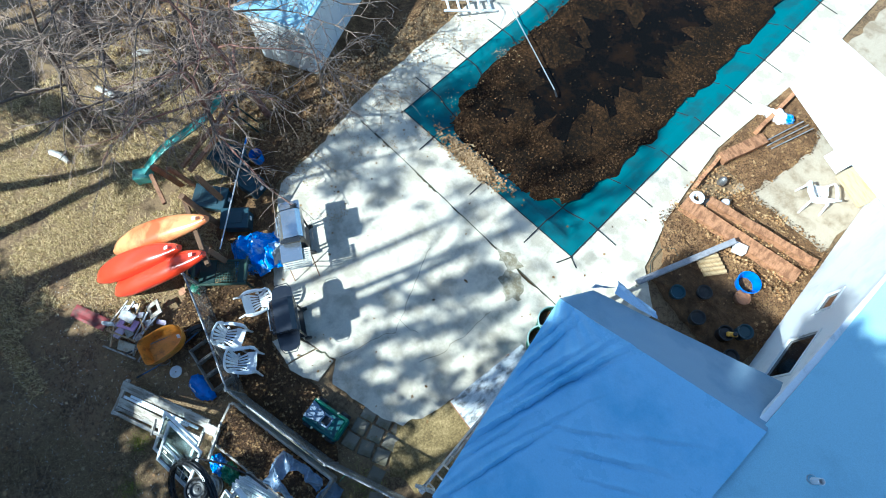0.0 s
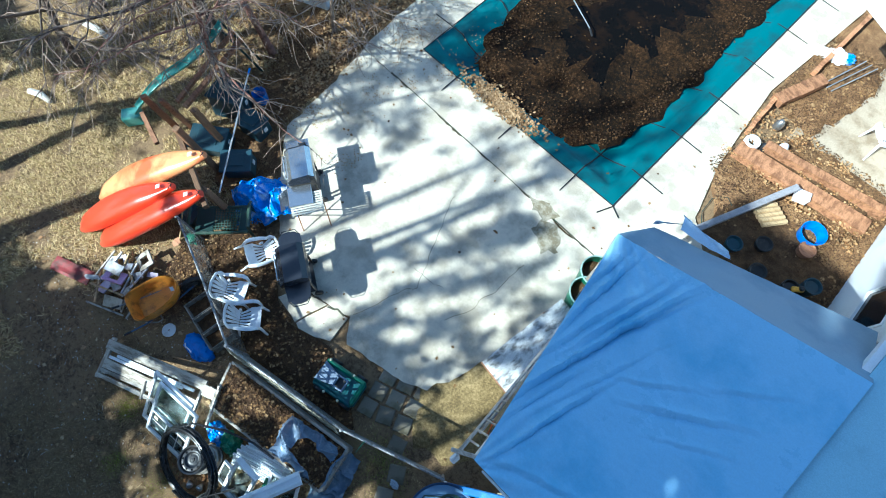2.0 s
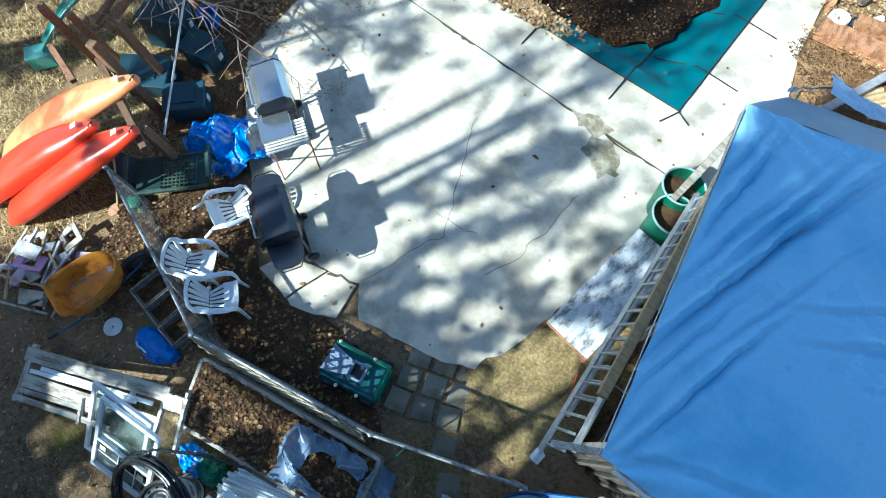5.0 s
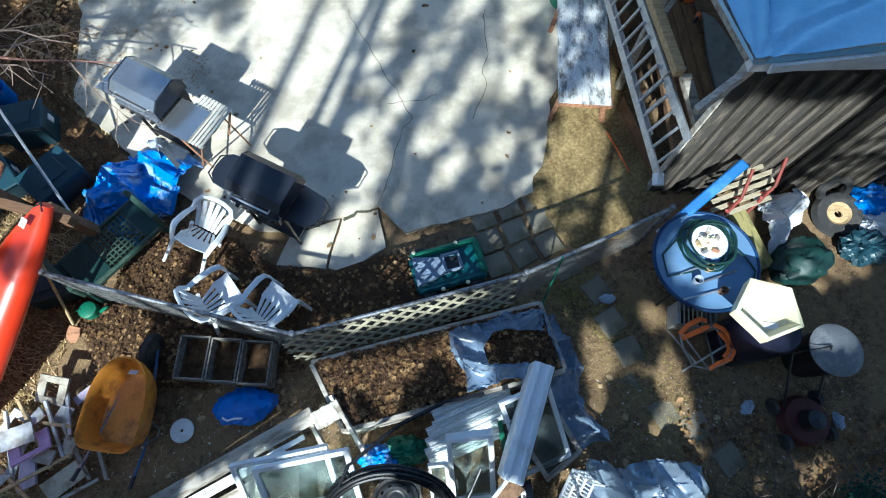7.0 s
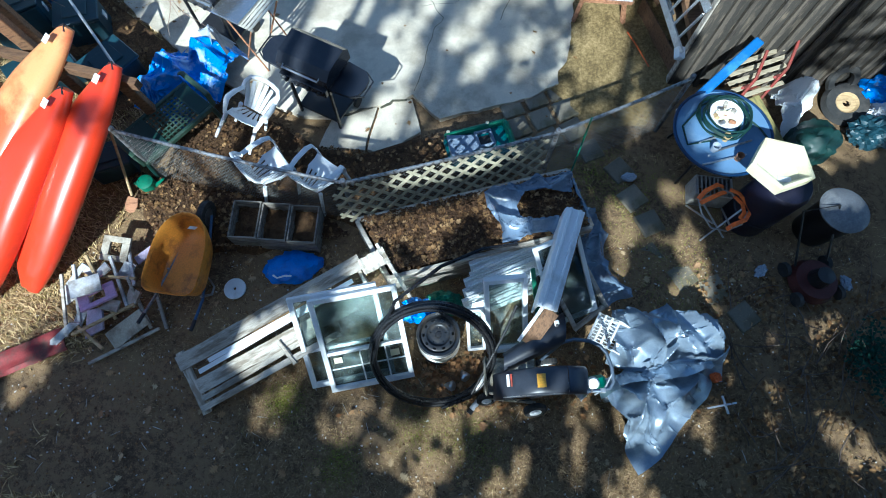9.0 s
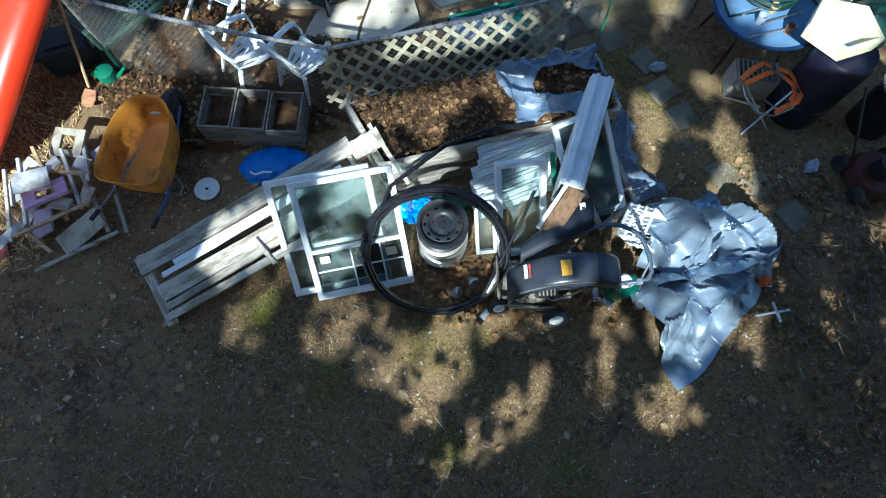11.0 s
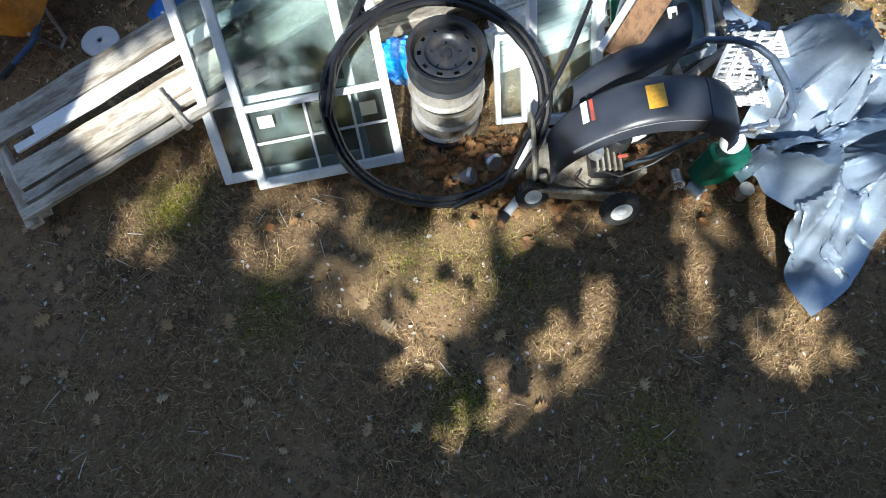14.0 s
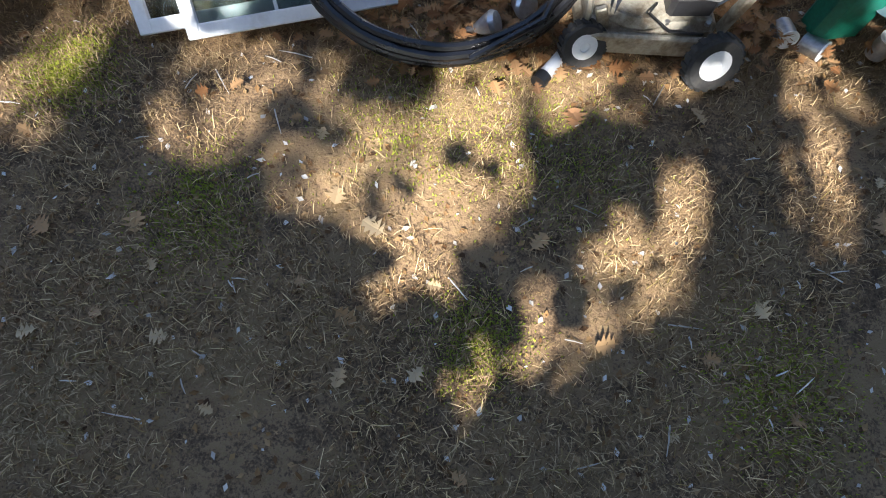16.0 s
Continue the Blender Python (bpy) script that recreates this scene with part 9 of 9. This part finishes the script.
brush(170, 52)
shrub = thing("low_shrub", "low dark green evergreen shrub in the shaded corner", "shrub", pose(2.3, -4.25, 0))
SHRUB_LEAF = island_mat("shrub_leaf", [(0.012, 0.045, 0.03), (0.02, 0.07, 0.045), (0.01, 0.035, 0.028)])
shrub_rng = random.Random(77)
leaf_v, leaf_f = [], []
for k in range(16):
    a = shrub_rng.uniform(0, 6.28)
    tip = Vector((0.55 * math.cos(a) * shrub_rng.uniform(0.4, 1), 0.4 * math.sin(a) * shrub_rng.uniform(0.4, 1), shrub_rng.uniform(0.2, 0.42)))
    part("stem", tube([(0, 0, 0), tuple(tip * 0.5 + Vector((0, 0, 0.06))), tuple(tip)], [0.009, 0.006, 0.003], 5), BARK, shrub)
    for _ in range(60):
        q = tip * shrub_rng.uniform(0.35, 1.05) + Vector([shrub_rng.gauss(0, 0.06) for _ in range(3)])
        b, l = shrub_rng.uniform(0, 6.28), shrub_rng.uniform(0.03, 0.055)
        d = Vector((math.cos(b), math.sin(b), shrub_rng.uniform(-0.4, 0.6))) * l
        w = Vector((-math.sin(b), math.cos(b), shrub_rng.uniform(-0.4, 0.4))) * l * 0.3
        n0 = len(leaf_v)
        leaf_v += [q, q + d * 0.5 + w, q + d, q + d * 0.5 - w]
        leaf_f.append((n0, n0 + 1, n0 + 2, n0 + 3))
mesh_of("foliage", leaf_v, leaf_f, SHRUB_LEAF, shrub, "small dark leaves", "stuff")

# pavers, each a stone of its own
rng = random.Random(8)
block = bpy.data.meshes.new("paver")
bm = box(0.3, 0.3, 0.06, None, 0.012)
bm.to_mesh(block)
bm.free()
block.materials.append(PAVER)
SPOTS = [(-1.62 + 0.33 * i + 0.08 * j, -0.78 - 0.32 * j + 0.14 * i, 22) for i in range(3) for j in range(3)]
SPOTS += [(-0.25, -1.75, 30), (-0.12, -2.15, 34), (0.05, -2.5, 20), (0.0, -2.95, 25), (0.36, -3.2, 28), (0.72, -3.36, 22), (1.02, -3.7, 30), (-0.6, -1.45, 25)]
for x, y, r in SPOTS:
    p = new("paver", block)
    p.parent = pavers
    p.matrix_basis = pose(x, y, (-0.03 if x < -0.7 else -0.036) + rng.uniform(-0.012, 0.01), rng.gauss(0, 1.5), rng.gauss(0, 1.5), r + rng.gauss(0, 3))
